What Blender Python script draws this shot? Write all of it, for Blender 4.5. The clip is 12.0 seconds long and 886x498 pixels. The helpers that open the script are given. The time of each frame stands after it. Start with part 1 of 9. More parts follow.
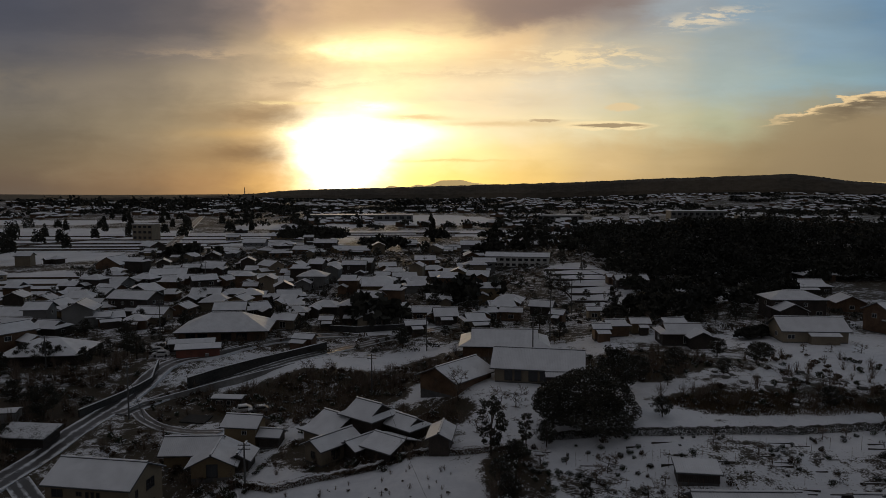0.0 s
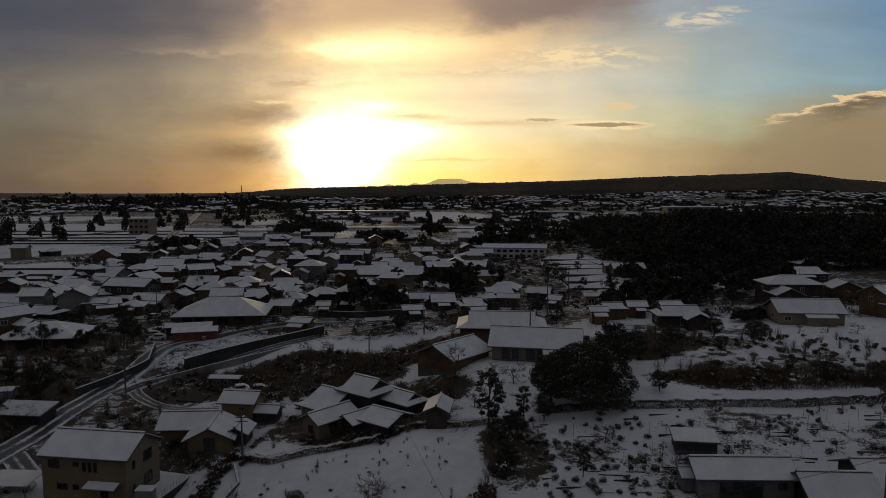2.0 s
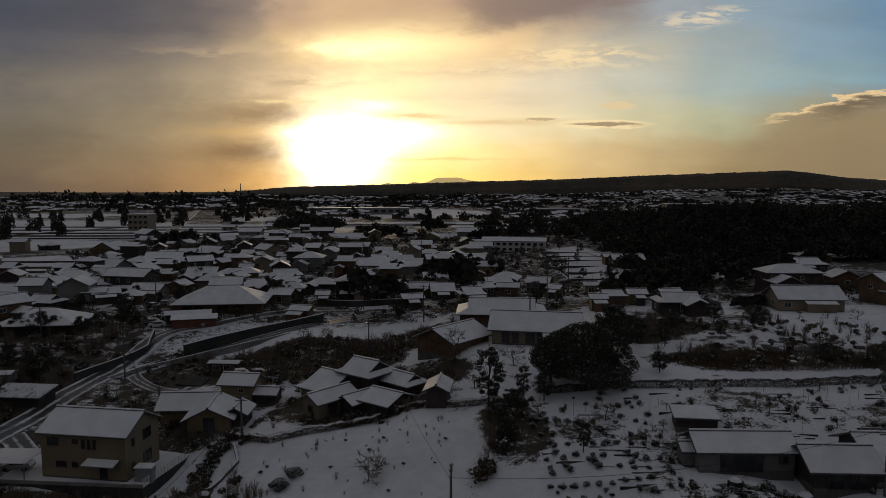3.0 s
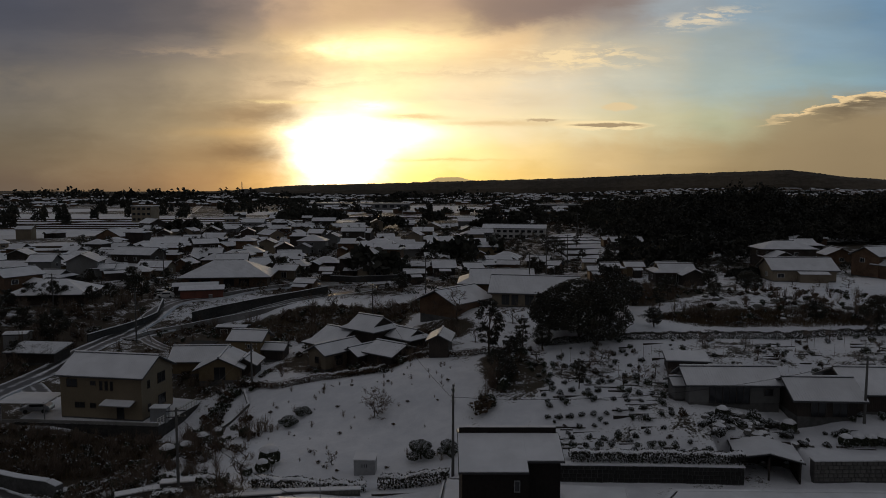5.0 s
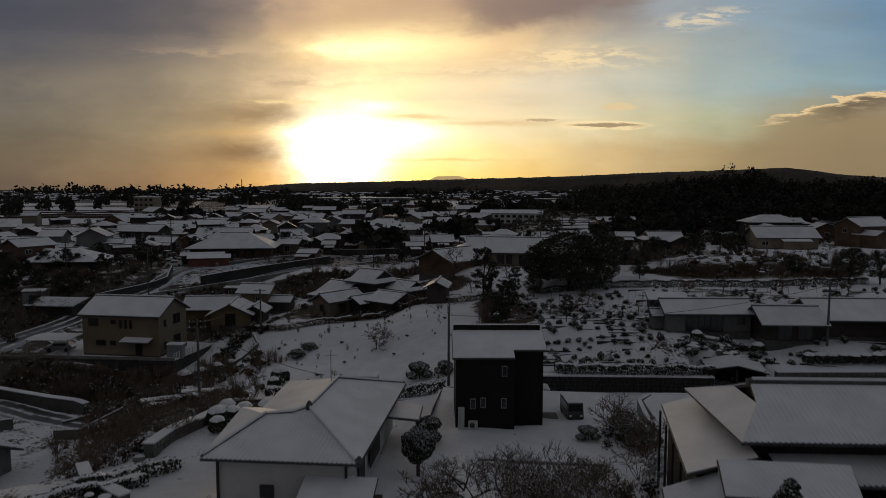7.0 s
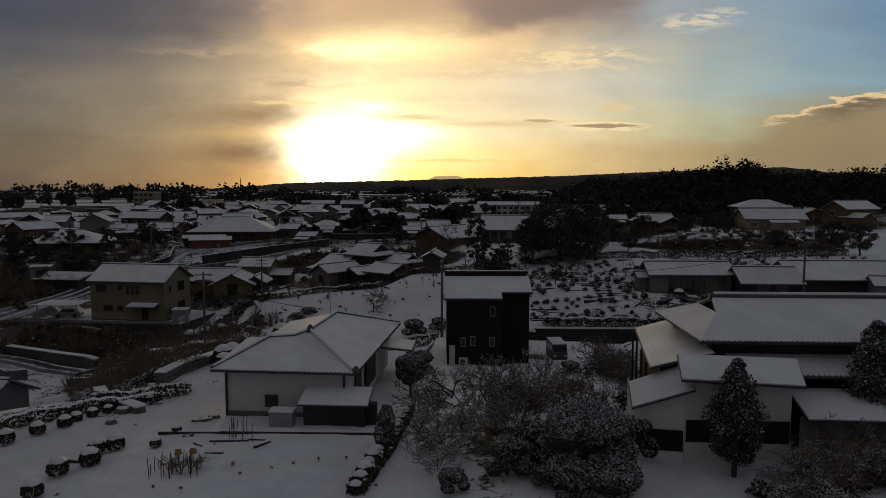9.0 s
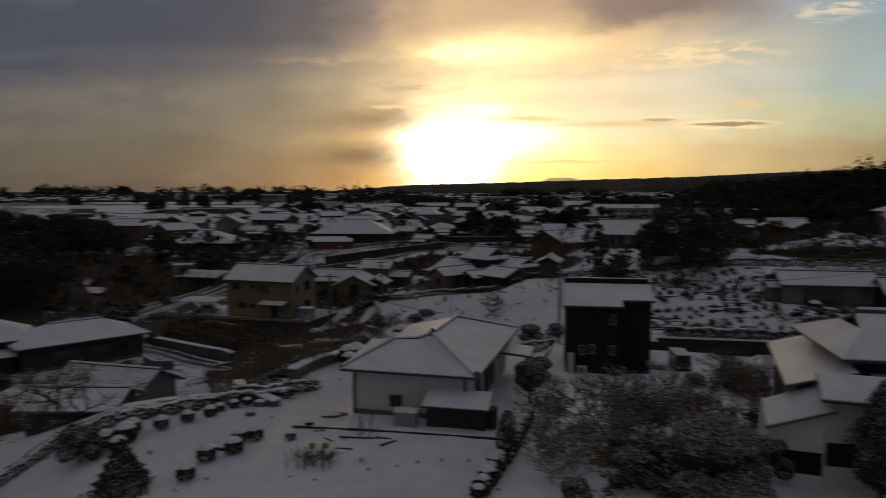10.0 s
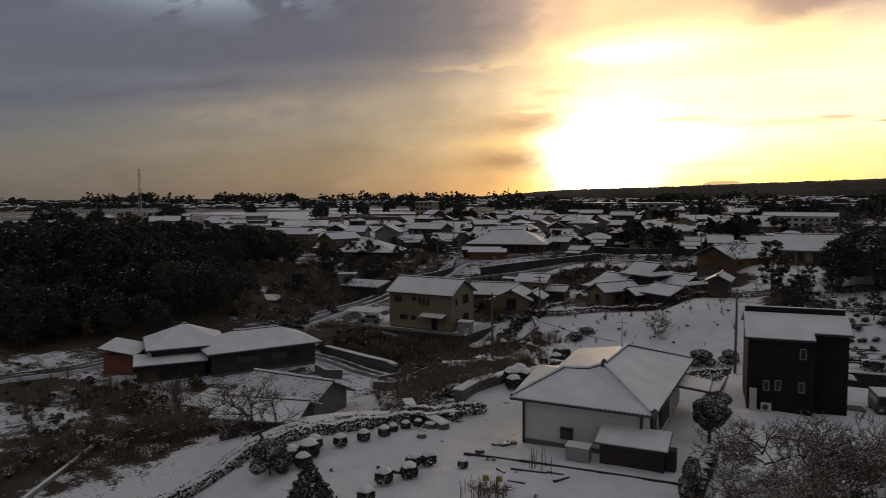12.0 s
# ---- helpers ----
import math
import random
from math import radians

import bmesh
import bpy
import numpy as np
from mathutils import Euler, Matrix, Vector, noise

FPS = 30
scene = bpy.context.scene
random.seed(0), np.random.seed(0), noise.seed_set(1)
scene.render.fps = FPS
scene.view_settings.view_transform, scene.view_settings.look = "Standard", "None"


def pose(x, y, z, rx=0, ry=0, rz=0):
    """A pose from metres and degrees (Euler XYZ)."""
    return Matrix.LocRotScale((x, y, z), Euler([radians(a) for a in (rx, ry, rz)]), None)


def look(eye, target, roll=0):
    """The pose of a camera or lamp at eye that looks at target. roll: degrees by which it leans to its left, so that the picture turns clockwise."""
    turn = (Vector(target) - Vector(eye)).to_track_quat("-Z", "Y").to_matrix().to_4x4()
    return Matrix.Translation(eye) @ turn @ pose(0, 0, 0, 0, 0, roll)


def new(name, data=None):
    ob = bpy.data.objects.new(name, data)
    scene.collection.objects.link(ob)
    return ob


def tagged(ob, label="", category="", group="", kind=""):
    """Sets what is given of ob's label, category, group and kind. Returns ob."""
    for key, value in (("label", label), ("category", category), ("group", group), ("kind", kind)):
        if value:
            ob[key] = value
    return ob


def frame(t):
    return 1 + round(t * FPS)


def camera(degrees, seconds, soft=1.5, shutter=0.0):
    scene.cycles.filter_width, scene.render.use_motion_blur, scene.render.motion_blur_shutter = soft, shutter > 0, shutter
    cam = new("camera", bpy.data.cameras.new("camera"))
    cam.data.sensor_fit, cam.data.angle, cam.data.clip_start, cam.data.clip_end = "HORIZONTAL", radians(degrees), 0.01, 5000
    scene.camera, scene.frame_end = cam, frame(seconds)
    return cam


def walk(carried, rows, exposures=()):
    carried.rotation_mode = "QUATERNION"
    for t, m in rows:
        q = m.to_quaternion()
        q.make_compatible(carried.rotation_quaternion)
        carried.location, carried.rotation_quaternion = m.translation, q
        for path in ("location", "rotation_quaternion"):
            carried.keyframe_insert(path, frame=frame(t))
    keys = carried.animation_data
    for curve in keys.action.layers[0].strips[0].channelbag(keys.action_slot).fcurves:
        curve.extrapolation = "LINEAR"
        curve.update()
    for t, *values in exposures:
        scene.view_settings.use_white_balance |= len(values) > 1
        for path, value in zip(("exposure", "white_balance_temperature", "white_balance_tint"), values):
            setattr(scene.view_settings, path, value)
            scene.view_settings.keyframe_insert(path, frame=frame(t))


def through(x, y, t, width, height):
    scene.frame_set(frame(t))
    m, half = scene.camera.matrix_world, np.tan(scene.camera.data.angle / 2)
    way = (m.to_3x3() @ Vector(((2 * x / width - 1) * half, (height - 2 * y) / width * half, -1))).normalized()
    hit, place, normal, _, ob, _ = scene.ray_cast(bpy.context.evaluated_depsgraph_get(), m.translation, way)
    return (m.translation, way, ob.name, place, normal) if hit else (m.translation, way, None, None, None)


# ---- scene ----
cam = camera(65.1, 12.0, soft=0.85, shutter=0.5)
PATH = [
    (0, (0.195, 0.171, 42.327), (0.193, 2.163, 42.154), 0.0),
    (0.5, (0.296, 0.128, 41.763), (0.295, 2.12, 41.589), 0.0),
    (1, (0.217, 0.044, 41.081), (0.218, 2.037, 40.907), 0.0),
    (1.5, (0.205, -0.061, 39.961), (0.208, 1.931, 39.787), 0.1),
    (2, (0.087, -0.135, 38.395), (0.094, 1.857, 38.22), 0.0),
    (2.5, (0.035, -0.121, 36.864), (0.042, 1.871, 36.688), 0.0),
    (3, (0.006, -0.219, 35.446), (0.015, 1.773, 35.269), 0.0),
    (5, (-0.248, -4.93, 28.935), (-0.241, -2.937, 28.76), 0.1),
    (5.5, (-0.285, -6.585, 27.283), (-0.279, -4.593, 27.108), 0.2),
    (6, (-0.315, -8.399, 25.44), (-0.31, -6.407, 25.264), 0.2),
    (6.5, (-0.123, -10.091, 23.816), (-0.117, -8.099, 23.641), 0.1),
    (7, (0.047, -12.349, 21.843), (0.056, -10.357, 21.668), 0.1),
    (9, (0.646, -16.86, 17.312), (0.659, -14.867, 17.139), 0.1),
    (9.5, (0.366, -17.107, 17.373), (0.308, -15.115, 17.202), 0.1),
    (10, (0.006, -17.556, 17.753), (-0.302, -15.587, 17.585), 0.0),
    (10.5, (-0.026, -17.406, 18.043), (-0.71, -15.533, 17.883), -0.2),
    (11, (-0.082, -17.355, 18.519), (-0.876, -15.526, 18.362), -0.2),
    (11.5, (-1.071, -17.397, 18.97), (-1.861, -15.566, 18.814), -0.3),
    (12, (-1.76, -17.385, 19.377), (-2.479, -15.525, 19.224), -0.3),
]
walk(cam, [(t, look(eye, target, roll)) for t, eye, target, roll in PATH],
     exposures=((0, 0.1, 6480, 10), (9.5, 0.1, 6520, 10), (10, 0.18, 6600, 10), (10.5, 0.5, 6750, 11), (11, 0.88, 6850, 12), (11.5, 1.0, 6900, 12), (12, 0.92, 6900, 12)))

# ---------------------------------------------------------------- world, sun
SUN_AZ, SUN_EL = -7.6, 3.2          # degrees: from ahead (+y) to the right, above the horizon


class Nodes:
    """Short hand for node maths in one tree."""

    def __init__(self, tree):
        self.tree = tree

    def add(self, kind, **settings):
        node = self.tree.nodes.new(kind)
        for key, value in settings.items():
            setattr(node, key, value)
        return node

    def put(self, node, slot, value):
        if isinstance(value, bpy.types.NodeSocket):
            self.tree.links.new(value, node.inputs[slot])
        else:
            node.inputs[slot].default_value = value

    def m(self, op, a, b=0.0, c=0.0, clamp=False):
        node = self.add("ShaderNodeMath", operation=op, use_clamp=clamp)
        for i, v in enumerate((a, b, c)):
            self.put(node, i, v)
        return node.outputs[0]

    def ramp(self, v, a, b, lo=0.0, hi=1.0):
        node = self.add("ShaderNodeMapRange", interpolation_type="SMOOTHSTEP")
        for i, x in enumerate((v, a, b, lo, hi)):
            self.put(node, i, x)
        return node.outputs[0]

    def mix(self, f, a, b, mode="MIX"):
        node = self.add("ShaderNodeMix", data_type="RGBA", blend_type=mode)
        self.put(node, 0, f)
        self.put(node, 6, (*a, 1) if isinstance(a, tuple) and len(a) == 3 else a)
        self.put(node, 7, (*b, 1) if isinstance(b, tuple) and len(b) == 3 else b)
        return node.outputs[2]

    def noise(self, vec, scale, detail=4.0, rough=0.55, warp=0.0):
        node = self.add("ShaderNodeTexNoise")
        if vec is not None:
            self.put(node, "Vector", vec)
        for slot, v in (("Scale", scale), ("Detail", detail), ("Roughness", rough), ("Distortion", warp)):
            self.put(node, slot, v)
        return node.outputs[0]

    def vec(self, x, y, z=0.0):
        node = self.add("ShaderNodeCombineXYZ")
        for i, v in enumerate((x, y, z)):
            self.put(node, i, v)
        return node.outputs[0]

    def split(self, v):
        node = self.add("ShaderNodeSeparateXYZ")
        self.put(node, 0, v)
        return node.outputs

    def bell(self, az, el, a0, e0, ra, re):
        """A soft spot on the sky at a0, e0 of the radii ra, re (degrees)."""
        u = self.m("DIVIDE", self.m("SUBTRACT", az, a0), ra)
        v = self.m("DIVIDE", self.m("SUBTRACT", el, e0), re)
        q = self.m("ADD", self.m("MULTIPLY", u, u), self.m("MULTIPLY", v, v))
        return self.m("POWER", 2.71828, self.m("MULTIPLY", q, -1.0))


# colours of the evening sky by bearing (degrees from ahead, to the right), in belts from the horizon upwards, as 0 to 255
SKY_LOW = ((-55, 76, 74, 69), (-31, 90, 82, 72), (-24, 105, 91, 73), (-18, 134, 109, 79), (-14, 180, 142, 84), (-7, 255, 222, 118), (0, 252, 216, 118), (7, 232, 197, 118),
           (13, 203, 173, 114), (19, 172, 148, 100), (25, 133, 116, 82), (31, 96, 86, 67), (45, 84, 78, 64))
SKY_BELT = ((-55, 80, 79, 74), (-31, 93, 86, 73), (-24, 112, 101, 82), (-18, 132, 113, 84), (-14, 150, 121, 82), (-11, 208, 167, 101), (-7, 255, 232, 146), (-2, 255, 236, 158),
            (2, 252, 228, 150), (7, 236, 208, 142), (13, 207, 180, 127), (19, 178, 156, 112), (25, 146, 128, 93), (31, 110, 98, 76))
SKY_MIDDLE = ((-55, 82, 81, 77), (-31, 98, 92, 80), (-24, 119, 109, 89), (-18, 143, 126, 96), (-14, 163, 137, 98), (-10, 205, 172, 117), (-7, 252, 222, 146), (-1, 252, 232, 170),
              (4, 244, 221, 171), (10, 226, 210, 164), (16, 199, 191, 150), (22, 172, 172, 136), (26, 160, 150, 115), (31, 135, 120, 92))
SKY_UPPER = ((-55, 74, 77, 79), (-31, 95, 91, 85), (-24, 119, 110, 94), (-18, 156, 140, 111), (-13, 198, 173, 133), (-8, 238, 209, 155), (-3, 248, 222, 163), (3, 240, 216, 168),
             (9, 220, 206, 173), (15, 194, 192, 169), (22, 162, 175, 165), (28, 138, 163, 165), (33, 125, 152, 160))
SKY_HIGH = ((-55, 68, 71, 79), (-31, 79, 79, 83), (-25, 90, 86, 84), (-20, 115, 106, 97), (-15, 168, 146, 114), (-11, 212, 178, 124), (-6, 250, 222, 155), (0, 248, 214, 150),
            (5, 232, 197, 143), (10, 212, 190, 149), (15, 184, 178, 155), (21, 155, 166, 160), (28, 128, 152, 162), (33, 115, 142, 158))
SKY_TOP = ((-55, 72, 78, 85), (-31, 70, 73, 82), (-25, 80, 79, 83), (-20, 103, 96, 91), (-15, 133, 117, 104), (-11, 177, 148, 116), (-6, 201, 167, 123), (-1, 198, 164, 126),
           (4, 168, 141, 114), (10, 142, 124, 110), (15, 142, 133, 123), (19, 150, 157, 156), (25, 132, 152, 160), (32, 108, 138, 158))


def tone(r, g, b):
    """A colour of 0 to 255 as light."""
    return tuple(((c / 255 + 0.055) / 1.055) ** 2.4 * k for c, k in ((r, 0.95), (g, 0.95), (b, 1.01)))


def make_world():
    world = bpy.data.worlds.new("winter_evening_sky")
    scene.world = world
    world.use_nodes = True
    tree = world.node_tree
    n = Nodes(tree)
    back = tree.nodes["Background"]
    way = n.add("ShaderNodeTexCoord").outputs["Generated"]
    x, y, z = n.split(way)
    deg = 180 / math.pi
    az0 = n.m("MULTIPLY", n.m("ARCTAN2", x, y), deg)
    el = n.m("MULTIPLY", n.m("ARCSINE", z), deg)
    # height over the horizon on an upright plane ahead, about 21 to the degree
    up0 = n.m("MULTIPLY", n.m("DIVIDE", z, n.m("MAXIMUM", y, 0.4)), 1228.0)
    sky = n.add("ShaderNodeTexSky", sky_type="NISHITA", sun_disc=False, sun_elevation=radians(SUN_EL + 1), sun_rotation=radians(SUN_AZ),
                air_density=1.0, dust_density=1.5, ozone_density=2.0)
    # cloud texture, coarse, fine and in rows
    wide = n.vec(n.m("MULTIPLY", az0, 0.06), n.m("MULTIPLY", up0, 0.0055), 0.3)
    rows = n.vec(n.m("MULTIPLY", az0, 0.06), n.m("MULTIPLY", up0, 0.012), 1.7)
    big = n.m("SUBTRACT", n.noise(wide, 1.6, 4.0, 0.5, 0.3), 0.5)
    fine = n.m("SUBTRACT", n.noise(wide, 5.0, 7.0, 0.6, 0.3), 0.5)
    row = n.m("SUBTRACT", n.noise(rows, 2.2, 6.0, 0.55, 0.3), 0.5)
    puff = n.m("SUBTRACT", n.noise(rows, 7.5, 8.0, 0.66, 0.4), 0.5)
    az = n.m("ADD", az0, n.m("ADD", n.m("MULTIPLY", big, 7.0), n.m("MULTIPLY", fine, 3.5)))
    up = n.m("ADD", up0, n.m("ADD", n.m("MULTIPLY", big, 60.0), n.m("MULTIPLY", fine, 46.0)))
    # belts of colour
    place = n.m("DIVIDE", n.m("ADD", az, 60.0), 110.0)
    col, below = None, 0.0
    for level, belt in ((8, SKY_LOW), (60, SKY_BELT), (115, SKY_MIDDLE), (185, SKY_UPPER), (240, SKY_HIGH), (310, SKY_TOP)):
        ramp = n.add("ShaderNodeValToRGB")
        ramp.color_ramp.interpolation = "EASE"
        stops = ramp.color_ramp.elements
        for k, (bearing, r, g, b) in enumerate(belt):
            stop = stops[k] if k < 2 else stops.new(1.0)
            stop.position, stop.color = (bearing + 60) / 110, (*tone(r, g, b), 1)
        n.put(ramp, 0, place)
        col = ramp.outputs[0] if col is None else n.mix(n.ramp(up, below, level), col, ramp.outputs[0])
        below = level
    shade = n.m("ADD", 1.0, n.m("ADD", n.m("MULTIPLY", row, 0.30), n.m("ADD", n.m("MULTIPLY", fine, 0.22), n.m("MULTIPLY", big, 0.25))))
    col = n.mix(1.0, col, n.vec(shade, shade, shade), "MULTIPLY")
    col = n.mix(1.0, col, n.mix(1.0, sky.outputs[0], (0.006, 0.006, 0.007), "MULTIPLY"), "ADD")

    def lay(base, mask, rgb, amount=1.0, light=1.0):
        return n.mix(n.m("MULTIPLY", mask, amount, clamp=True), base, tuple(c * light for c in tone(*rgb)))

    # the dark roof of cloud and its ragged lower edge
    hem = n.m("ADD", up0, n.m("ADD", n.m("MULTIPLY", big, 50.0), n.m("ADD", n.m("MULTIPLY", fine, 40.0), n.m("MULTIPLY", puff, 26.0))))
    left_roof = n.m("MULTIPLY", n.ramp(n.m("SUBTRACT", hem, n.m("MULTIPLY", n.m("ADD", az0, 16.0), -1.2)), 236.0, 268.0), n.ramp(az, -11.0, -20.0))
    col = lay(col, left_roof, (68, 69, 76), 0.42)
    slant = n.m("SUBTRACT", hem, n.m("MULTIPLY", n.m("SUBTRACT", az0, 6.0), 5.2))
    right_roof = n.m("MULTIPLY", n.ramp(slant, 262.0, 292.0), n.m("MULTIPLY", n.ramp(az, -2.0, 6.0), n.ramp(az, 22.0, 16.0)))
    col = lay(col, right_roof, (132, 113, 102), 0.65)
    holes = n.m("MULTIPLY", n.bell(az0, el, -41.0, 16.5, 8.0, 2.2), n.ramp(n.m("ADD", fine, big), -0.06, 0.12))
    col = lay(col, holes, (150, 168, 178), 0.7)
    bar = n.m("MULTIPLY", n.bell(az, up, -40.0, 235.0, 13.0, 30.0), n.ramp(row, -0.16, 0.14))
    col = lay(col, bar, (66, 68, 75), 0.55)
    pale = n.m("MULTIPLY", n.bell(az, up, -33.0, 190.0, 7.0, 34.0), n.ramp(fine, -0.2, 0.16))
    col = lay(col, pale, (134, 121, 100), 0.5)
    # a denser shower and a shelf of cloud beside the sun
    col = lay(col, n.bell(az0, n.m("ADD", up0, n.m("MULTIPLY", puff, 22.0)), -15.2, 62.0, 3.8, 17.0), (128, 99, 67), 0.85)
    col = lay(col, n.bell(az0, n.m("ADD", up0, n.m("MULTIPLY", puff, 20.0)), -13.2, 127.0, 4.6, 14.0), (138, 110, 78), 0.85)
    col = lay(col, n.bell(az0, up0, -15.0, 96.0, 4.2, 9.0), (215, 172, 104), 0.5)
    # the glow of the sun behind the cloud
    glow = None
    soft = n.m("ADD", 1.0, n.m("ADD", n.m("MULTIPLY", row, 1.5), n.m("MULTIPLY", fine, 1.5)))
    wave = n.m("ADD", up0, n.m("ADD", n.m("MULTIPLY", row, 26.0), n.m("MULTIPLY", puff, 14.0)))
    drift = n.m("ADD", az0, n.m("MULTIPLY", fine, 3.0))
    for a0, u0, ra, ru, colour, mod in ((-8.4, 58.0, 3.1, 58.0, (3.4, 3.1, 2.3), 1.0), (-11.3, 93.0, 2.2, 17.0, (1.2, 1.0, 0.6), 1.0), (-3.6, 92.0, 3.6, 24.0, (1.2, 1.08, 0.8), 1.0),
                                        (-5.6, 143.0, 1.9, 9.0, (0.9, 0.75, 0.45), soft), (-7.6, 238.0, 4.2, 16.0, (0.62, 0.50, 0.26), soft), (-3.5, 252.0, 6.5, 26.0, (0.26, 0.20, 0.10), soft),
                                        (-6.8, 60.0, 6.2, 90.0, (0.32, 0.24, 0.12), 1.0), (-6.5, 180.0, 5.0, 55.0, (0.16, 0.13, 0.07), soft), (-4.0, 2.0, 9.0, 16.0, (0.28, 0.16, 0.03), 1.0)):
        bell = n.bell(drift, wave, a0, u0, ra, ru)
        if not isinstance(mod, float):
            bell = n.m("MULTIPLY", bell, mod)
        layer = n.mix(1.0, colour, n.vec(bell, bell, bell), "MULTIPLY")
        glow = layer if glow is None else n.mix(1.0, glow, layer, "ADD")
    col = n.mix(1.0, col, glow, "ADD")
    # lit crest of the shelf
    line = n.m("ADD", up0, n.m("ADD", n.m("MULTIPLY", puff, 13.0), n.m("MULTIPLY", row, 10.0)))
    col = lay(col, n.m("MULTIPLY", n.bell(az0, line, -12.4, 149.0, 3.2, 2.6), n.ramp(puff, -0.18, 0.05)), (255, 226, 158), 0.85)
    col = lay(col, n.m("MULTIPLY", n.bell(az0, line, -5.8, 146.0, 2.6, 6.0), n.ramp(puff, -0.12, 0.1)), (255, 244, 200), 0.9, 1.3)
    ragged = n.m("ADD", up0, n.m("ADD", n.m("MULTIPLY", puff, 34.0), n.m("MULTIPLY", fine, 24.0)))
    col = lay(col, n.m("MULTIPLY", n.bell(az0, ragged, -16.0, 236.0, 6.0, 7.0), n.ramp(puff, -0.15, 0.12)), (205, 176, 136), 0.5)
    col = lay(col, n.m("MULTIPLY", n.bell(az0, ragged, -1.0, 282.0, 9.0, 14.0), n.ramp(row, -0.12, 0.14)), (172, 140, 112), 0.6)
    col = lay(col, n.m("MULTIPLY", n.bell(az0, ragged, 3.5, 196.0, 8.0, 9.0), n.ramp(puff, 0.12, -0.12)), (214, 188, 148), 0.5)
    col = lay(col, n.m("MULTIPLY", n.bell(az0, ragged, -12.0, 180.0, 6.0, 9.0), n.ramp(puff, 0.12, -0.12)), (186, 160, 124), 0.5)
    # long thin cloud with a dark lens at its end, and a puff over it
    col = lay(col, n.m("MULTIPLY", n.bell(az0, line, 5.0, 122.0, 5.5, 5.0), n.ramp(puff, -0.2, 0.05)), (255, 232, 176), 0.8)
    col = lay(col, n.bell(az0, line, 4.5, 113.0, 5.5, 5.0), (222, 188, 130), 0.6)
    col = lay(col, n.bell(az0, line, -2.2, 124.0, 2.6, 4.5), (226, 186, 124), 0.7)
    lens = n.ramp(n.m("ADD", n.bell(az0, line, 13.0, 110.0, 3.9, 8.5), n.m("MULTIPLY", puff, 0.5)), 0.28, 0.6)
    col = lay(col, lens, (255, 228, 170), 0.7)
    core = n.ramp(n.m("ADD", n.bell(az0, line, 13.3, 110.0, 3.6, 5.0), n.m("MULTIPLY", puff, 0.4)), 0.35, 0.75)
    col = lay(col, core, (150, 128, 98), 0.85)
    spot = n.ramp(n.m("ADD", n.bell(az0, line, 8.2, 118.0, 1.6, 3.0), n.m("MULTIPLY", puff, 0.4)), 0.35, 0.75)
    col = lay(col, spot, (178, 150, 112), 0.7)
    dab = n.ramp(n.m("ADD", n.bell(az0, line, 14.2, 142.0, 1.4, 8.0), n.m("MULTIPLY", puff, 0.6)), 0.32, 0.66)
    col = lay(col, dab, (226, 200, 150), 0.85)
    col = lay(col, n.bell(az0, line, 0.5, 49.0, 4.5, 2.6), (226, 186, 100), 0.5)
    # cream tufts high on the clear side
    rise = n.m("SUBTRACT", up0, n.m("MULTIPLY", n.m("SUBTRACT", az0, 20.0), 4.0))
    tuft = n.m("MULTIPLY", n.bell(az0, rise, 20.2, 291.0, 3.4, 17.0), n.ramp(puff, -0.10, 0.10))
    col = lay(col, n.ramp(tuft, 0.05, 0.9), (222, 206, 172), 0.85)
    tuft = n.m("MULTIPLY", n.bell(az0, n.m("ADD", up0, n.m("MULTIPLY", fine, 30.0)), 10.4, 226.0, 6.0, 20.0), n.ramp(puff, -0.12, 0.10))
    col = lay(col, n.ramp(tuft, 0.05, 0.95), (252, 224, 168), 0.75)
    tuft = n.m("MULTIPLY", n.bell(az0, up0, 3.0, 205.0, 9.0, 40.0), n.ramp(puff, -0.02, 0.16))
    col = lay(col, tuft, (255, 226, 170), 0.3)
    veil = n.m("MULTIPLY", n.bell(az0, up0, 4.0, 152.0, 8.0, 14.0), n.ramp(row, -0.14, 0.12))
    col = lay(col, veil, (212, 192, 158), 0.55)
    # the bank over the horizon on the right, its rim lit
    brow = n.m("ADD", n.m("MULTIPLY", n.m("SUBTRACT", n.m("MINIMUM", az0, 40.0), 24.7), 7.6), n.m("ADD", 117.0, n.m("ADD", n.m("MULTIPLY", puff, 56.0), n.m("MULTIPLY", fine, 30.0))))
    over = n.m("SUBTRACT", brow, up0)
    side = n.ramp(az0, 23.6, 27.0)
    body = n.m("MULTIPLY", n.ramp(over, -1.5, 3.0), side)
    col = lay(col, body, (152, 132, 97), 0.75)
    col = lay(col, n.m("MULTIPLY", n.m("MULTIPLY", n.ramp(over, -1.5, 3.5), n.ramp(over, 17.0, 4.0)), side), (240, 208, 152), 0.85)
    col = lay(col, n.m("MULTIPLY", n.m("MULTIPLY", n.ramp(over, 7.0, 16.0), n.ramp(over, 48.0, 22.0)), n.m("MULTIPLY", n.ramp(az0, 27.0, 30.5), n.ramp(puff, -0.15, 0.1))), (104, 90, 70), 0.75)
    # high above and behind, even grey cloud
    col = n.mix(n.ramp(el, 16.5, 30.0), col, (0.118, 0.120, 0.129))
    rear = n.m("MULTIPLY", n.ramp(n.m("ABSOLUTE", az0), 60.0, 105.0), n.ramp(el, 60.0, 25.0))
    col = n.mix(n.m("MULTIPLY", rear, 0.95), col, n.mix(n.ramp(el, 4.0, 30.0), (0.060, 0.060, 0.065), (0.108, 0.107, 0.114)))
    n.put(back, "Color", col)
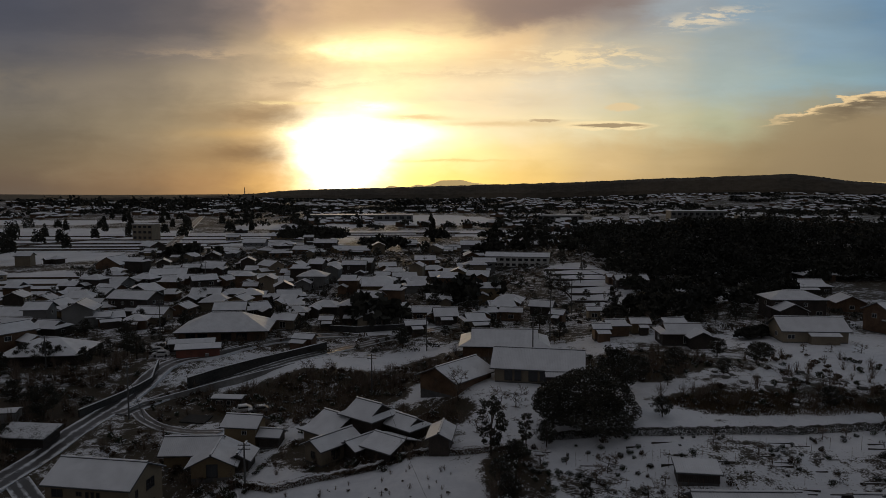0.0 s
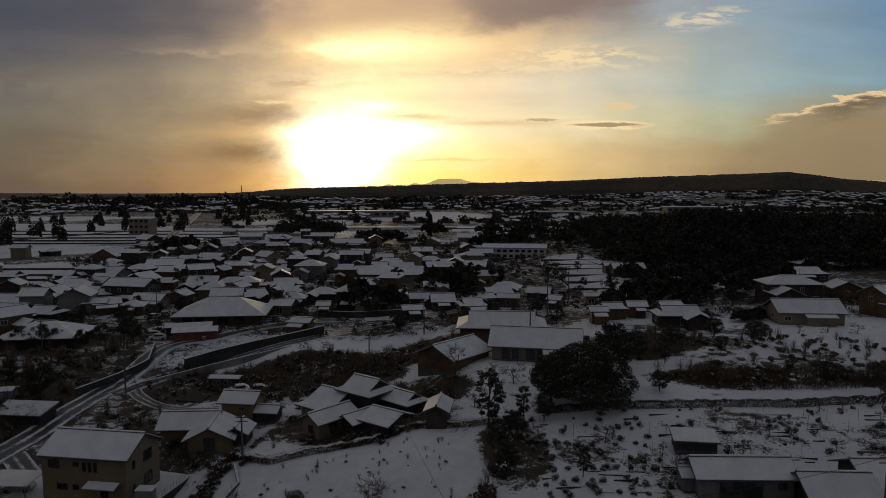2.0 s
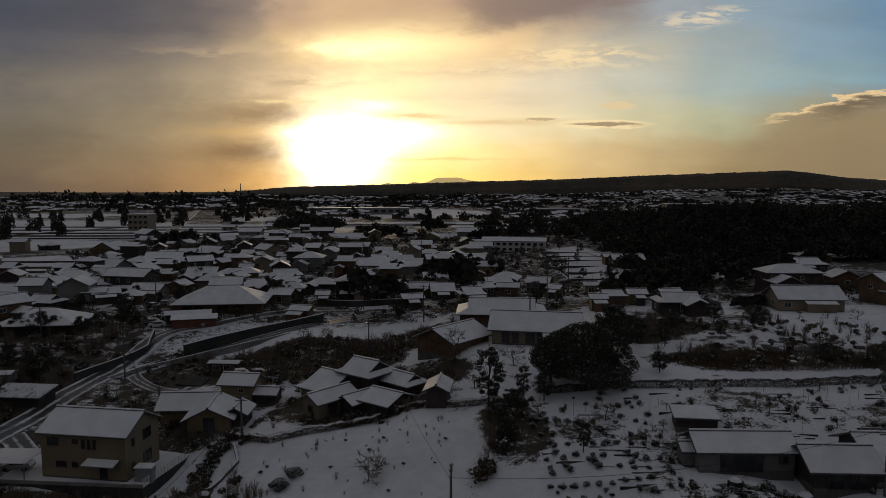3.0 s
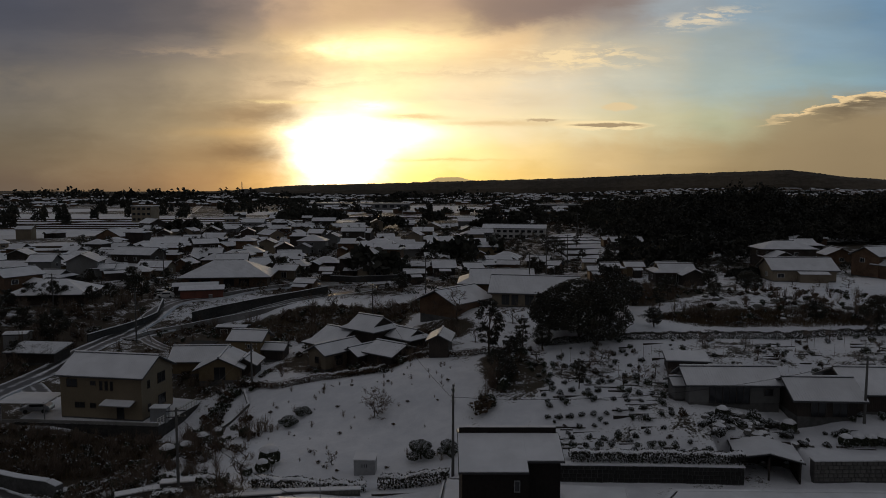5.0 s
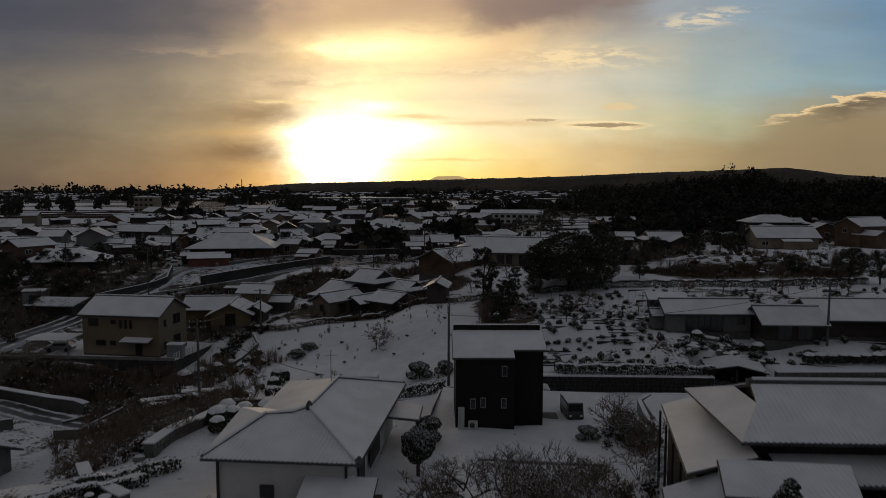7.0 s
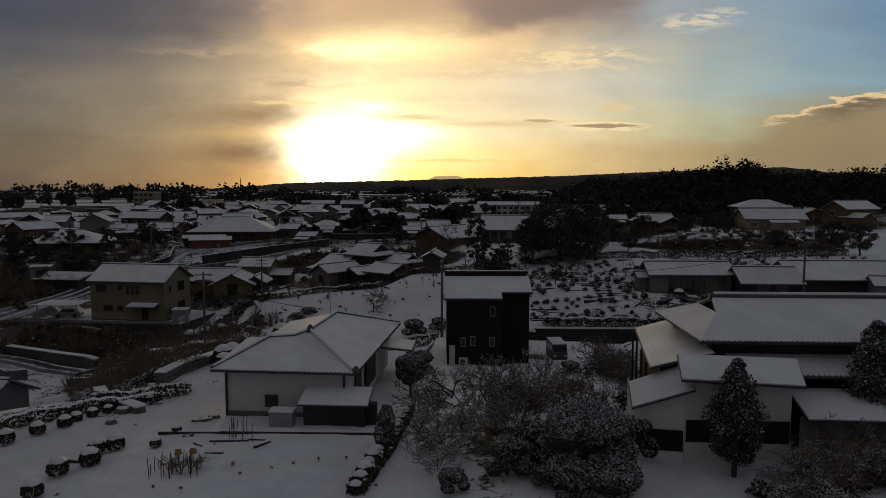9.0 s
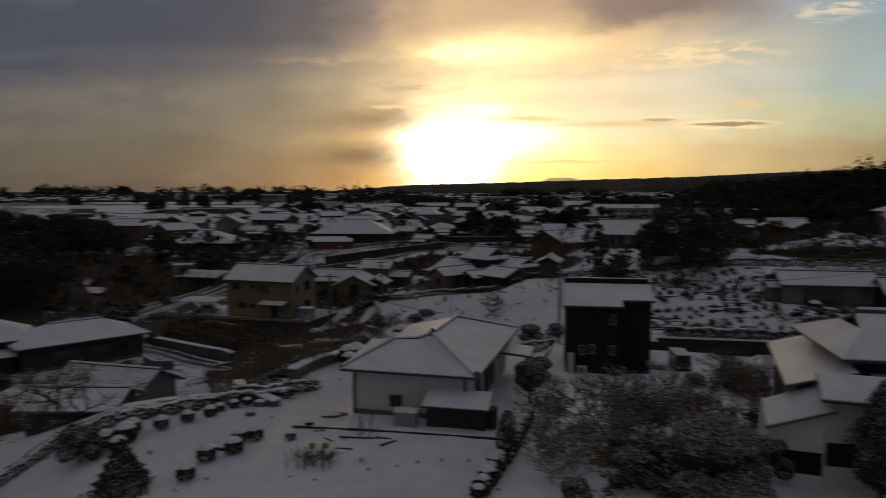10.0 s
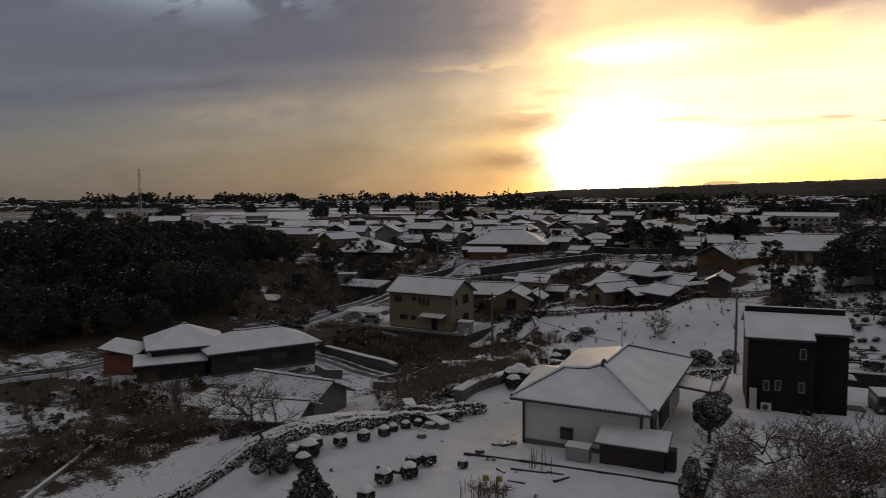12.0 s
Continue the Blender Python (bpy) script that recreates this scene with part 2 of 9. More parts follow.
    back.inputs["Strength"].default_value = 1.0


make_world()
sun = new("sun", bpy.data.lights.new("sun", "SUN"))
sun.data.energy, sun.data.angle, sun.data.color = 0.36, radians(5.0), (1.0, 0.74, 0.42)
a, e = radians(SUN_AZ), radians(SUN_EL)
sun.matrix_world = look((math.sin(a) * math.cos(e) * 300, math.cos(a) * math.cos(e) * 300, math.sin(e) * 300), (0, 0, 0))

# ---------------------------------------------------------------- materials
MATS = {}


def material(name, base, second=None, scale=3.0, amount=0.5, rough=0.7, metal=0.0, bump=0.2, bump_scale=40.0, ribs=0.0, rib_depth=0.4, spec=0.4):
    """A procedural surface: two colours mixed by noise at two scales, roughness that varies, fine relief, and ribs along u."""
    mat = bpy.data.materials.new(name)
    mat.use_nodes = True
    n = Nodes(mat.node_tree)
    out = mat.node_tree.nodes["Principled BSDF"]
    tc = n.add("ShaderNodeTexCoord")
    where = tc.outputs["Object"]
    second = second or tuple(c * 0.7 for c in base)
    coarse = n.noise(where, scale * 0.25, 3.0, 0.6)
    fine = n.noise(where, scale * 3.0, 5.0, 0.65)
    f = n.ramp(n.m("ADD", n.m("MULTIPLY", coarse, 0.65), n.m("MULTIPLY", fine, 0.35)), 0.36, 0.66, 0.0, amount * 1.6)
    each = n.add("ShaderNodeObjectInfo").outputs["Random"]
    col = n.mix(f, base, second)
    tint = n.ramp(each, 0.0, 1.0, 0.85, 1.12)
    col = n.mix(1.0, col, n.vec(tint, tint, tint), "MULTIPLY")
    n.put(out, "Base Color", col)
    n.put(out, "Roughness", n.ramp(fine, 0.3, 0.7, rough * 0.85, min(1.0, rough * 1.12)))
    out.inputs["Metallic"].default_value = metal
    out.inputs["Specular IOR Level"].default_value = spec
    h = n.m("MULTIPLY", n.noise(where, bump_scale, 4.0, 0.6), bump)
    if ribs:
        u = n.split(tc.outputs["UV"])[0]
        wave = n.m("ABSOLUTE", n.m("SINE", n.m("MULTIPLY", u, math.pi / ribs)))
        h = n.m("ADD", h, n.m("MULTIPLY", n.m("POWER", wave, 0.6), rib_depth))
    b = n.add("ShaderNodeBump")
    b.inputs["Strength"].default_value, b.inputs["Distance"].default_value = 0.6, 0.05
    n.put(b, "Height", h)
    n.put(out, "Normal", b.outputs[0])
    MATS[name] = mat
    return mat


def snow_material(name, through=0.0, under=(0.06, 0.05, 0.045), ribs=0.0, base=(0.82, 0.83, 0.865)):
    """Lying snow; through: how much of what is under it shows in patches."""
    mat = bpy.data.materials.new(name)
    mat.use_nodes = True
    n = Nodes(mat.node_tree)
    out = mat.node_tree.nodes["Principled BSDF"]
    tc = n.add("ShaderNodeTexCoord")
    where = tc.outputs["Object"]
    coarse = n.noise(where, 0.35, 4.0, 0.6)
    fine = n.noise(where, 4.0, 6.0, 0.65)
    each = n.add("ShaderNodeObjectInfo").outputs["Random"]
    col = n.mix(n.ramp(coarse, 0.3, 0.7), tuple(c * 0.86 for c in base), base)
    h = n.m("MULTIPLY", fine, 0.5)
    if ribs:
        u = n.split(tc.outputs["UV"])[0]
        wave = n.m("ABSOLUTE", n.m("SINE", n.m("MULTIPLY", u, math.pi / ribs)))
        h = n.m("ADD", h, n.m("MULTIPLY", wave, 0.35))
        # grey lines in the grooves: shading of the tile ribs put into the colour
        line = n.m("MULTIPLY", n.ramp(wave, 0.30, 0.0), n.ramp(n.noise(where, 0.6, 3.0, 0.6), 0.40, 0.72, 0.0, 0.55))
        col = n.mix(line, col, (0.22, 0.23, 0.25))
    if through:
        patch = n.ramp(n.m("ADD", n.m("MULTIPLY", fine, 0.6), n.m("MULTIPLY", coarse, 0.4)), 0.62 - through * 0.25, 0.70 - through * 0.2)
        col = n.mix(patch, col, under)
    tint = n.ramp(each, 0.0, 1.0, 0.90, 1.03)
    col = n.mix(1.0, col, n.vec(tint, tint, tint), "MULTIPLY")
    n.put(out, "Base Color", col)
    out.inputs["Roughness"].default_value = 0.62
    out.inputs["Specular IOR Level"].default_value = 0.25
    b = n.add("ShaderNodeBump")
    b.inputs["Strength"].default_value, b.inputs["Distance"].default_value = 0.5, 0.06
    n.put(b, "Height", h)
    n.put(out, "Normal", b.outputs[0])
    MATS[name] = mat
    return mat


def ground_material():
    """Snow over fields and gardens; the attribute 'bare' says where grass, earth and leaves stand out of it."""
    mat = bpy.data.materials.new("snowy_ground")
    mat.use_nodes = True
    n = Nodes(mat.node_tree)
    out = mat.node_tree.nodes["Principled BSDF"]
    where = n.add("ShaderNodeTexCoord").outputs["Object"]
    bare = n.add("ShaderNodeAttribute", attribute_name="bare").outputs["Fac"]
    big = n.noise(where, 0.05, 4.0, 0.6)
    mid = n.noise(where, 0.45, 6.0, 0.66, 0.3)
    fine = n.noise(where, 3.5, 6.0, 0.7)
    earth = n.mix(n.ramp(fine, 0.35, 0.65), (0.030, 0.024, 0.018), (0.080, 0.060, 0.040))
    earth = n.mix(n.ramp(mid, 0.45, 0.6), earth, (0.055, 0.046, 0.032))
    white = n.mix(n.ramp(n.m("ADD", n.m("MULTIPLY", big, 0.5), n.m("MULTIPLY", mid, 0.5)), 0.35, 0.65), (0.66, 0.675, 0.72), (0.82, 0.83, 0.865))
    level = n.m("ADD", n.m("MULTIPLY", mid, 0.55), n.m("MULTIPLY", fine, 0.45))
    level = n.m("ADD", level, n.m("MULTIPLY", n.m("SUBTRACT", big, 0.5), 0.35))
    edge = n.m("SUBTRACT", 0.74, n.m("MULTIPLY", bare, 0.42))
    show = n.ramp(n.m("SUBTRACT", level, edge), -0.03, 0.05)
    n.put(out, "Base Color", n.mix(show, white, earth))
    out.inputs["Roughness"].default_value = 0.75
    out.inputs["Specular IOR Level"].default_value = 0.2
    b = n.add("ShaderNodeBump")
    b.inputs["Strength"].default_value, b.inputs["Distance"].default_value = 0.7, 0.12
    n.put(b, "Height", n.m("ADD", n.m("MULTIPLY", mid, 0.9), n.m("ADD", n.m("MULTIPLY", fine, 0.6), n.m("MULTIPLY", n.noise(where, 1.3, 3.0, 0.5), 0.8))))
    n.put(out, "Normal", b.outputs[0])
    MATS["ground"] = mat


def road_material():
    """Wet asphalt with snow left between the wheel tracks; u runs across, v along the road."""
    mat = bpy.data.materials.new("slushy_asphalt")
    mat.use_nodes = True
    n = Nodes(mat.node_tree)
    out = mat.node_tree.nodes["Principled BSDF"]
    tc = n.add("ShaderNodeTexCoord")
    u, v, _ = n.split(tc.outputs["UV"])
    rough = n.noise(tc.outputs["Object"], 0.8, 6.0, 0.65)
    long = n.noise(n.vec(n.m("MULTIPLY", u, 1.6), n.m("MULTIPLY", v, 0.06), 0.0), 3.0, 5.0, 0.6)
    wheel = n.m("ABSOLUTE", n.m("SUBTRACT", n.m("ABSOLUTE", n.m("SUBTRACT", u, 0.5)), 0.22))
    f = n.ramp(n.m("ADD", n.m("ADD", n.m("MULTIPLY", long, 0.55), n.m("MULTIPLY", rough, 0.5)), n.m("MULTIPLY", wheel, 1.5)), 0.68, 0.90)
    n.put(out, "Base Color", n.mix(f, (0.045, 0.043, 0.043), (0.68, 0.70, 0.74)))
    n.put(out, "Roughness", n.ramp(f, 0.0, 1.0, 0.32, 0.7))
    b = n.add("ShaderNodeBump")
    b.inputs["Strength"].default_value, b.inputs["Distance"].default_value = 0.5, 0.04
    n.put(b, "Height", n.m("ADD", f, rough))
    n.put(out, "Normal", b.outputs[0])
    MATS["road"] = mat


snow_material("snow")
snow_material("roof_snow", ribs=0.30)
snow_material("thin_snow", through=0.55, under=(0.09, 0.088, 0.09), ribs=0.30)
snow_material("leaf_snow", base=(0.66, 0.69, 0.74))
ground_material()
road_material()
material("tile", (0.085, 0.088, 0.095), (0.045, 0.046, 0.05), 2.0, 0.6, 0.55, ribs=0.30, rib_depth=0.8)
material("brown_tile", (0.11, 0.07, 0.05), (0.06, 0.042, 0.034), 2.0, 0.6, 0.55, ribs=0.30, rib_depth=0.8)
material("plaster_white", (0.68, 0.675, 0.66), (0.56, 0.55, 0.53), 0.9, 0.5, 0.85)
material("plaster_cream", (0.24, 0.20, 0.145), (0.16, 0.13, 0.095), 0.9, 0.5, 0.85)
material("plaster_grey", (0.20, 0.20, 0.197), (0.13, 0.13, 0.127), 0.9, 0.5, 0.85)
material("plaster_ochre", (0.20, 0.15, 0.085), (0.14, 0.10, 0.06), 0.9, 0.5, 0.85)
material("boards_brown", (0.16, 0.095, 0.055), (0.085, 0.05, 0.03), 1.6, 0.7, 0.75, ribs=0.22, rib_depth=0.7)
material("boards_dark", (0.055, 0.042, 0.035), (0.03, 0.025, 0.022), 1.6, 0.6, 0.75, ribs=0.22, rib_depth=0.7)
material("siding_black", (0.022, 0.018, 0.016), (0.014, 0.012, 0.011), 1.2, 0.5, 0.75, ribs=0.18, rib_depth=0.6, spec=0.2)
material("siding_beige", (0.215, 0.172, 0.112), (0.17, 0.137, 0.092), 1.2, 0.5, 0.7, ribs=0.4, rib_depth=0.3)
material("metal_grey", (0.34, 0.35, 0.36), (0.24, 0.245, 0.25), 1.5, 0.5, 0.45, 0.3, ribs=0.12, rib_depth=0.6)
material("metal_dark", (0.08, 0.08, 0.085), (0.05, 0.05, 0.052), 2.0, 0.5, 0.45, 0.5)
material("rust_red", (0.22, 0.075, 0.05), (0.13, 0.055, 0.04), 1.5, 0.6, 0.7, ribs=0.2, rib_depth=0.5)
material("concrete", (0.26, 0.255, 0.245), (0.16, 0.155, 0.15), 0.7, 0.7, 0.9)
material("concrete_dark", (0.13, 0.127, 0.122), (0.07, 0.07, 0.068), 0.7, 0.7, 0.9)
material("stone", (0.17, 0.165, 0.155), (0.09, 0.088, 0.08), 1.2, 0.7, 0.85, bump=0.6, bump_scale=8.0)
material("stone_dark", (0.036, 0.035, 0.033), (0.02, 0.02, 0.019), 1.2, 0.7, 0.9, bump=0.6, bump_scale=8.0)
material("glass", (0.022, 0.024, 0.028), (0.03, 0.032, 0.036), 0.5, 0.5, 0.12, 0.0, bump=0.0, spec=0.6)
material("frame_white", (0.62, 0.62, 0.60), (0.50, 0.50, 0.48), 2.0, 0.4, 0.5)
material("frame_dark", (0.05, 0.042, 0.036), (0.035, 0.03, 0.026), 2.0, 0.4, 0.5)
material("bark", (0.085, 0.066, 0.052), (0.045, 0.036, 0.03), 4.0, 0.7, 0.9, bump=0.6, bump_scale=18.0)
material("twig", (0.165, 0.125, 0.095), (0.11, 0.082, 0.062), 4.0, 0.6, 0.9)
material("leaf", (0.055, 0.062, 0.036), (0.034, 0.040, 0.024), 1.2, 0.8, 0.7, bump=0.0)
material("leaf_dark", (0.050, 0.047, 0.034), (0.031, 0.030, 0.022), 0.9, 0.8, 0.75, bump=0.0)
material("leaf_brown", (0.085, 0.055, 0.032), (0.05, 0.034, 0.022), 1.2, 0.8, 0.8, bump=0.0)
material("dry_grass", (0.15, 0.105, 0.058), (0.085, 0.06, 0.036), 1.0, 0.8, 0.9, bump=0.0)
material("dark_water", (0.012, 0.014, 0.016), (0.02, 0.022, 0.024), 0.6, 0.5, 0.08, bump=0.02)
material("car_dark", (0.07, 0.07, 0.072), (0.05, 0.05, 0.052), 2.0, 0.3, 0.3, bump=0.0)
material("car_white", (0.66, 0.66, 0.66), (0.58, 0.58, 0.58), 2.0, 0.3, 0.3, bump=0.0)
material("car_silver", (0.34, 0.35, 0.36), (0.28, 0.29, 0.30), 2.0, 0.3, 0.3, 0.5, bump=0.0)
material("rubber", (0.02, 0.02, 0.02), (0.03, 0.03, 0.03), 4.0, 0.4, 0.85)
material("far_wood", (0.046, 0.045, 0.034), (0.028, 0.028, 0.022), 0.08, 0.8, 0.9, bump=0.0)
material("wall_dark", (0.055, 0.053, 0.050), (0.03, 0.03, 0.029), 0.7, 0.7, 0.9)
snow_material("icy_snow", ribs=0.30)
for bsdf in [q for q in MATS["icy_snow"].node_tree.nodes if q.type == "BSDF_PRINCIPLED"]:
    bsdf.inputs["Roughness"].default_value, bsdf.inputs["Specular IOR Level"].default_value = 0.34, 0.7
# winter-brown wood of the ridge, its colour lifted for the haze of distance
material("brown_wood", (0.105, 0.082, 0.056), (0.060, 0.048, 0.034), 0.02, 0.8, 0.95, bump=0.0)
# distance haze over the mountain, put into its colour and an emission
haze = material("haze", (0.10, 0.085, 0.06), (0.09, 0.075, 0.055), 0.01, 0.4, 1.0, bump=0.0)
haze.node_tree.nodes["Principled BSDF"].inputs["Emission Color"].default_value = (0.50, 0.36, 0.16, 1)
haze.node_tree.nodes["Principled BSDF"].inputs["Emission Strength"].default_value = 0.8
material("cloth_yellow", (0.42, 0.27, 0.07), (0.30, 0.2, 0.06), 3.0, 0.5, 0.9)

# ---------------------------------------------------------------- building helpers
class Shape:
    """Collects faces for one mesh."""

    def __init__(self, weld=False):
        self.v, self.f, self.uv, self.weld = [], [], [], weld

    def face(self, pts, uv=None):
        k = len(self.v)
        self.v += [tuple(p) for p in pts]
        self.f.append(tuple(range(k, k + len(pts))))
        if uv is None:
            uv = [(p[0] + p[1], p[2]) for p in pts]
        self.uv += uv

    def slab(self, pts, thick, lift=0.0):
        """A plate whose upper face is pts (seen from above, anticlockwise), thick downwards, with u along its level edge."""
        p = [Vector(q) + Vector((0, 0, lift)) for q in pts]
        nrm = Vector((0, 0, 0))
        for i in range(1, len(p) - 1):
            nrm += (p[i] - p[0]).cross(p[i + 1] - p[0])
        nrm.normalize()
        along = Vector((0, 0, 1)).cross(nrm)
        along = along.normalized() if along.length > 1e-3 else Vector((1, 0, 0))
        up = nrm.cross(along)
        low = [q - nrm * thick for q in p]
        flat = [(q.dot(along), q.dot(up)) for q in p]
        self.face(p, flat)
        self.face(low[::-1], flat[::-1])
        for i in range(len(p)):
            j = (i + 1) % len(p)
            self.face((p[i], low[i], low[j], p[j]), [flat[i], flat[i], flat[j], flat[j]])

    def box(self, x0, x1, y0, y1, z0, z1, turn=0.0, at=None):
        c = [(x0, y0, z0), (x1, y0, z0), (x1, y1, z0), (x0, y1, z0), (x0, y0, z1), (x1, y0, z1), (x1, y1, z1), (x0, y1, z1)]
        if at is not None:
            k, s = math.cos(radians(turn)), math.sin(radians(turn))
            c = [(at[0] + x * k - y * s, at[1] + x * s + y * k, at[2] + z) for x, y, z in c]
        for q in ((0, 3, 2, 1), (4, 5, 6, 7), (0, 1, 5, 4), (1, 2, 6, 5), (2, 3, 7, 6), (3, 0, 4, 7)):
            pts = [c[i] for i in q]
            horiz = q in ((0, 3, 2, 1), (4, 5, 6, 7))
            wide = abs(pts[0][0] - pts[1][0]) + abs(pts[1][0] - pts[2][0]) > 1e-6
            self.face(pts, [((p[0] if (wide or horiz) else p[1]), p[1] if horiz else p[2]) for p in pts])

    def tube(self, pts, radii, sides=6, cap=True):
        """A tube through pts with a radius at each."""
        rings = []
        for i, p in enumerate(pts):
            p = Vector(p)
            d = Vector(pts[min(i + 1, len(pts) - 1)]) - Vector(pts[max(i - 1, 0)])
            d.normalize()
            s = d.cross(Vector((0.31, 0.17, 0.93)))
            s = s.normalized() if s.length > 1e-3 else Vector((1, 0, 0))
            t = d.cross(s)
            rings.append([p + (s * math.cos(2 * math.pi * k / sides) + t * math.sin(2 * math.pi * k / sides)) * radii[i] for k in range(sides)])
        for a, b in zip(rings, rings[1:]):
            for k in range(sides):
                j = (k + 1) % sides
                self.face((a[k], a[j], b[j], b[k]))
        if cap:
            self.face(rings[-1])
            self.face(rings[0][::-1])

    def quads(self, centres, sizes, rng, tilt=1.0, aspect=1.0):
        """Many small leaf-like quads turned at random."""
        n = len(centres)
        d = rng.normal(size=(n, 3))
        d[:, 2] = np.abs(d[:, 2]) + (1 - tilt) * 4
        d /= np.linalg.norm(d, axis=1)[:, None]
        s = np.cross(d, rng.normal(size=(n, 3)))
        s /= np.linalg.norm(s, axis=1)[:, None]
        t = np.cross(d, s)
        s *= np.asarray(sizes)[:, None]
        t *= np.asarray(sizes)[:, None] * aspect
        for c, a, b in zip(centres, s, t):
            k = len(self.v)
            self.v += [tuple(c - a - b * 0.3), tuple(c + b * -1.0), tuple(c + a - b * 0.2), tuple(c + b)]
            self.f.append((k, k + 1, k + 2, k + 3))
            self.uv += [(0, 0), (1, 0), (1, 1), (0, 1)]

    def mesh(self, name, mat):
        me = bpy.data.meshes.new(name)
        if self.weld:
            index, where, v = {}, [], []
            for p in self.v:
                key = tuple(round(c, 3) for c in p)
                if key not in index:
                    index[key] = len(v)
                    v.append(p)
                where.append(index[key])
            me.from_pydata(v, [], [tuple(where[i] for i in f) for f in self.f])
        else:
            me.from_pydata(self.v, [], self.f)
        layer = me.uv_layers.new(name="UVMap")
        layer.data.foreach_set("uv", np.array(self.uv, np.float32).ravel())
        me.materials.append(MATS[mat])
        me.update()
        return me


def part(name, shape, mat, parent=None, label=""):
    """One mesh object under a thing or a part."""
    ob = new(name, shape if isinstance(shape, bpy.types.Mesh) else shape.mesh(name, mat))
    ob.parent = parent
    return tagged(ob, label)


def thing(name, m, label, category, group="", kind=""):
    ob = new(name)
    ob.matrix_basis = m
    return tagged(ob, label, category, group, kind)


def at_ground(x, y, turn=0.0, sink=0.0):
    return pose(x, y, float(land(x, y)) - sink, 0, 0, turn)


def shrink(pts, by):
    """The plate pts drawn in by about `by` metres at its edges."""
    c = sum((Vector(p) for p in pts), Vector()) / len(pts)
    out = []
    for p in pts:
        d = Vector(p) - c
        out.append(c + d * max(0.0, 1 - by / max(d.length, 0.01)))
    return out


def roof_planes(kind, w, d, h, rise, ov):
    """The planes of a roof over w x d whose walls are h high, as seen from above, anticlockwise; ridge along x."""
    hx, hy = w / 2 + ov, d / 2 + ov
    s = rise / (d / 2)
    e, t = h - s * ov, h + rise
    if kind == "gable":
        return [[(-hx, -hy, e), (hx, -hy, e), (hx, 0, t), (-hx, 0, t)], [(hx, hy, e), (-hx, hy, e), (-hx, 0, t), (hx, 0, t)]]
    if kind == "shed":
        t2 = h + s * (d + ov) * 0.5
        return [[(-hx, -hy, e), (hx, -hy, e), (hx, hy, t2), (-hx, hy, t2)]]
    r = max(hx - hy, 0.25)
    if kind == "hip":
        return [[(-hx, -hy, e), (hx, -hy, e), (r, 0, t), (-r, 0, t)], [(hx, hy, e), (-hx, hy, e), (-r, 0, t), (r, 0, t)],
                [(hx, -hy, e), (hx, hy, e), (r, 0, t)], [(-hx, hy, e), (-hx, -hy, e), (-r, 0, t)]]
    # irimoya: hips below, small gables above
    g = hx * 0.74
    k = hx - g
    gy, gz = hy - k, e + s * k
    return [[(-hx, -hy, e), (hx, -hy, e), (g, -gy, gz), (g, 0, t), (-g, 0, t), (-g, -gy, gz)],
            [(hx, hy, e), (-hx, hy, e), (-g, gy, gz), (-g, 0, t), (g, 0, t), (g, gy, gz)],
            [(hx, -hy, e), (hx, hy, e), (g, gy, gz), (g, -gy, gz)], [(-hx, hy, e), (-hx, -hy, e), (-g, -gy, gz), (-g, gy, gz)]]


def add_window(parent, side, u, z, w, h, hw, hd, frame="frame_white", split=2):
    """A window on a wall of a body with half sizes hw, hd: side f b l r, u along the wall, z its middle."""
    a, b = Shape(), Shape()
    place = {"f": (pose(u, -hd, z), 1), "b": (pose(u, hd, z, 0, 0, 180), 1), "l": (pose(-hw, u, z, 0, 0, -90), 1), "r": (pose(hw, u, z, 0, 0, 90), 1)}[side][0]
    t = 0.06
    a.box(-w / 2 - t, w / 2 + t, -0.07, 0.0, h / 2, h / 2 + t)
    a.box(-w / 2 - t, w / 2 + t, -0.10, 0.0, -h / 2 - t, -h / 2)
    a.box(-w / 2 - t, -w / 2, -0.07, 0.0, -h / 2, h / 2)
    a.box(w / 2, w / 2 + t, -0.07, 0.0, -h / 2, h / 2)
    for i in range(1, split):
        x = -w / 2 + w * i / split
        a.box(x - 0.025, x + 0.025, -0.06, -0.025, -h / 2, h / 2)
    b.box(-w / 2, w / 2, -0.025, -0.004, -h / 2, h / 2)
    fr = part("window", a, frame, parent)
    fr.matrix_basis = place
    part("pane", b, "glass", fr)
    return fr


def gable_body(w, d, z0, h, rise, kind):
    """Closed walls with gable ends where the roof has them."""
    s = Shape()
    x, y = w / 2, d / 2
    if kind == "gable":
        s.face([(-x, -y, z0), (x, -y, z0), (x, -y, h), (-x, -y, h)])
        s.face([(x, y, z0), (-x, y, z0), (-x, y, h), (x, y, h)])
        s.face([(x, -y, z0), (x, y, z0), (x, y, h), (x, 0, h + rise - 0.02), (x, -y, h)], [(p, q) for p, q in ((-y, z0), (y, z0), (y, h), (0, h + rise), (-y, h))])
        s.face([(-x, y, z0), (-x, -y, z0), (-x, -y, h), (-x, 0, h + rise - 0.02), (-x, y, h)], [(p, q) for p, q in ((y, z0), (-y, z0), (-y, h), (0, h + rise), (y, h))])
        s.face([(-x, -y, z0), (-x, y, z0), (x, y, z0), (x, -y, z0)])
    else:
        s.box(-x, x, -y, y, z0, h)
    return s


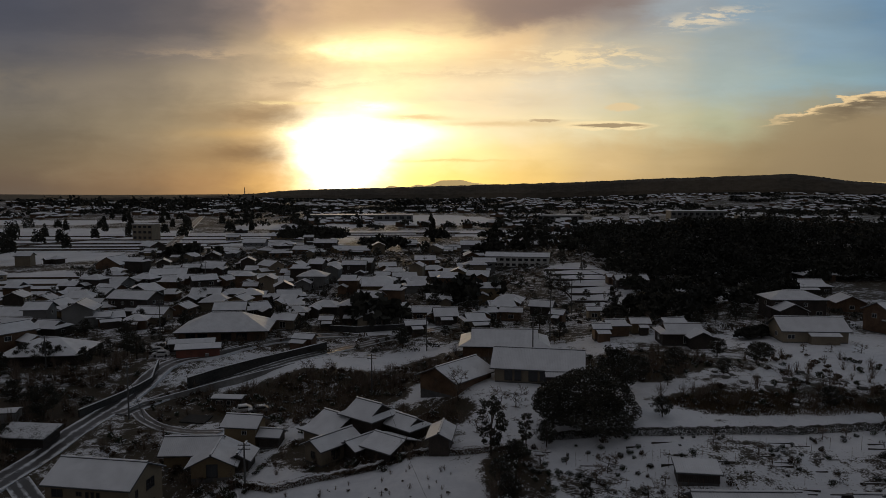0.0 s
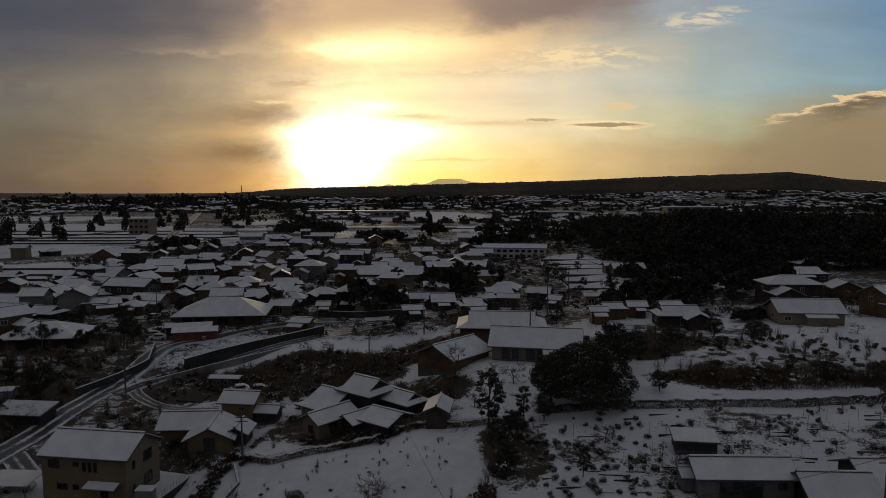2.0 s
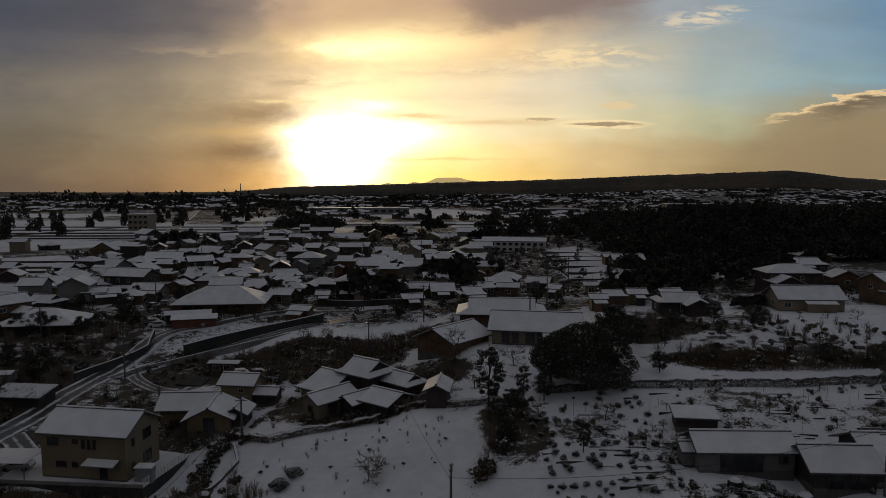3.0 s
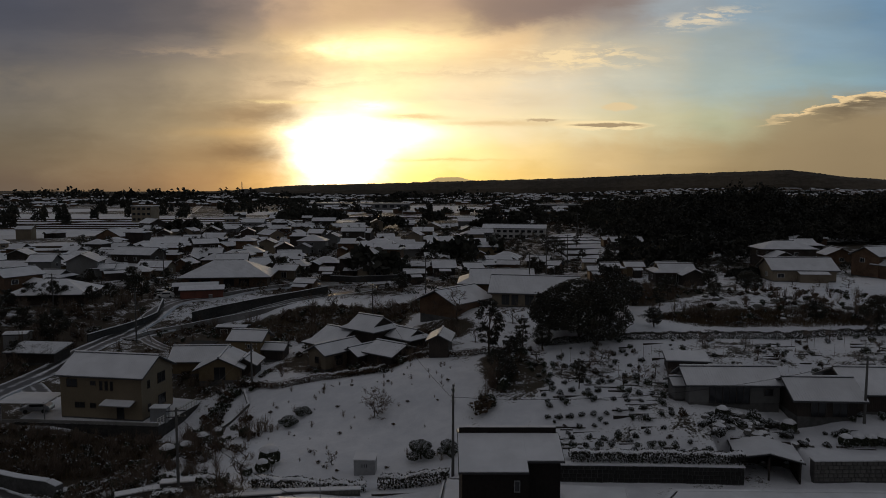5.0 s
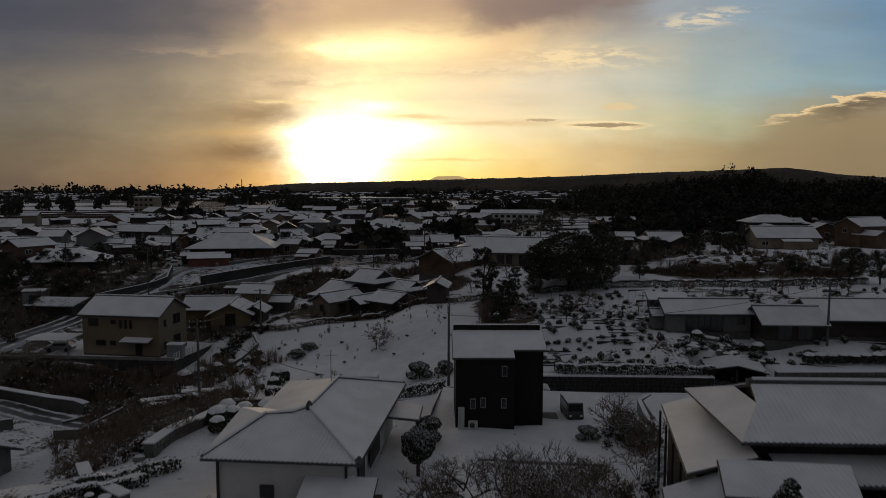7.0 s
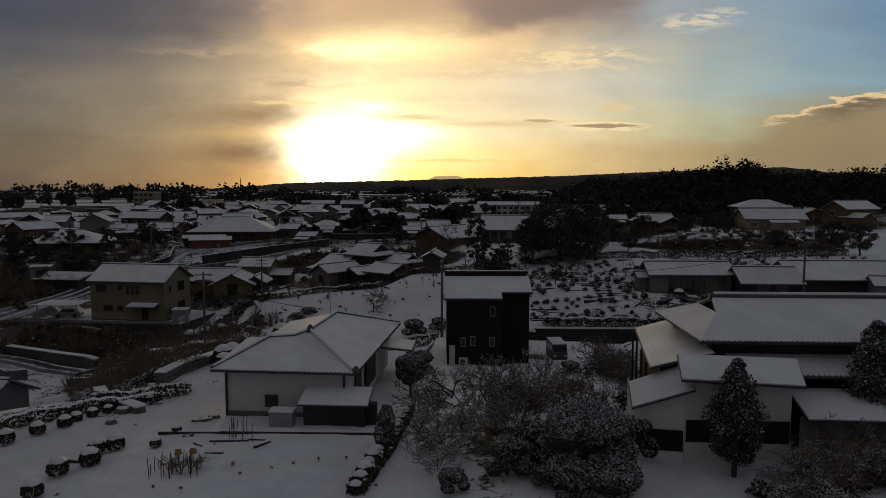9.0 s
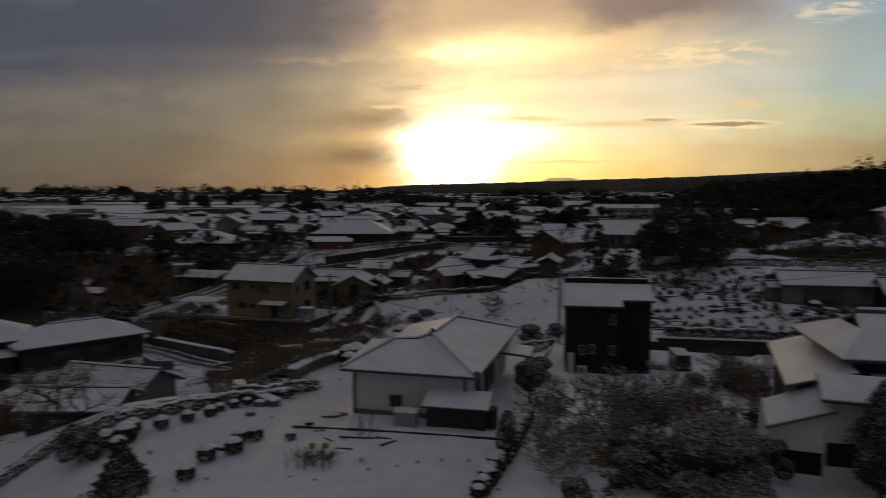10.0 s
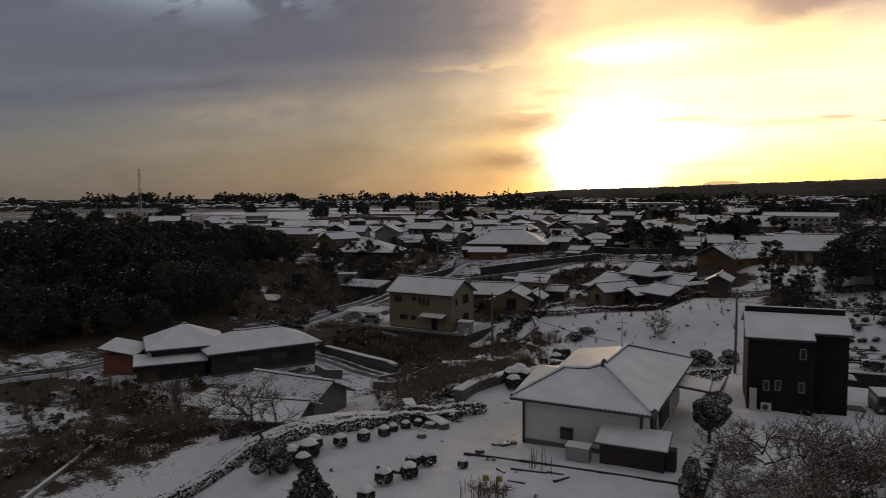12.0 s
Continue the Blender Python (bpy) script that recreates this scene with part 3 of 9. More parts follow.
def house(name, m, label, w, d, h, kind="gable", rise=1.4, ov=0.6, wall="plaster_cream", tile="tile", snow="roof_snow", wins=(), base=0.9, ridge=True, frame="frame_white",
          category="house", group="", eave_row=False, depth=0.08, plinth=True):
    """A building: walls, plinth, roof, the snow on it, ridge and windows. m stands at the middle of its floor."""
    if plinth:
        ob = thing(name, m, label, category, group)
        part("wall", gable_body(w, d, 0.25, h, rise if kind != "shed" else 0, kind), wall, ob)
        p = Shape()
        p.box(-w / 2 + 0.03, w / 2 - 0.03, -d / 2 + 0.03, d / 2 - 0.03, -base, 0.25)
        part("plinth", p, "concrete_dark", ob)
    else:
        ob = part(name, gable_body(w, d, -base, h, rise if kind != "shed" else 0, kind), wall)
        ob.matrix_basis = m
        tagged(ob, label, category, group)
    r, s = Shape(True), Shape(True)
    for pl in roof_planes(kind, w, d, h, rise, ov + 0.07):
        r.slab(pl, 0.14, 0.16)
    for pl in roof_planes(kind, w, d, h, rise, ov):
        s.slab(pl, depth, 0.16 + depth + 0.006)
    roof = part("roof", r, tile, ob)
    part("roof_snow", s, snow, roof, "thin layer of snow on the roof")
    if kind == "irimoya":
        g = Shape()
        hx, hy = w / 2 + ov, d / 2 + ov
        gx = hx * 0.74
        k = hx - gx
        e = h - rise / (d / 2) * ov
        gy, gz = hy - k, e + rise / (d / 2) * k
        for q in (-1, 1):
            g.face([(q * (gx - 0.25), -gy, gz), (q * (gx - 0.25), gy, gz), (q * (gx - 0.25), 0, h + rise)][::q])
        part("gablet", g, "boards_dark", roof)
    if ridge:
        t = h + rise
        half = {"gable": w / 2 + ov, "hip": max(w / 2 - d / 2, 0.25), "irimoya": (w / 2 + ov) * 0.74}.get(kind)
        if half:
            rb = Shape()
            rb.box(-half, half, -0.15, 0.15, t + 0.10, t + 0.34)
            rg = part("ridge", rb, tile, roof)
            c = Shape()
            c.box(-half + 0.03, half - 0.03, -0.17, 0.10, t + 0.30, t + 0.42)
            part("ridge_snow", c, "snow", rg)
    if eave_row:
        hx, hy = w / 2 + ov, d / 2 + ov
        e = h - rise / (d / 2) * ov
        c = Shape()
        k = int(hx * 2 / 0.3)
        for i in range(k):
            x = -hx + (i + 0.5) * 2 * hx / k
            c.tube([(x, -hy - 0.06, e + 0.07), (x, -hy + 0.2, e + 0.12)], [0.09, 0.09], 6)
        tagged(part("eave_tiles", c, tile, roof), kind="stuff")
    for q in wins:
        add_window(ob, q[0], q[1], q[2], q[3], q[4], w / 2, d / 2, frame, q[5] if len(q) > 5 else 2)
    return ob

# ---------------------------------------------------------------- the land
# spot heights of the land: x, y, z
VALLEY = [(-41, 61, -5.4), (-46, 73, -5.9), (-58, 64, -4.6), (-36, 47, -4.2), (-60, 42, -5.2), (-80, 25, -5.2), (-44, 20, -2.6),
          (-40, 84, -4.9), (-56, 92, -3.4), (-75, 108, -2.6), (-112, 112, 3), (-108, 62, -3.5), (-122, 85, 6), (-95, 95, 1), (-130, 110, 6), (-60, 5, -4), (-31, 61, -2.4)]
NEAR = [(0, 0, 1.8), (-10, 25, 1.7), (22, 6, 2.2), (20, 21, 2.4), (38, 22, 2.4), (11, 16, 1.9), (-27, 29, 1.5), (9, 50, 0.7), (2, 42, 1.0), (24, 60, -0.7), (48, 60, -0.6),
        (34, 38, 1.6), (-10, 66, -2.1), (-24, 56, -0.5), (-20, 46, 1.0), (-22, 74, -2.0), (-12, 56, 0.0), (80, 40, 0)]
SLOPE = [(2, 97, 3.1), (8, 97, 4.2), (-15, 101, 0.2), (29, 74, 3.4), (48, 74, 3.2), (16, 66, 1.2), (40, 66, 1.4), (20, 82, 3.9),
         (76, 136, 7.0), (58, 130, 8.0), (78, 156, 7.1), (15, 130, 6.0), (40, 98, 5.6), (70, 98, 5.8), (30, 115, 6.5)]
VILLAGE = [(-20, 118, 0.6), (-35, 114, -1.2), (-50, 128, -1.9), (-60, 128, -1.2), (-46, 142, -1.8), (-24, 160, 1.4), (-70, 170, 1.5),
           (-58, 185, 2.4), (-14, 222, 1.9), (51, 164, 6.5), (20, 165, 4.0), (20, 220, 3.2), (-100, 170, 0.6), (-90, 230, 1.6),
           (110, 190, 6.5), (-160, 260, 0.5), (0, 320, 2), (120, 300, 5), (250, 250, 6), (-220, 140, -1), (0, 500, 1), (-300, 450, 0), (350, 500, 2)]
RISE = [(140, 330, 15), (100, 300, 10), (200, 300, 14), (82, 285, 7), (170, 400, 13), (260, 330, 13), (150, 262, 7), (105, 262, 6.5)]
SPOTS = np.array(VALLEY + NEAR + SLOPE + VILLAGE + RISE, float)


def smooth(t, a, b):
    t = np.clip((t - a) / (b - a), 0, 1)
    return t * t * (3 - 2 * t)


def land(x, y):
    """Height of the ground at x, y (numbers or arrays)."""
    x, y = np.asarray(x, float), np.asarray(y, float)
    d = (x[..., None] - SPOTS[:, 0]) ** 2 + (y[..., None] - SPOTS[:, 1]) ** 2
    w = 1 / (d + 20) ** 2
    z = (w * SPOTS[:, 2]).sum(-1) / w.sum(-1)
    far = smooth(np.hypot(x, y), 380, 700)
    z = z * (1 - far) + 1.0 * far
    # the terrace above the stone walls, cut back for a carport
    row = smooth(x, 10.2, 11.4) * (1 - smooth(x, 72, 82))
    brink = np.where((x > 29.9) & (x < 37.6), 68.2, 63.4)
    front = row * smooth(y, 50, 56) * (y < brink)
    above = row * (y >= brink) * (1 - smooth(y, 66, 73))
    z = z + front * (np.minimum(z, -0.65) - z)
    return z + above * (np.maximum(z, 1.25) - z)


# stretches where scrub, gardens and grass stand out of the snow: x, y, radius x, radius y, how much
SCRUB = [(-28, 140, 24, 17, 0.84), (-8, 118, 14, 10, 0.78), (-48, 80, 14, 7.5, 0.98), (-85, 118, 24, 22, 0.97), (58, 116, 24, 7, 0.68), (40, 140, 16, 14, 0.84),
         (5, 150, 20, 14, 0.84), (-76, 44, 16, 5, 0.85), (-56, 34, 4, 9, 0.95), (-54, 22, 4, 8, 0.95), (-70, 32, 20, 10, 0.50), (-53, 30, 10, 18, 0.68), (-54, 140, 7, 16, 0.8), (-55, 118, 8, 8, 0.62), (-64, 94, 9, 13, 0.82), (-40, 128, 20, 14, 0.62), (-110, 82, 36, 34, 0.95), (-80, 98, 16, 22, 0.85), (-66, 84, 6, 8, 0.8), (-78, 146, 14, 16, 0.75)]
GARDEN = [(38, 88, 28, 13, 0.49), (20, 72, 10, 8, 0.46), (75, 138, 34, 16, 0.56), (30, 150, 30, 16, 0.6), (-46, 112, 18, 10, 0.6), (4, 24, 6, 8, 0.5), (-24, 58, 8, 6, 0.75), (-46, 104, 16, 9, 0.75), (-12, 108, 16, 9, 0.8), (40, 13, 10, 7, 0.6),
          (10, 90, 5, 12, 0.8), (62, 124, 20, 12, 0.55), (-30, 33, 10, 6, 0.55)]
# open fields and lots that lie white
FIELDS = [(56, 262, 12, 36), (15, 17, 8, 6), (9, 35, 5, 4), (-8, 84, 11, 17), (-4, 24, 3, 12), (-12, 24, 9, 7), (-24, 24, 3, 4), (24, 4, 18, 9), (-20, 90, 9, 6), (-190, 300, 36, 42), (-250, 560, 170, 85), (30, 640, 110, 40), (56, 275, 13, 50), (-12, 196, 14, 6), (-260, 420, 60, 40), (90, 140, 26, 14), (-60, 640, 60, 30), (210, 640, 60, 40), (-400, 640, 150, 60), (-500, 860, 130, 50), (-15, 925, 80, 130), (-160, 760, 70, 50)]


def bare_at(x, y):
    # barer to the left: rough ground, plus the lens's darker edge put in
    b = 0.30 + 0.32 * smooth(-x, 28, 60)
    for cx, cy, rx, ry, k in SCRUB + GARDEN:
        q = ((x - cx) / rx) ** 2 + ((y - cy) / ry) ** 2
        b = np.maximum(b, k * smooth(1.5 - q, 0.0, 0.9))
    town = smooth(y, 150, 178) + smooth(-x, 62, 74) * smooth(y, 92, 108)
    b = np.maximum(b, 0.70 * np.minimum(town, 1))
    for cx, cy, rx, ry in FIELDS:
        q = ((x - cx) / rx) ** 2 + ((y - cy) / ry) ** 2
        b = b * (1 - (0.93 if cy > 150 else 0.50) * smooth(1.25 - q, 0.0, 0.35))
    # uneven borders
    return b + 0.10 * np.sin(x * 0.31 + 1.7 * np.sin(y * 0.13)) * np.sin(y * 0.27 + 1.3 * np.sin(x * 0.17)) * (b > 0.2)


def spread(lo, hi, fine_lo, fine_hi, step, grow):
    """Grid lines: even in the middle, ever wider outside."""
    c = list(np.arange(fine_lo, fine_hi + 0.01, step))
    s = step
    while c[-1] < hi:
        s *= grow
        c.append(c[-1] + s)
    s = step
    while c[0] > lo:
        s *= grow
        c.insert(0, c[0] - s)
    return np.array(c)


def hills(x, y):
    """Low wooded hills on the far right, a faint rise all along the horizon."""
    r = np.hypot(x, y)
    a = np.degrees(np.arctan2(x, y))
    return smooth(r, 1500, 2400) * (4 + 2 * np.sin(a * 0.31)) + 18 * smooth(a, 6, 20) * smooth(r, 1500, 2100)


def build_ground():
    gx, gy = spread(-4300, 4300, -84, 84, 1.0, 1.075), spread(-700, 4300, -14, 176, 1.0, 1.075)
    x, y = np.meshgrid(gx, gy)
    z = land(x, y) + hills(x, y)
    near = 1 - smooth(np.hypot(x, y - 60), 120, 260)
    bumps = np.array([[noise.noise((u * 0.35, v * 0.35, 0.0)) for u in gx] for v in gy])
    z = z + (0.14 * bumps + 0.05 * np.array([[noise.noise((u * 0.9, v * 0.9, 4.0)) for u in gx] for v in gy])) * near
    nx, ny = len(gx), len(gy)
    i = np.arange(nx * ny).reshape(ny, nx)
    faces = np.stack([i[:-1, :-1], i[:-1, 1:], i[1:, 1:], i[1:, :-1]], -1).reshape(-1, 4)
    me = bpy.data.meshes.new("ground")
    me.from_pydata(np.stack([x.ravel(), y.ravel(), z.ravel()], 1).tolist(), [], faces.tolist())
    at = me.attributes.new("bare", "FLOAT", "POINT")
    wood = smooth(np.hypot(x, y), 2200, 2600)
    at.data.foreach_set("value", np.maximum(bare_at(x, y), 1.6 * wood).ravel().astype(np.float32))
    me.polygons.foreach_set("use_smooth", [True] * len(faces))
    me.materials.append(MATS["ground"])
    me.update()
    tagged(new("ground", me), "snow-covered gardens, fields and scrub of a village", "ground", kind="structure")


build_ground()


def ridge(name, label, r0, knots, depth, ragged, mat, step):
    """A long far ridge at the distance r0; knots: bearing in degrees and height."""
    a = np.arange(knots[0][0], knots[-1][0], step)
    top = np.interp(a, [k[0] for k in knots], [k[1] for k in knots])
    top = np.convolve(np.pad(top, 20, mode="edge"), np.hanning(41) / np.hanning(41).sum(), "valid")[:len(a)]
    top = top + ragged * np.array([noise.noise((b * 1.3, 0.0, 2.0)) * 1.6 + noise.noise((b * 6.0, 3.0, 1.0)) + 0.6 * noise.noise((b * 21.0, 7.0, 1.0)) for b in a])
    v, f = [], []
    for off, share in ((-depth, -0.4), (-depth * 0.6, 0.45), (-depth * 0.25, 0.85), (0, 1.0), (depth * 0.5, 0.0)):
        q = r0 + off
        wave = np.array([noise.noise((b * 0.9, off * 0.01, 4.0)) for b in a])
        v += [(q * math.sin(radians(b)), q * math.cos(radians(b)), t * share + (0 if share in (1.0, -0.4) else 5 * w)) for b, t, w in zip(a, top, wave)]
    n = len(a)
    for i in range(4):
        f += [(i * n + j, i * n + j + 1, (i + 1) * n + j + 1, (i + 1) * n + j) for j in range(n - 1)]
    me = bpy.data.meshes.new(name)
    me.from_pydata(v, [], f)
    me.materials.append(MATS[mat])
    tagged(new(name, me), label, "hills", kind="structure")


ridge("backdrop_ridge", "low dark wooded hills along the horizon", 2600,
      ((-80, 8), (-32, 10), (-19, 14), (-15, 26), (-12, 38), (-4, 47), (3, 57), (10, 65), (16.6, 78), (22.8, 86), (26.6, 92), (28.4, 81), (30.2, 67), (32.5, 59), (40, 54), (66, 50)), 200, 1.7, "brown_wood", 0.05)
ridge("backdrop_mountain", "far mountain behind the hills, its haze painted as a glow", 4150, ((-6, 20), (-4.9, 44), (-4.3, 66), (-3.7, 50), (-2.9, 50), (-2.1, 70), (-1.5, 58), (-0.8, 72), (-0.3, 92), (1.6, 94), (2.4, 76), (4, 68), (9, 70), (18, 84), (26, 90), (40, 60)), 200, 0.8, "haze", 0.025)


def ribbon(name, pts, width, lift, label, mat="road", kind="structure", category="road"):
    """A strip of road along pts, draped 5 cm over the land."""
    pts = [Vector((px, py, 0)) for px, py in pts]
    fine = []
    for k in range(len(pts) - 1):
        p0, p1, p2, p3 = pts[max(k - 1, 0)], pts[k], pts[k + 1], pts[min(k + 2, len(pts) - 1)]
        steps = max(2, int((p2 - p1).length / 1.5))
        for q in range(steps):
            t = q / steps
            fine.append(0.5 * ((2 * p1) + (p2 - p0) * t + (2 * p0 - 5 * p1 + 4 * p2 - p3) * t * t + (3 * p1 - p0 - 3 * p2 + p3) * t ** 3))
    fine.append(pts[-1])
    s = Shape()
    run, rows = 0.0, []
    for k, p in enumerate(fine):
        d = (fine[min(k + 1, len(fine) - 1)] - fine[max(k - 1, 0)]).normalized()
        side = Vector((d.y, -d.x, 0))
        z = max(float(land(p.x + side.x * o, p.y + side.y * o)) for o in (-width / 2, 0, width / 2)) + lift
        run += (fine[k] - fine[k - 1]).length if k else 0
        rows.append([(p.x + side.x * width * o, p.y + side.y * width * o, z, o + 0.5, run) for o in (-0.5, -0.25, 0, 0.25, 0.5)])
    for a, b in zip(rows, rows[1:]):
        for k in range(4):
            q = (a[k], a[k + 1], b[k + 1], b[k])
            s.face([c[:3] for c in q], [c[3:] for c in q])
    for r0, r1 in zip(rows, rows[1:]):
        for k in (0, 4):
            q = [r0[k][:3], r1[k][:3], (*r1[k][:2], r1[k][2] - 0.8), (*r0[k][:2], r0[k][2] - 0.8)]
            s.face(q if k == 0 else q[::-1], [(0.02, 0)] * 4)
    ob = new(name, s.mesh(name, mat))
    return tagged(ob, label, category, kind=kind)


ribbon("road", [(-69, 84), (-68.1, 104), (-66.7, 117), (-65.9, 131), (-65.6, 146.7), (-64.6, 158), (-62, 164), (-56, 168), (-51, 174), (-43.5, 181.5), (-36, 188), (-26, 191)], 5.0, 0.12,
       "village road with slush and wheel tracks")
ribbon("road.001", [(-62.5, 131), (-60.3, 138), (-57.9, 144.5), (-51.5, 152.5), (-44.4, 158.5), (-36.1, 164.5), (-27, 174), (-16, 184), (-6, 191), (6, 199)], 4.2, 0.14, "lower lane with snow between its wheel tracks")
ribbon("road.002", [(-60.5, 134), (-57.4, 129.5), (-54.2, 126.6), (-48, 123.6), (-40, 121.5)], 2.6, 0.12, "narrow snowy lane round a pond yard")
ribbon("road.005", [(-188, 470), (-198, 502), (-215, 559), (-272, 746), (-371, 1070), (-418, 1230)], 8.0, 0.6, "straight wet road across the white fields")
ribbon("road.003", [(-96, 35), (-90, 41.7), (-86, 46.7), (-82.5, 51), (-80.8, 57), (-80, 66), (-73, 71.5), (-64, 72.8), (-52, 70.3), (-44.5, 67), (-39, 63.5), (-33.5, 59.5), (-27, 54.5)], 3.6, 0.10, "sunken lane with wet wheel tracks")
ribbon("road.004", [(-66, 104), (-60, 98), (-55, 93.5)], 3.6, 0.10, "snowy drive to a carport")

# ---------------------------------------------------------------- the nearest houses
def tiled_hip_house():
    """White-walled house with an L-shaped hipped roof."""
    ob = thing("house", pose(0, 0, 0), "white-walled bungalow with a snowy hipped tile roof", "house")
    A, B, C, D = (-14.95, 29.75, 4.95), (-4.9, 28.95, 4.9), (-2.9, 46.9, 4.85), (-13.2, 47.4, 4.85)
    R1, R2, L1, L2 = (-9.0, 34.6, 6.64), (-8.05, 41.9, 6.66), (-12.0, 34.7, 6.12), (-10.3, 35.0, 6.12)
    E, V = (-15.2, 40.0, 4.9), (-13.6, 40.0, 4.88)
    planes = [[A, B, R1, L2, L1], [B, C, R2, R1], [C, D, R2], [A, L1, E], [L1, L2, V, E], [L2, R1, R2, D, V]]
    r, s = Shape(True), Shape(True)
    for pl in planes:
        n = (Vector(pl[1]) - Vector(pl[0])).cross(Vector(pl[-1]) - Vector(pl[0]))
        pl = pl if n.z > 0 else pl[::-1]
        r.slab(pl, 0.16)
        s.slab(pl, 0.07, 0.08)
    roof = part("roof", r, "tile", ob)
    part("roof_snow", s, "roof_snow", roof, "smooth snow on the roof planes")
    for a, b in ((A, L1), (L1, L2), (L2, R1), (B, R1), (R1, R2), (C, R2)):
        a, b = Vector(a), Vector(b)
        q = Shape()
        q.tube([a.lerp(b, 0.02) + Vector((0, 0, 0.10)), b + Vector((0, 0, 0.14))], [0.09, 0.10], 8)
        rg = part("ridge", q, "tile", roof)
        q = Shape()
        q.tube([a.lerp(b, 0.05) + Vector((-0.03, 0, 0.17)), b + Vector((-0.03, 0, 0.21))], [0.10, 0.11], 8)
        part("ridge_snow", q, "snow", rg)
    for p in (R1, B):
        q = Shape()
        q.tube([Vector(p) + Vector((0, -0.25, 0.05)), Vector(p) + Vector((0, 0.1, 0.22)), Vector(p) + Vector((0, 0.1, 0.5))], [0.20, 0.24, 0.10], 8)
        part("end_tile", q, "tile", roof)
    # row of round tile ends along the two visible eaves
    for a, b in ((A, B), (B, C)):
        a, b = Vector(a), Vector(b)
        k = int((b - a).length / 0.3)
        d = (b - a).normalized()
        o = Vector((d.y, -d.x, 0))
        q = Shape()
        for i in range(k):
            p = a.lerp(b, (i + 0.5) / k)
            q.tube([p + o * 0.09 + Vector((0, 0, -0.03)), p - o * 0.16 + Vector((0, 0, 0.03))], [0.085, 0.085], 6)
        tagged(part("eave_tiles", q, "tile", roof), kind="stuff")
    w = Shape()
    w.face([(-14.1, 30.5, 1.2), (-5.7, 29.75, 1.2), (-5.7, 29.75, 4.95), (-14.1, 30.5, 4.95)])
    w.face([(-5.7, 29.75, 1.2), (-4.0, 46.0, 1.2), (-4.0, 46.0, 4.95), (-5.7, 29.75, 4.95)])
    w.face([(-4.0, 46.0, 1.2), (-13.0, 46.6, 1.2), (-13.0, 46.6, 4.9), (-4.0, 46.0, 4.9)])
    w.face([(-13.0, 46.6, 1.2), (-14.1, 30.5, 1.2), (-14.1, 30.5, 4.95), (-13.0, 46.6, 4.95)])
    part("wall", w, "plaster_white", ob)
    q = Shape()
    q.box(0, 8.5, -0.05, 0.0, 0, 0.55, -5.1, (-14.1, 30.46, 1.35))
    part("plinth", q, "concrete_dark", ob, "dark stone plinth")
    for u in (0.05, 8.3):
        q = Shape()
        q.box(-0.07, 0.07, -0.14, 0.0, 0, 3.3, -5.1, (-14.1 + u, 30.46 - u * 0.09, 1.6))
        part("post", q, "boards_dark", ob)
    q = Shape()
    q.box(-0.9, 0.9, -0.06, 0.0, 0, 2.6, 84, (-5.25, 33.2, 1.9))
    q.box(-1.8, 1.8, -0.06, 0.0, 0, 2.1, 84, (-4.75, 37.4, 1.9))
    part("side_door", q, "boards_dark", ob, "dark wooden sliding doors")
    q = Shape()
    q.box(-0.45, 0.45, -0.10, -0.02, 0, 0.85, -5.1, (-10.9, 30.2, 2.25))
    fr = part("window", q, "frame_dark", ob)
    q = Shape()
    q.box(-0.38, 0.38, -0.12, -0.10, 0.07, 0.78, -5.1, (-10.9, 30.2, 2.25))
    part("pane", q, "glass", fr)
    # small porch roof on the garden side
    q = Shape()
    q.slab([(-4.2, 40.2, 4.1), (-1.5, 40.4, 3.75), (-1.3, 44.2, 3.75), (-4.0, 44.4, 4.1)], 0.1)
    po = part("porch_roof", q, "tile", ob)
    q = Shape()
    q.slab([(-4.1, 40.35, 4.17), (-1.6, 40.55, 3.83), (-1.4, 44.1, 3.83), (-3.9, 44.25, 4.17)], 0.05)
    part("porch_snow", q, "snow", po)
    for u in ((-1.7, 40.7), (-1.55, 43.9)):
        q = Shape()
        q.box(u[0] - 0.06, u[0] + 0.06, u[1] - 0.06, u[1] + 0.06, 1.0, 3.7)
        part("porch_post", q, "boards_dark", ob)
    q = Shape()
    q.tube([(-8.4, 40.6, 6.7), (-8.4, 40.6, 9.3)], [0.035, 0.03], 5)
    q.tube([(-8.9, 40.6, 8.9), (-7.9, 40.6, 8.9)], [0.02, 0.02], 4)
    q.tube([(-8.4, 40.2, 9.15), (-8.4, 41.0, 9.15)], [0.02, 0.02], 4)
    part("aerial", q, "metal_grey", ob)
    return ob


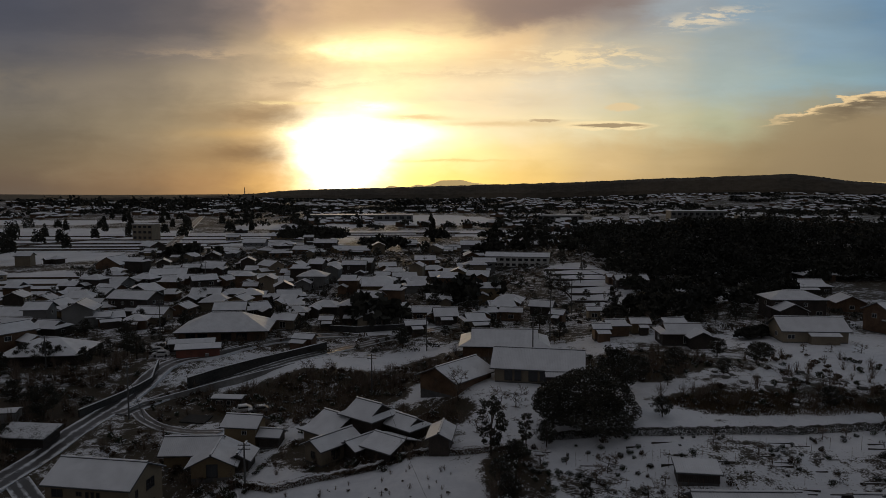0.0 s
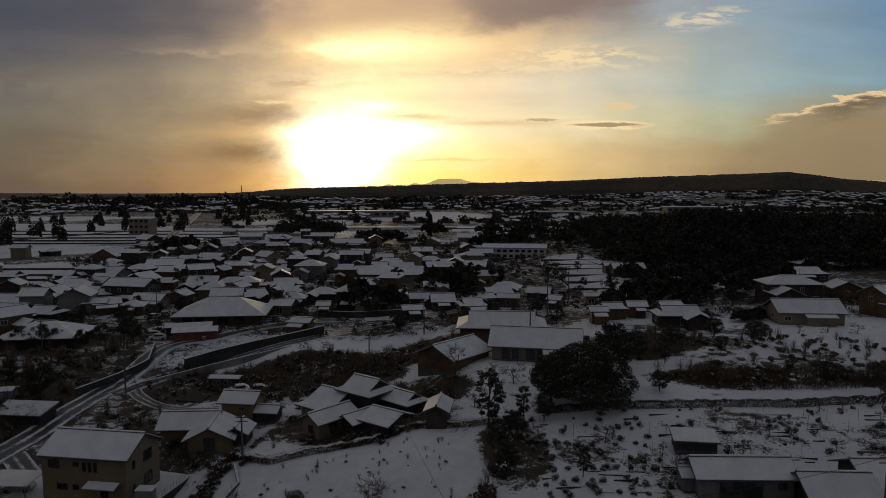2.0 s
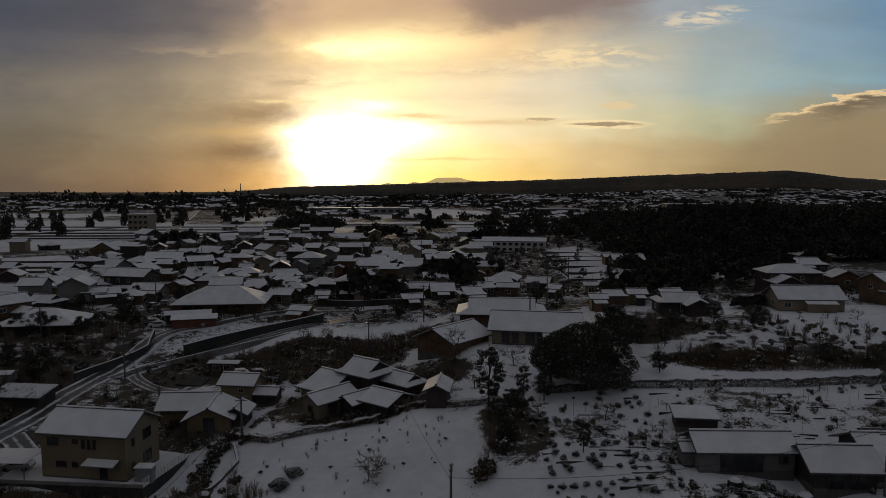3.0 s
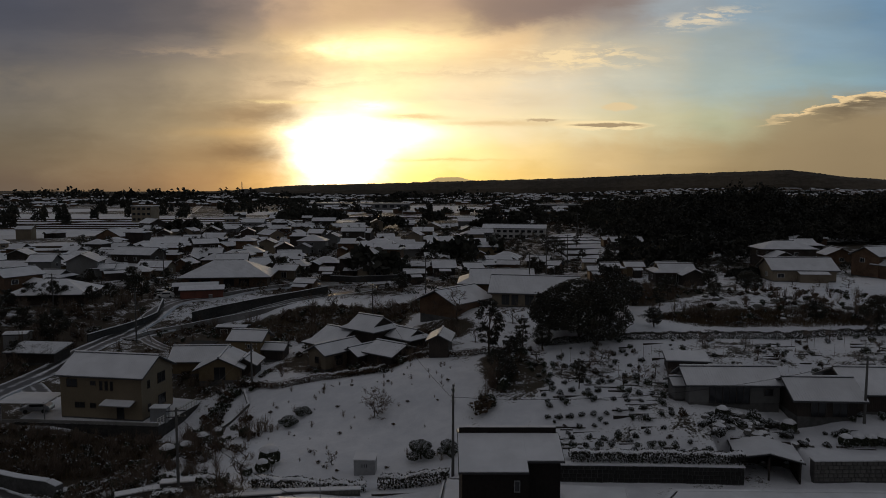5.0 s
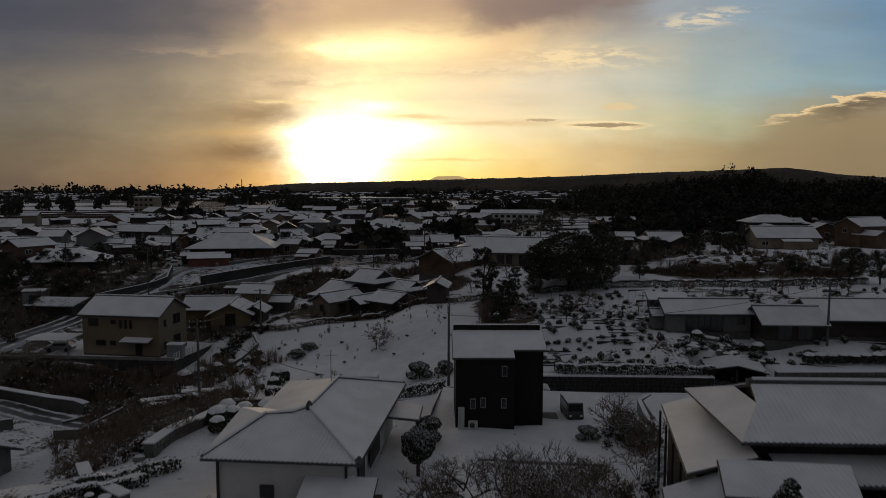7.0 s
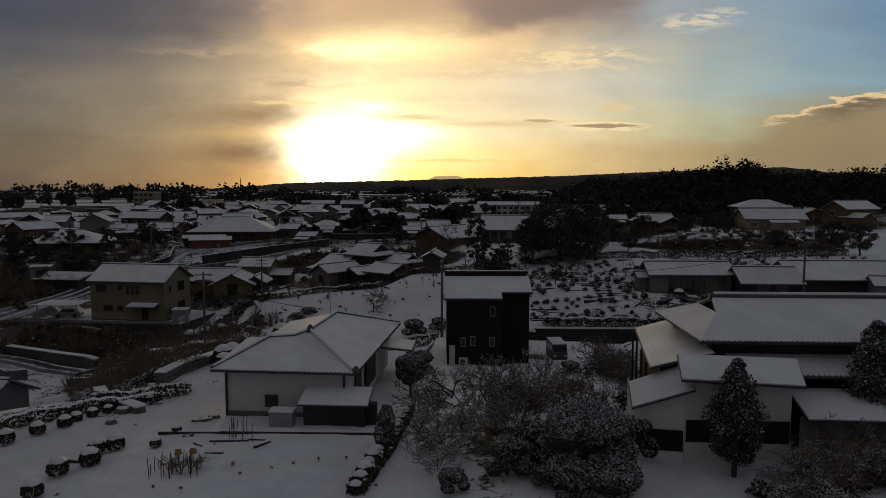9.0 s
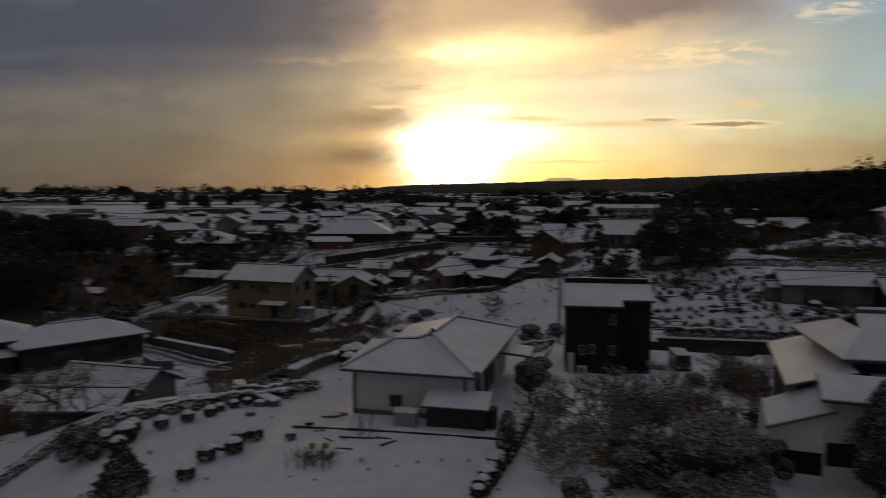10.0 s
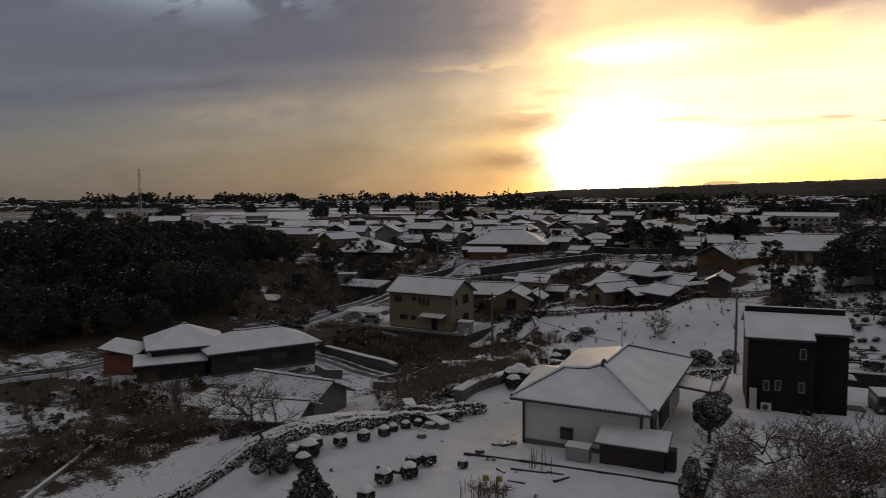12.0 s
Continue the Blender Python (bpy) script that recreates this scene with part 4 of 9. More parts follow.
def tarred_shed():
    ob = thing("garden_shed", pose(-6.2, 28.75, 1.62, 0, 0, -4), "low dark timber shed with snow on its roof", "shed")
    q = Shape()
    q.box(-2.05, 2.05, -0.8, 0.95, -0.2, 1.55)
    part("wall", q, "boards_dark", ob)
    q = Shape()
    q.slab([(-2.35, -1.25, 1.52), (2.35, -1.25, 1.52), (2.35, 1.1, 2.1), (-2.35, 1.1, 2.1)], 0.07)
    ro = part("roof", q, "metal_dark", ob)
    q = Shape()
    q.slab([(-2.3, -1.2, 1.61), (2.3, -1.2, 1.61), (2.3, 1.05, 2.19), (-2.3, 1.05, 2.19)], 0.08)
    part("roof_snow", q, "snow", ro)
    q = Shape()
    q.box(2.1, 2.7, -0.3, 0.5, 0.0, 1.35)
    part("side_box", q, "boards_dark", ob)
    ob = thing("storage_box", pose(-9.7, 28.1, 1.60, 0, 0, -5), "pale grey metal storage box with snow on top", "storage box")
    q = Shape()
    q.box(-0.78, 0.78, -0.4, 0.4, -0.1, 1.0)
    part("body", q, "metal_grey", ob)
    q = Shape()
    q.slab([(-0.84, -0.46, 1.03), (0.84, -0.46, 1.03), (0.84, 0.46, 1.12), (-0.84, 0.46, 1.12)], 0.05)
    lid = part("lid", q, "metal_grey", ob)
    q = Shape()
    q.slab([(-0.82, -0.44, 1.09), (0.82, -0.44, 1.09), (0.82, 0.44, 1.18), (-0.82, 0.44, 1.18)], 0.05)
    part("lid_snow", q, "snow", lid)


def black_house():
    ob = thing("house", pose(0, 0, 0), "modern black-sided two-storey house with a snowy single-pitch roof", "house")
    q = Shape()
    q.box(1.45, 6.6, 46.95, 55.5, 0.6, 7.2)
    part("wall", q, "siding_black", ob)
    q = Shape()
    q.box(6.6, 9.25, 48.1, 55.5, 0.6, 7.5)
    part("side_wing", q, "siding_black", ob)
    q = Shape()
    q.box(1.47, 6.55, 46.98, 55.4, 0.4, 0.9)
    part("plinth", q, "concrete_dark", ob)
    r = Shape()
    r.slab([(1.15, 46.6, 7.16), (6.6, 46.6, 7.16), (6.6, 50.9, 8.72), (1.15, 50.9, 8.72)], 0.16)
    r.slab([(6.604, 47.75, 7.58), (9.55, 47.75, 7.58), (9.55, 50.9, 8.72), (6.604, 50.9, 8.72)], 0.16)
    r.slab([(1.2, 51.15, 8.72), (9.5, 51.15, 8.72), (9.5, 56.2, 7.2), (1.2, 56.2, 7.2)], 0.16)
    roof = part("roof", r, "metal_dark", ob)
    r = Shape()
    r.slab([(1.2, 46.64, 7.24), (6.56, 46.64, 7.24), (6.56, 50.86, 8.77), (1.2, 50.86, 8.77)], 0.06)
    r.slab([(6.565, 47.8, 7.67), (9.5, 47.8, 7.67), (9.5, 50.86, 8.77), (6.565, 50.86, 8.77)], 0.06)
    r.slab([(1.25, 51.2, 8.79), (9.45, 51.2, 8.79), (9.45, 56.1, 7.3), (1.25, 56.1, 7.3)], 0.06)
    part("roof_snow", r, "snow", roof)
    r = Shape()
    r.box(1.3, 9.3, 50.9, 51.14, 8.2, 9.25)
    pa = part("parapet", r, "siding_black", ob)
    r = Shape()
    r.box(1.3, 9.3, 50.88, 51.16, 9.254, 9.31)
    part("parapet_snow", r, "snow", pa)
    for x, z, w, h in ((5.7, 5.95, 0.36, 0.8), (2.95, 3.05, 0.36, 0.78), (3.85, 3.15, 0.36, 0.78), (5.65, 3.1, 0.36, 0.78)):
        f = add_window(ob, "f", 0, 0, w, h, 0, 0, "metal_grey", 1)
        f.matrix_basis = pose(x, 46.95, z)
    q = Shape()
    q.box(1.65, 2.2, 46.35, 46.8, 0.95, 2.8)
    part("heat_pump_tank", q, "frame_white", ob, "tall white hot-water tank")
    q = Shape()
    q.box(2.55, 3.35, 46.35, 46.7, 0.98, 1.65)
    ac = part("outdoor_unit", q, "frame_white", ob, "white air conditioner unit")
    q = Shape()
    q.tube([(2.88, 46.345, 1.32), (2.88, 46.33, 1.32)], [0.24, 0.24], 12)
    part("fan_grille", q, "metal_dark", ac)
    q = Shape()
    q.box(9.3, 11.0, 50.0, 51.6, 0.45, 0.75)
    part("doorstep", q, "concrete", ob)
    q = Shape()
    q.slab([(9.3, 49.9, 3.5), (10.2, 49.9, 3.45), (10.2, 51.8, 3.45), (9.3, 51.8, 3.5)], 0.1)
    part("porch_roof", q, "snow", ob)


def kei_van():
    ob = thing("van", pose(12.45, 51.3, 0.42, 0, 0, 3), "small dark boxy van with a snowy roof", "van")
    q = Shape()
    pr = [(-1.65, 0.28), (-1.68, 0.75), (-1.60, 0.98), (-1.38, 1.72), (1.6, 1.76), (1.66, 0.9), (1.66, 0.28)]
    for sx in (-0.72, 0.72):
        q.face([(sx, y, z) for y, z in (pr if sx < 0 else pr[::-1])])
    for (y0, z0), (y1, z1) in zip(pr, pr[1:] + pr[:1]):
        q.face([(-0.72, y0, z0), (0.72, y0, z0), (0.72, y1, z1), (-0.72, y1, z1)][::-1])
    body = part("body", q, "metal_dark", ob)
    q = Shape()
    q.face([(-0.63, -1.60, 1.03), (0.63, -1.60, 1.03), (0.58, -1.425, 1.62), (-0.58, -1.425, 1.62)])
    part("windscreen", q, "glass", body)
    for sx in (-1, 1):
        q = Shape()
        q.box(min(sx * 0.722, sx * 0.735), max(sx * 0.722, sx * 0.735), -1.2, 1.4, 1.05, 1.6)
        part("side_window", q, "glass", body)
        q = Shape()
        q.box(sx * 0.5 - 0.13, sx * 0.5 + 0.13, -1.71, -1.66, 0.55, 0.72)
        part("headlight", q, "frame_white", body)
    q = Shape()
    q.box(-0.6, 0.6, -1.72, -1.66, 0.28, 0.5)
    part("bumper", q, "metal_dark", body)
    q = Shape()
    q.slab([(-0.7, -1.36, 1.80), (0.7, -1.36, 1.80), (0.7, 1.58, 1.84), (-0.7, 1.58, 1.84)], 0.07)
    part("roof_snow", q, "snow", body)
    for x in (-0.66, 0.66):
        for y in (-1.1, 1.1):
            q = Shape()
            q.tube([(x - 0.08, y, 0.28), (x + 0.08, y, 0.28)], [0.28, 0.28], 14)
            wh = part("wheel", q, "rubber", ob)
            q = Shape()
            q.tube([(x - 0.085, y, 0.28), (x + 0.085, y, 0.28)], [0.15, 0.15], 10)
            part("rim", q, "metal_grey", wh)


def farmhouse():
    """Large house near the camera: tall main roof, low metal roofs before it, white store with a dark foot."""
    ob = thing("farmhouse", pose(0, 0, 0), "large farmhouse with a snowy tile roof and metal lean-tos", "house")
    t = Matrix.Rotation(radians(-2.5), 4, "Z")

    def w(x, y, z):
        v = t @ Vector((x - 18.7, y - 28.4, z))
        return (v.x + 18.7, v.y + 28.4, v.z)
    r, s = Shape(True), Shape(True)
    front = [w(16.4, 23.5, 8.3), w(46, 23.5, 8.3), w(46, 28.4, 10.2), w(18.7, 28.4, 10.2), w(18.4, 26.6, 9.5)]
    back = [w(46, 33.5, 8.3), w(16.4, 33.5, 8.3), w(18.4, 30.2, 9.5), w(18.7, 28.4, 10.2), w(46, 28.4, 10.2)]
    side = [w(16.4, 33.5, 8.3), w(16.4, 23.5, 8.3), w(18.4, 26.6, 9.45), w(18.4, 30.2, 9.45)]
    for pl in (front, back, side):
        r.slab(pl, 0.18)
        s.slab(pl, 0.07, 0.08)
    roof = part("roof", r, "tile", ob)
    part("roof_snow", s, "roof_snow", roof)
    q = Shape()
    q.face([w(18.75, 26.6, 9.45), w(18.75, 28.4, 10.15), w(18.75, 30.2, 9.45)])
    part("gablet", q, "boards_dark", roof)
    q = Shape()
    q.tube([w(18.5, 28.4, 10.3), w(46, 28.4, 10.3)], [0.2, 0.2], 8)
    rg = part("ridge", q, "tile", roof)
    q = Shape()
    q.tube([w(18.8, 28.4, 10.45), w(45.8, 28.4, 10.45)], [0.14, 0.14], 8)
    part("ridge_snow", q, "snow", rg)
    q = Shape()
    for i in range(96):
        x = 16.6 + i * 0.305
        q.tube([w(x, 23.40, 8.27), w(x, 23.66, 8.35)], [0.085, 0.085], 6)
    tagged(part("eave_tiles", q, "tile", roof), kind="stuff")
    q = Shape()
    a, b, c, d = w(17.4, 24.6, 0), w(45, 24.6, 0), w(45, 32.4, 0), w(17.4, 32.4, 0)
    for p0, p1 in ((a, b), (b, c), (c, d), (d, a)):
        q.face([(p0[0], p0[1], 1.2), (p1[0], p1[1], 1.2), (p1[0], p1[1], 8.5), (p0[0], p0[1], 8.5)])
    part("wall", q, "boards_dark", ob)
    # lower roof along the front, under the main eaves
    for x0, x1, z0, z1, y0 in ((18.2, 46, 6.7, 7.3, 21.8),):
        q = Shape()
        q.slab([w(x0, y0, z0), w(x1, y0, z0), w(x1, 24.5, z1), w(x0, 24.5, z1)], 0.12)
        lo = part("lower_roof", q, "tile", ob)
        q = Shape()
        q.slab([w(x0 + .05, y0 + .05, z0 + .08), w(x1, y0 + .05, z0 + .08), w(x1, 24.5, z1 + .08), w(x0 + .05, 24.5, z1 + .08)], 0.06)
        part("roof_snow", q, "roof_snow", lo)
        q = Shape()
        for i in range(92):
            x = x0 + 0.2 + i * 0.3
            q.tube([w(x, y0 - 0.08, z0 - 0.02), w(x, y0 + 0.15, z0 + 0.04)], [0.08, 0.08], 6)
        tagged(part("eave_tiles", q, "tile", lo), kind="stuff")
    # metal roof on the sunny side, nearly flat
    q = Shape()
    q.slab([(12.9, 22.6, 6.95), (16.9, 22.9, 7.75), (18.9, 35.0, 7.6), (15.45, 34.8, 6.85)], 0.10)
    mr = part("side_roof", q, "metal_dark", ob, "low-pitched metal roof with thin snow")
    q = Shape()
    q.slab([(13.0, 22.75, 7.02), (16.8, 23.0, 7.80), (18.8, 34.9, 7.65), (15.5, 34.7, 6.92)], 0.05)
    part("roof_snow", q, "icy_snow", mr)
    q = Shape()
    q.face([(13.9, 23.8, 1.0), (17.4, 24.0, 1.0), (17.4, 24.0, 6.95), (13.9, 23.8, 6.95)])
    q.face([(15.7, 33.8, 1.0), (13.9, 23.8, 1.0), (13.9, 23.8, 6.93), (15.7, 33.8, 6.9)])
    part("side_wall", q, "boards_dark", ob)
    for k in range(4):
        q = Shape()
        x, y = 13.3 + k * 0.55, 24.6 + k * 2.9
        q.box(x - 0.06, x + 0.06, y - 0.06, y + 0.06, 1.0, 6.9)
        part("side_post", q, "boards_dark", ob)

    st = thing("storehouse", pose(0, 0, 0), "white plastered store with dark wainscot and snowy roof", "storehouse")
    q = Shape(True)
    q.face([(14.3, 20.5, 1.6), (20.0, 20.15, 1.6), (20.0, 20.15, 6.95), (14.3, 20.5, 7.15)])
    q.face([(20.0, 20.15, 1.6), (20.6, 22.4, 1.6), (20.6, 22.4, 7.5), (20.0, 20.15, 6.95)])
    q.face([(14.6, 22.7, 1.6), (14.3, 20.5, 1.6), (14.3, 20.5, 7.15), (14.6, 22.7, 7.6)])
    part("wall", q, "plaster_white", st)
    q = Shape()
    q.slab([(13.8, 19.8, 7.03), (20.4, 19.4, 6.76), (21.4, 22.4, 7.5), (14.55, 22.8, 7.7)], 0.12)
    ro = part("roof", q, "tile", st)
    q = Shape()
    q.slab([(13.85, 19.86, 7.12), (20.35, 19.46, 6.85), (21.35, 22.38, 7.58), (14.6, 22.76, 7.78)], 0.07)
    part("roof_snow", q, "roof_snow", ro)
    q = Shape()
    q.box(0, 5.6, -0.05, -0.004, 0, 1.25, -3.5, (14.36, 20.5, 3.35))
    part("wainscot", q, "siding_black", st, "dark charred boards")
    q = Shape(True)
    q.face([(11.7, 21.1, 1.6), (14.3, 20.6, 1.6), (14.3, 20.6, 6.3), (11.7, 21.1, 5.45)])
    q.face([(12.2, 24.6, 1.6), (11.7, 21.1, 1.6), (11.7, 21.1, 5.45), (12.2, 24.6, 6.0)])
    part("wing_wall", q, "plaster_white", st)
    q = Shape()
    q.slab([(11.3, 20.4, 5.28), (14.65, 20.0, 6.42), (15.2, 23.0, 7.1), (11.85, 23.3, 5.92)], 0.10)
    wr = part("wing_roof", q, "tile", st)
    q = Shape()
    q.slab([(11.36, 20.46, 5.37), (14.6, 20.06, 6.48), (15.15, 22.95, 7.17), (11.9, 23.25, 6.0)], 0.06)
    part("wing_snow", q, "icy_snow", wr)
    q = Shape()
    q.box(0, 2.55, -0.05, -0.004, 0, 1.2, -11, (11.75, 21.08, 2.75))
    part("wing_wainscot", q, "siding_black", st, "dark charred boards")
    q = Shape()
    q.slab([(20.3, 18.9, 5.1), (30, 18.4, 5.0), (30, 22.0, 5.75), (20.7, 22.2, 5.85)], 0.12)
    ar = part("annexe_roof", q, "tile", st)
    q = Shape()
    q.slab([(20.35, 18.97, 5.18), (30, 18.47, 5.08), (30, 22.0, 5.83), (20.75, 22.15, 5.93)], 0.06)
    part("annexe_snow", q, "snow", ar)
    q = Shape()
    q.face([(20.2, 19.6, 1.6), (30, 19.1, 1.6), (30, 19.1, 5.1), (20.2, 19.6, 5.1)])
    part("annexe_wall", q, "plaster_grey", st)


tiled_hip_house()
tarred_shed()
black_house()
kei_van()
farmhouse()

# ---------------------------------------------------------------- houses at the middle distance
# beige two-storey house on its walled plot
H = house("house", pose(-46.4, 92.5, -3.0, 0, 0, -9.0), "beige two-storey house with a snowy gable roof", 12.2, 7.8, 6.15, "gable", 2.0, 0.45, "siding_beige",
          wins=(("f", -4.3, 5.0, 1.5, 1.0), ("f", -1.1, 5.1, 0.7, 0.5), ("f", 0.1, 4.8, 0.35, 1.2, 1), ("f", 0.9, 4.8, 0.35, 1.2, 1), ("f", 1.7, 4.8, 0.35, 1.2, 1), ("f", -3.2, 1.95, 1.4, 0.7), ("f", -1.2, 1.95, 0.8, 0.6),
                ("r", -2.2, 4.8, 0.5, 1.0), ("r", 1.0, 5.0, 1.8, 1.4), ("r", 1.0, 1.8, 1.8, 1.4), ("r", -2.2, 1.5, 0.5, 1.0), ("f", 2.9, 1.2, 1.0, 1.9, 1)), frame="frame_dark")
q = Shape()
q.slab([(0.6, -5.4, 2.45), (5.2, -5.4, 2.45), (5.2, -3.9, 2.85), (0.6, -3.9, 2.85)], 0.08)
po = part("porch_roof", q, "metal_grey", H)
q = Shape()
q.slab([(0.64, -5.36, 2.53), (5.16, -5.36, 2.53), (5.16, -3.9, 2.93), (0.64, -3.9, 2.93)], 0.05)
part("porch_snow", q, "snow", po)
U = thing("carport", pose(-57.6, 90.4, -3.1, 0, 0, -2), "open carport with a curved snowy roof", "carport")
q = Shape()
for i in range(6):
    a0, a1 = -2.6 + i * 0.87, -2.6 + (i + 1) * 0.87
    z0, z1 = 2.6 + 0.25 * math.cos(a0 / 2.6 * 1.2), 2.6 + 0.25 * math.cos(a1 / 2.6 * 1.2)
    q.slab([(-3.2, a0, z0), (3.6, a0, z0), (3.6, a1, z1), (-3.2, a1, z1)], 0.09)
part("roof", q, "snow", U)
for x in (-2.9, 3.2):
    for y in (-2.3, 2.3):
        q = Shape()
        q.box(x - 0.06, x + 0.06, y - 0.06, y + 0.06, -0.5, 2.75)
        part("post", q, "metal_grey", U)
V = thing("storage_shed", pose(-38.8, 88.4, -3.0, 0, 0, -2), "small grey metal shed with a snowy lid", "shed")
q = Shape()
q.box(-1.1, 1.1, -0.7, 0.7, -0.2, 1.9)
part("body", q, "metal_grey", V)
q = Shape()
q.slab([(-1.2, -0.8, 1.98), (1.2, -0.8, 1.98), (1.2, 0.8, 2.05), (-1.2, 0.8, 2.05)], 0.1)
part("lid", q, "snow", V)
# its plot: a concrete retaining wall with a railing
Wp = thing("retaining_wall", pose(0, 0, 0), "concrete retaining wall of a house plot with snow on top", "wall", kind="structure")
q = Shape()
pts = [(-58.5, 87.8), (-38.2, 86.0), (-36.2, 95.5), (-36.4, 103.0)]
for (x0, y0), (x1, y1) in zip(pts, pts[1:]):
    d = Vector((x1 - x0, y1 - y0, 0)).normalized()
    o = Vector((-d.y, d.x, 0)) * 0.3
    q.face([(x0, y0, -6.5), (x1, y1, -6.5), (x1, y1, -3.0), (x0, y0, -3.0)])
part("wall", q, "wall_dark", Wp)
q = Shape()
q.slab([(-58.5, 87.8, -2.98), (-38.2, 86.0, -2.98), (-36.2, 95.5, -2.98), (-36.4, 103.0, -2.98), (-58.5, 103.0, -2.98)], 0.08)
part("plot", q, "snow", Wp, "snow lying on the level plot")
for (x0, y0), (x1, y1), hh in (((-38.25, 86.05), (-36.25, 95.4), 1.0),):
    n = 14
    for i in range(n + 1):
        x, y = x0 + (x1 - x0) * i / n, y0 + (y1 - y0) * i / n
        q = Shape()
        q.box(x - 0.04, x + 0.04, y - 0.04, y + 0.04, -3.0, -3.0 + hh)
        part("railing_post", q, "frame_white", Wp)
    for zz in (0.35, 0.7, 1.0):
        q = Shape()
        q.tube([(x0, y0, -3 + zz), (x1, y1, -3 + zz)], [0.035, 0.035], 5)
        part("railing_bar", q, "frame_white", Wp)
q = Shape()
q.box(0, 9.0, -0.15, 0.15, 0, 0.45, -2.2, (-67.4, 88.6, -3.3))
q.box(0, 20.3, -0.12, 0.12, 0, 0.35, -5.07, (-58.4, 87.9, -3.0))
part("kerb_wall", q, "concrete", Wp)

house("house", at_ground(-39.6, 108.0, 3), "ochre house with several low snowy roofs", 8.0, 5.6, 2.5, "gable", 1.5, 0.7, "plaster_ochre", frame="frame_dark", wins=(("f", 1.5, 1.2, 1.8, 1.8),), base=2)
house("house", at_ground(-35.0, 104.8, 96), "gabled wing with a dark timber front", 7.4, 6.2, 2.3, "gable", 1.5, 0.8, "plaster_ochre", frame="frame_dark", wins=(("l", 0, 1.3, 1.6, 2.0),), base=2)
house("outbuilding", at_ground(-31.2, 105.0, 90), "small lean-to with a snowy roof", 4.0, 3.0, 2.2, "gable", 0.8, 0.6, "boards_dark", category="outbuilding", base=2)
house("storehouse", at_ground(-33.6, 115.2, -8), "narrow two-storey ochre storehouse with a snowy roof", 5.4, 4.4, 4.0, "gable", 1.1, 0.6, "plaster_ochre", wins=(("f", 0.8, 2.9, 0.8, 0.6),), category="storehouse", base=2)
house("outbuilding", at_ground(-28.8, 114.0, -8), "low shed with a snowy roof", 3.4, 3.0, 2.0, "gable", 0.7, 0.4, "boards_dark", category="outbuilding", base=2)

# old house with many roofs
house("house", pose(-12.2, 113.2, 0.5, 0, 0, -38), "old house with an upper snowy hip-and-gable roof", 6.2, 5.4, 4.9, "irimoya", 1.5, 0.9, "boards_dark", base=2)
house("house", pose(-17.6, 114.2, 0.0, 0, 0, -38), "lower wing of the old house with a snowy roof", 7.4, 8.6, 2.7, "irimoya", 1.9, 0.8, "plaster_cream", base=2)
house("house", pose(-17.4, 106.2, 0.2, 0, 0, 49), "front wing of the old house, cream plaster", 7.4, 4.0, 2.75, "gable", 1.0, 0.6, "plaster_cream", frame="frame_dark", wins=(("l", 0, 1.5, 0.9, 1.0), ("f", -1, 1.3, 1.6, 1.6)), base=2)
house("house", pose(-6.0, 111.4, 1.2, 0, 0, -42), "side wing of the old house with a hip-and-gable roof", 5.6, 3.9, 2.9, "irimoya", 1.0, 0.75, "boards_dark", base=3)
house("house", pose(-8.1, 105.2, 0.9, 0, 0, -37), "low dark wing of the old house", 5.2, 6.2, 2.0, "gable", 1.1, 0.6, "boards_dark", base=3)
house("house", pose(-12.9, 106.6, 0.4, 0, 0, 47), "entrance roof of the old house", 5.0, 3.6, 2.1, "gable", 0.8, 0.7, "boards_dark", base=2)
house("storehouse", pose(-0.2, 101.8, 2.9, 0, 0, 83), "small dark storehouse with a bright snowy gable roof", 5.4, 3.0, 2.95, "gable", 0.75, 0.5, "boards_dark", category="storehouse", base=2)

house("house", pose(2.6, 130.6, 4.4, 0, 0, 50), "brown-walled house with a wide snowy gable roof", 11.0, 8.6, 3.0, "gable", 1.9, 0.8, "boards_brown", base=2)
house("house", pose(18.6, 132.0, 6.0, 0, 0, -11), "long house with cream shutters and a snowy roof", 16.0, 9.8, 3.0, "gable", 2.4, 0.8, "plaster_cream", frame="frame_dark",
      wins=(("f", -5.4, 1.4, 1.4, 1.9), ("f", -3.6, 1.4, 1.2, 1.9), ("f", -0.8, 1.4, 1.6, 1.9), ("f", 1.2, 1.4, 1.4, 1.9)), base=2)
house("outbuilding", pose(21.6, 125.6, 5.9, 0, 0, -4), "lean-to with a small snowy roof", 4.8, 2.0, 2.1, "gable", 0.5, 0.3, "boards_dark", category="outbuilding", base=2)
house("house", pose(14.4, 160.0, 4.2, 0, 0, -4), "broad house with a hipped snowy roof", 19.0, 11.5, 2.9, "irimoya", 2.4, 0.9, "boards_brown", base=2)

# terrace houses above the stone wall
P = house("house", pose(34.6, 77.6, 3.45, 0, 0, -1.3), "single-storey house with glazed doors and a snowy tile roof", 10.6, 4.8, 2.55, "gable", 1.25, 0.55, "plaster_grey", frame="frame_dark", eave_row=True,
          wins=(("f", -2.2, 1.15, 1.5, 2.0), ("f", -0.6, 1.15, 1.5, 2.0), ("f", 1.0, 1.15, 1.5, 2.0), ("f", 4.0, 1.5, 0.9, 0.7)), base=2)
house("outbuilding", pose(29.2, 78.2, 3.4, 0, 0, -1.3), "small lean-to beside the house", 2.2, 2.6, 1.9, "gable", 0.5, 0.4, "plaster_grey", category="outbuilding", base=2)
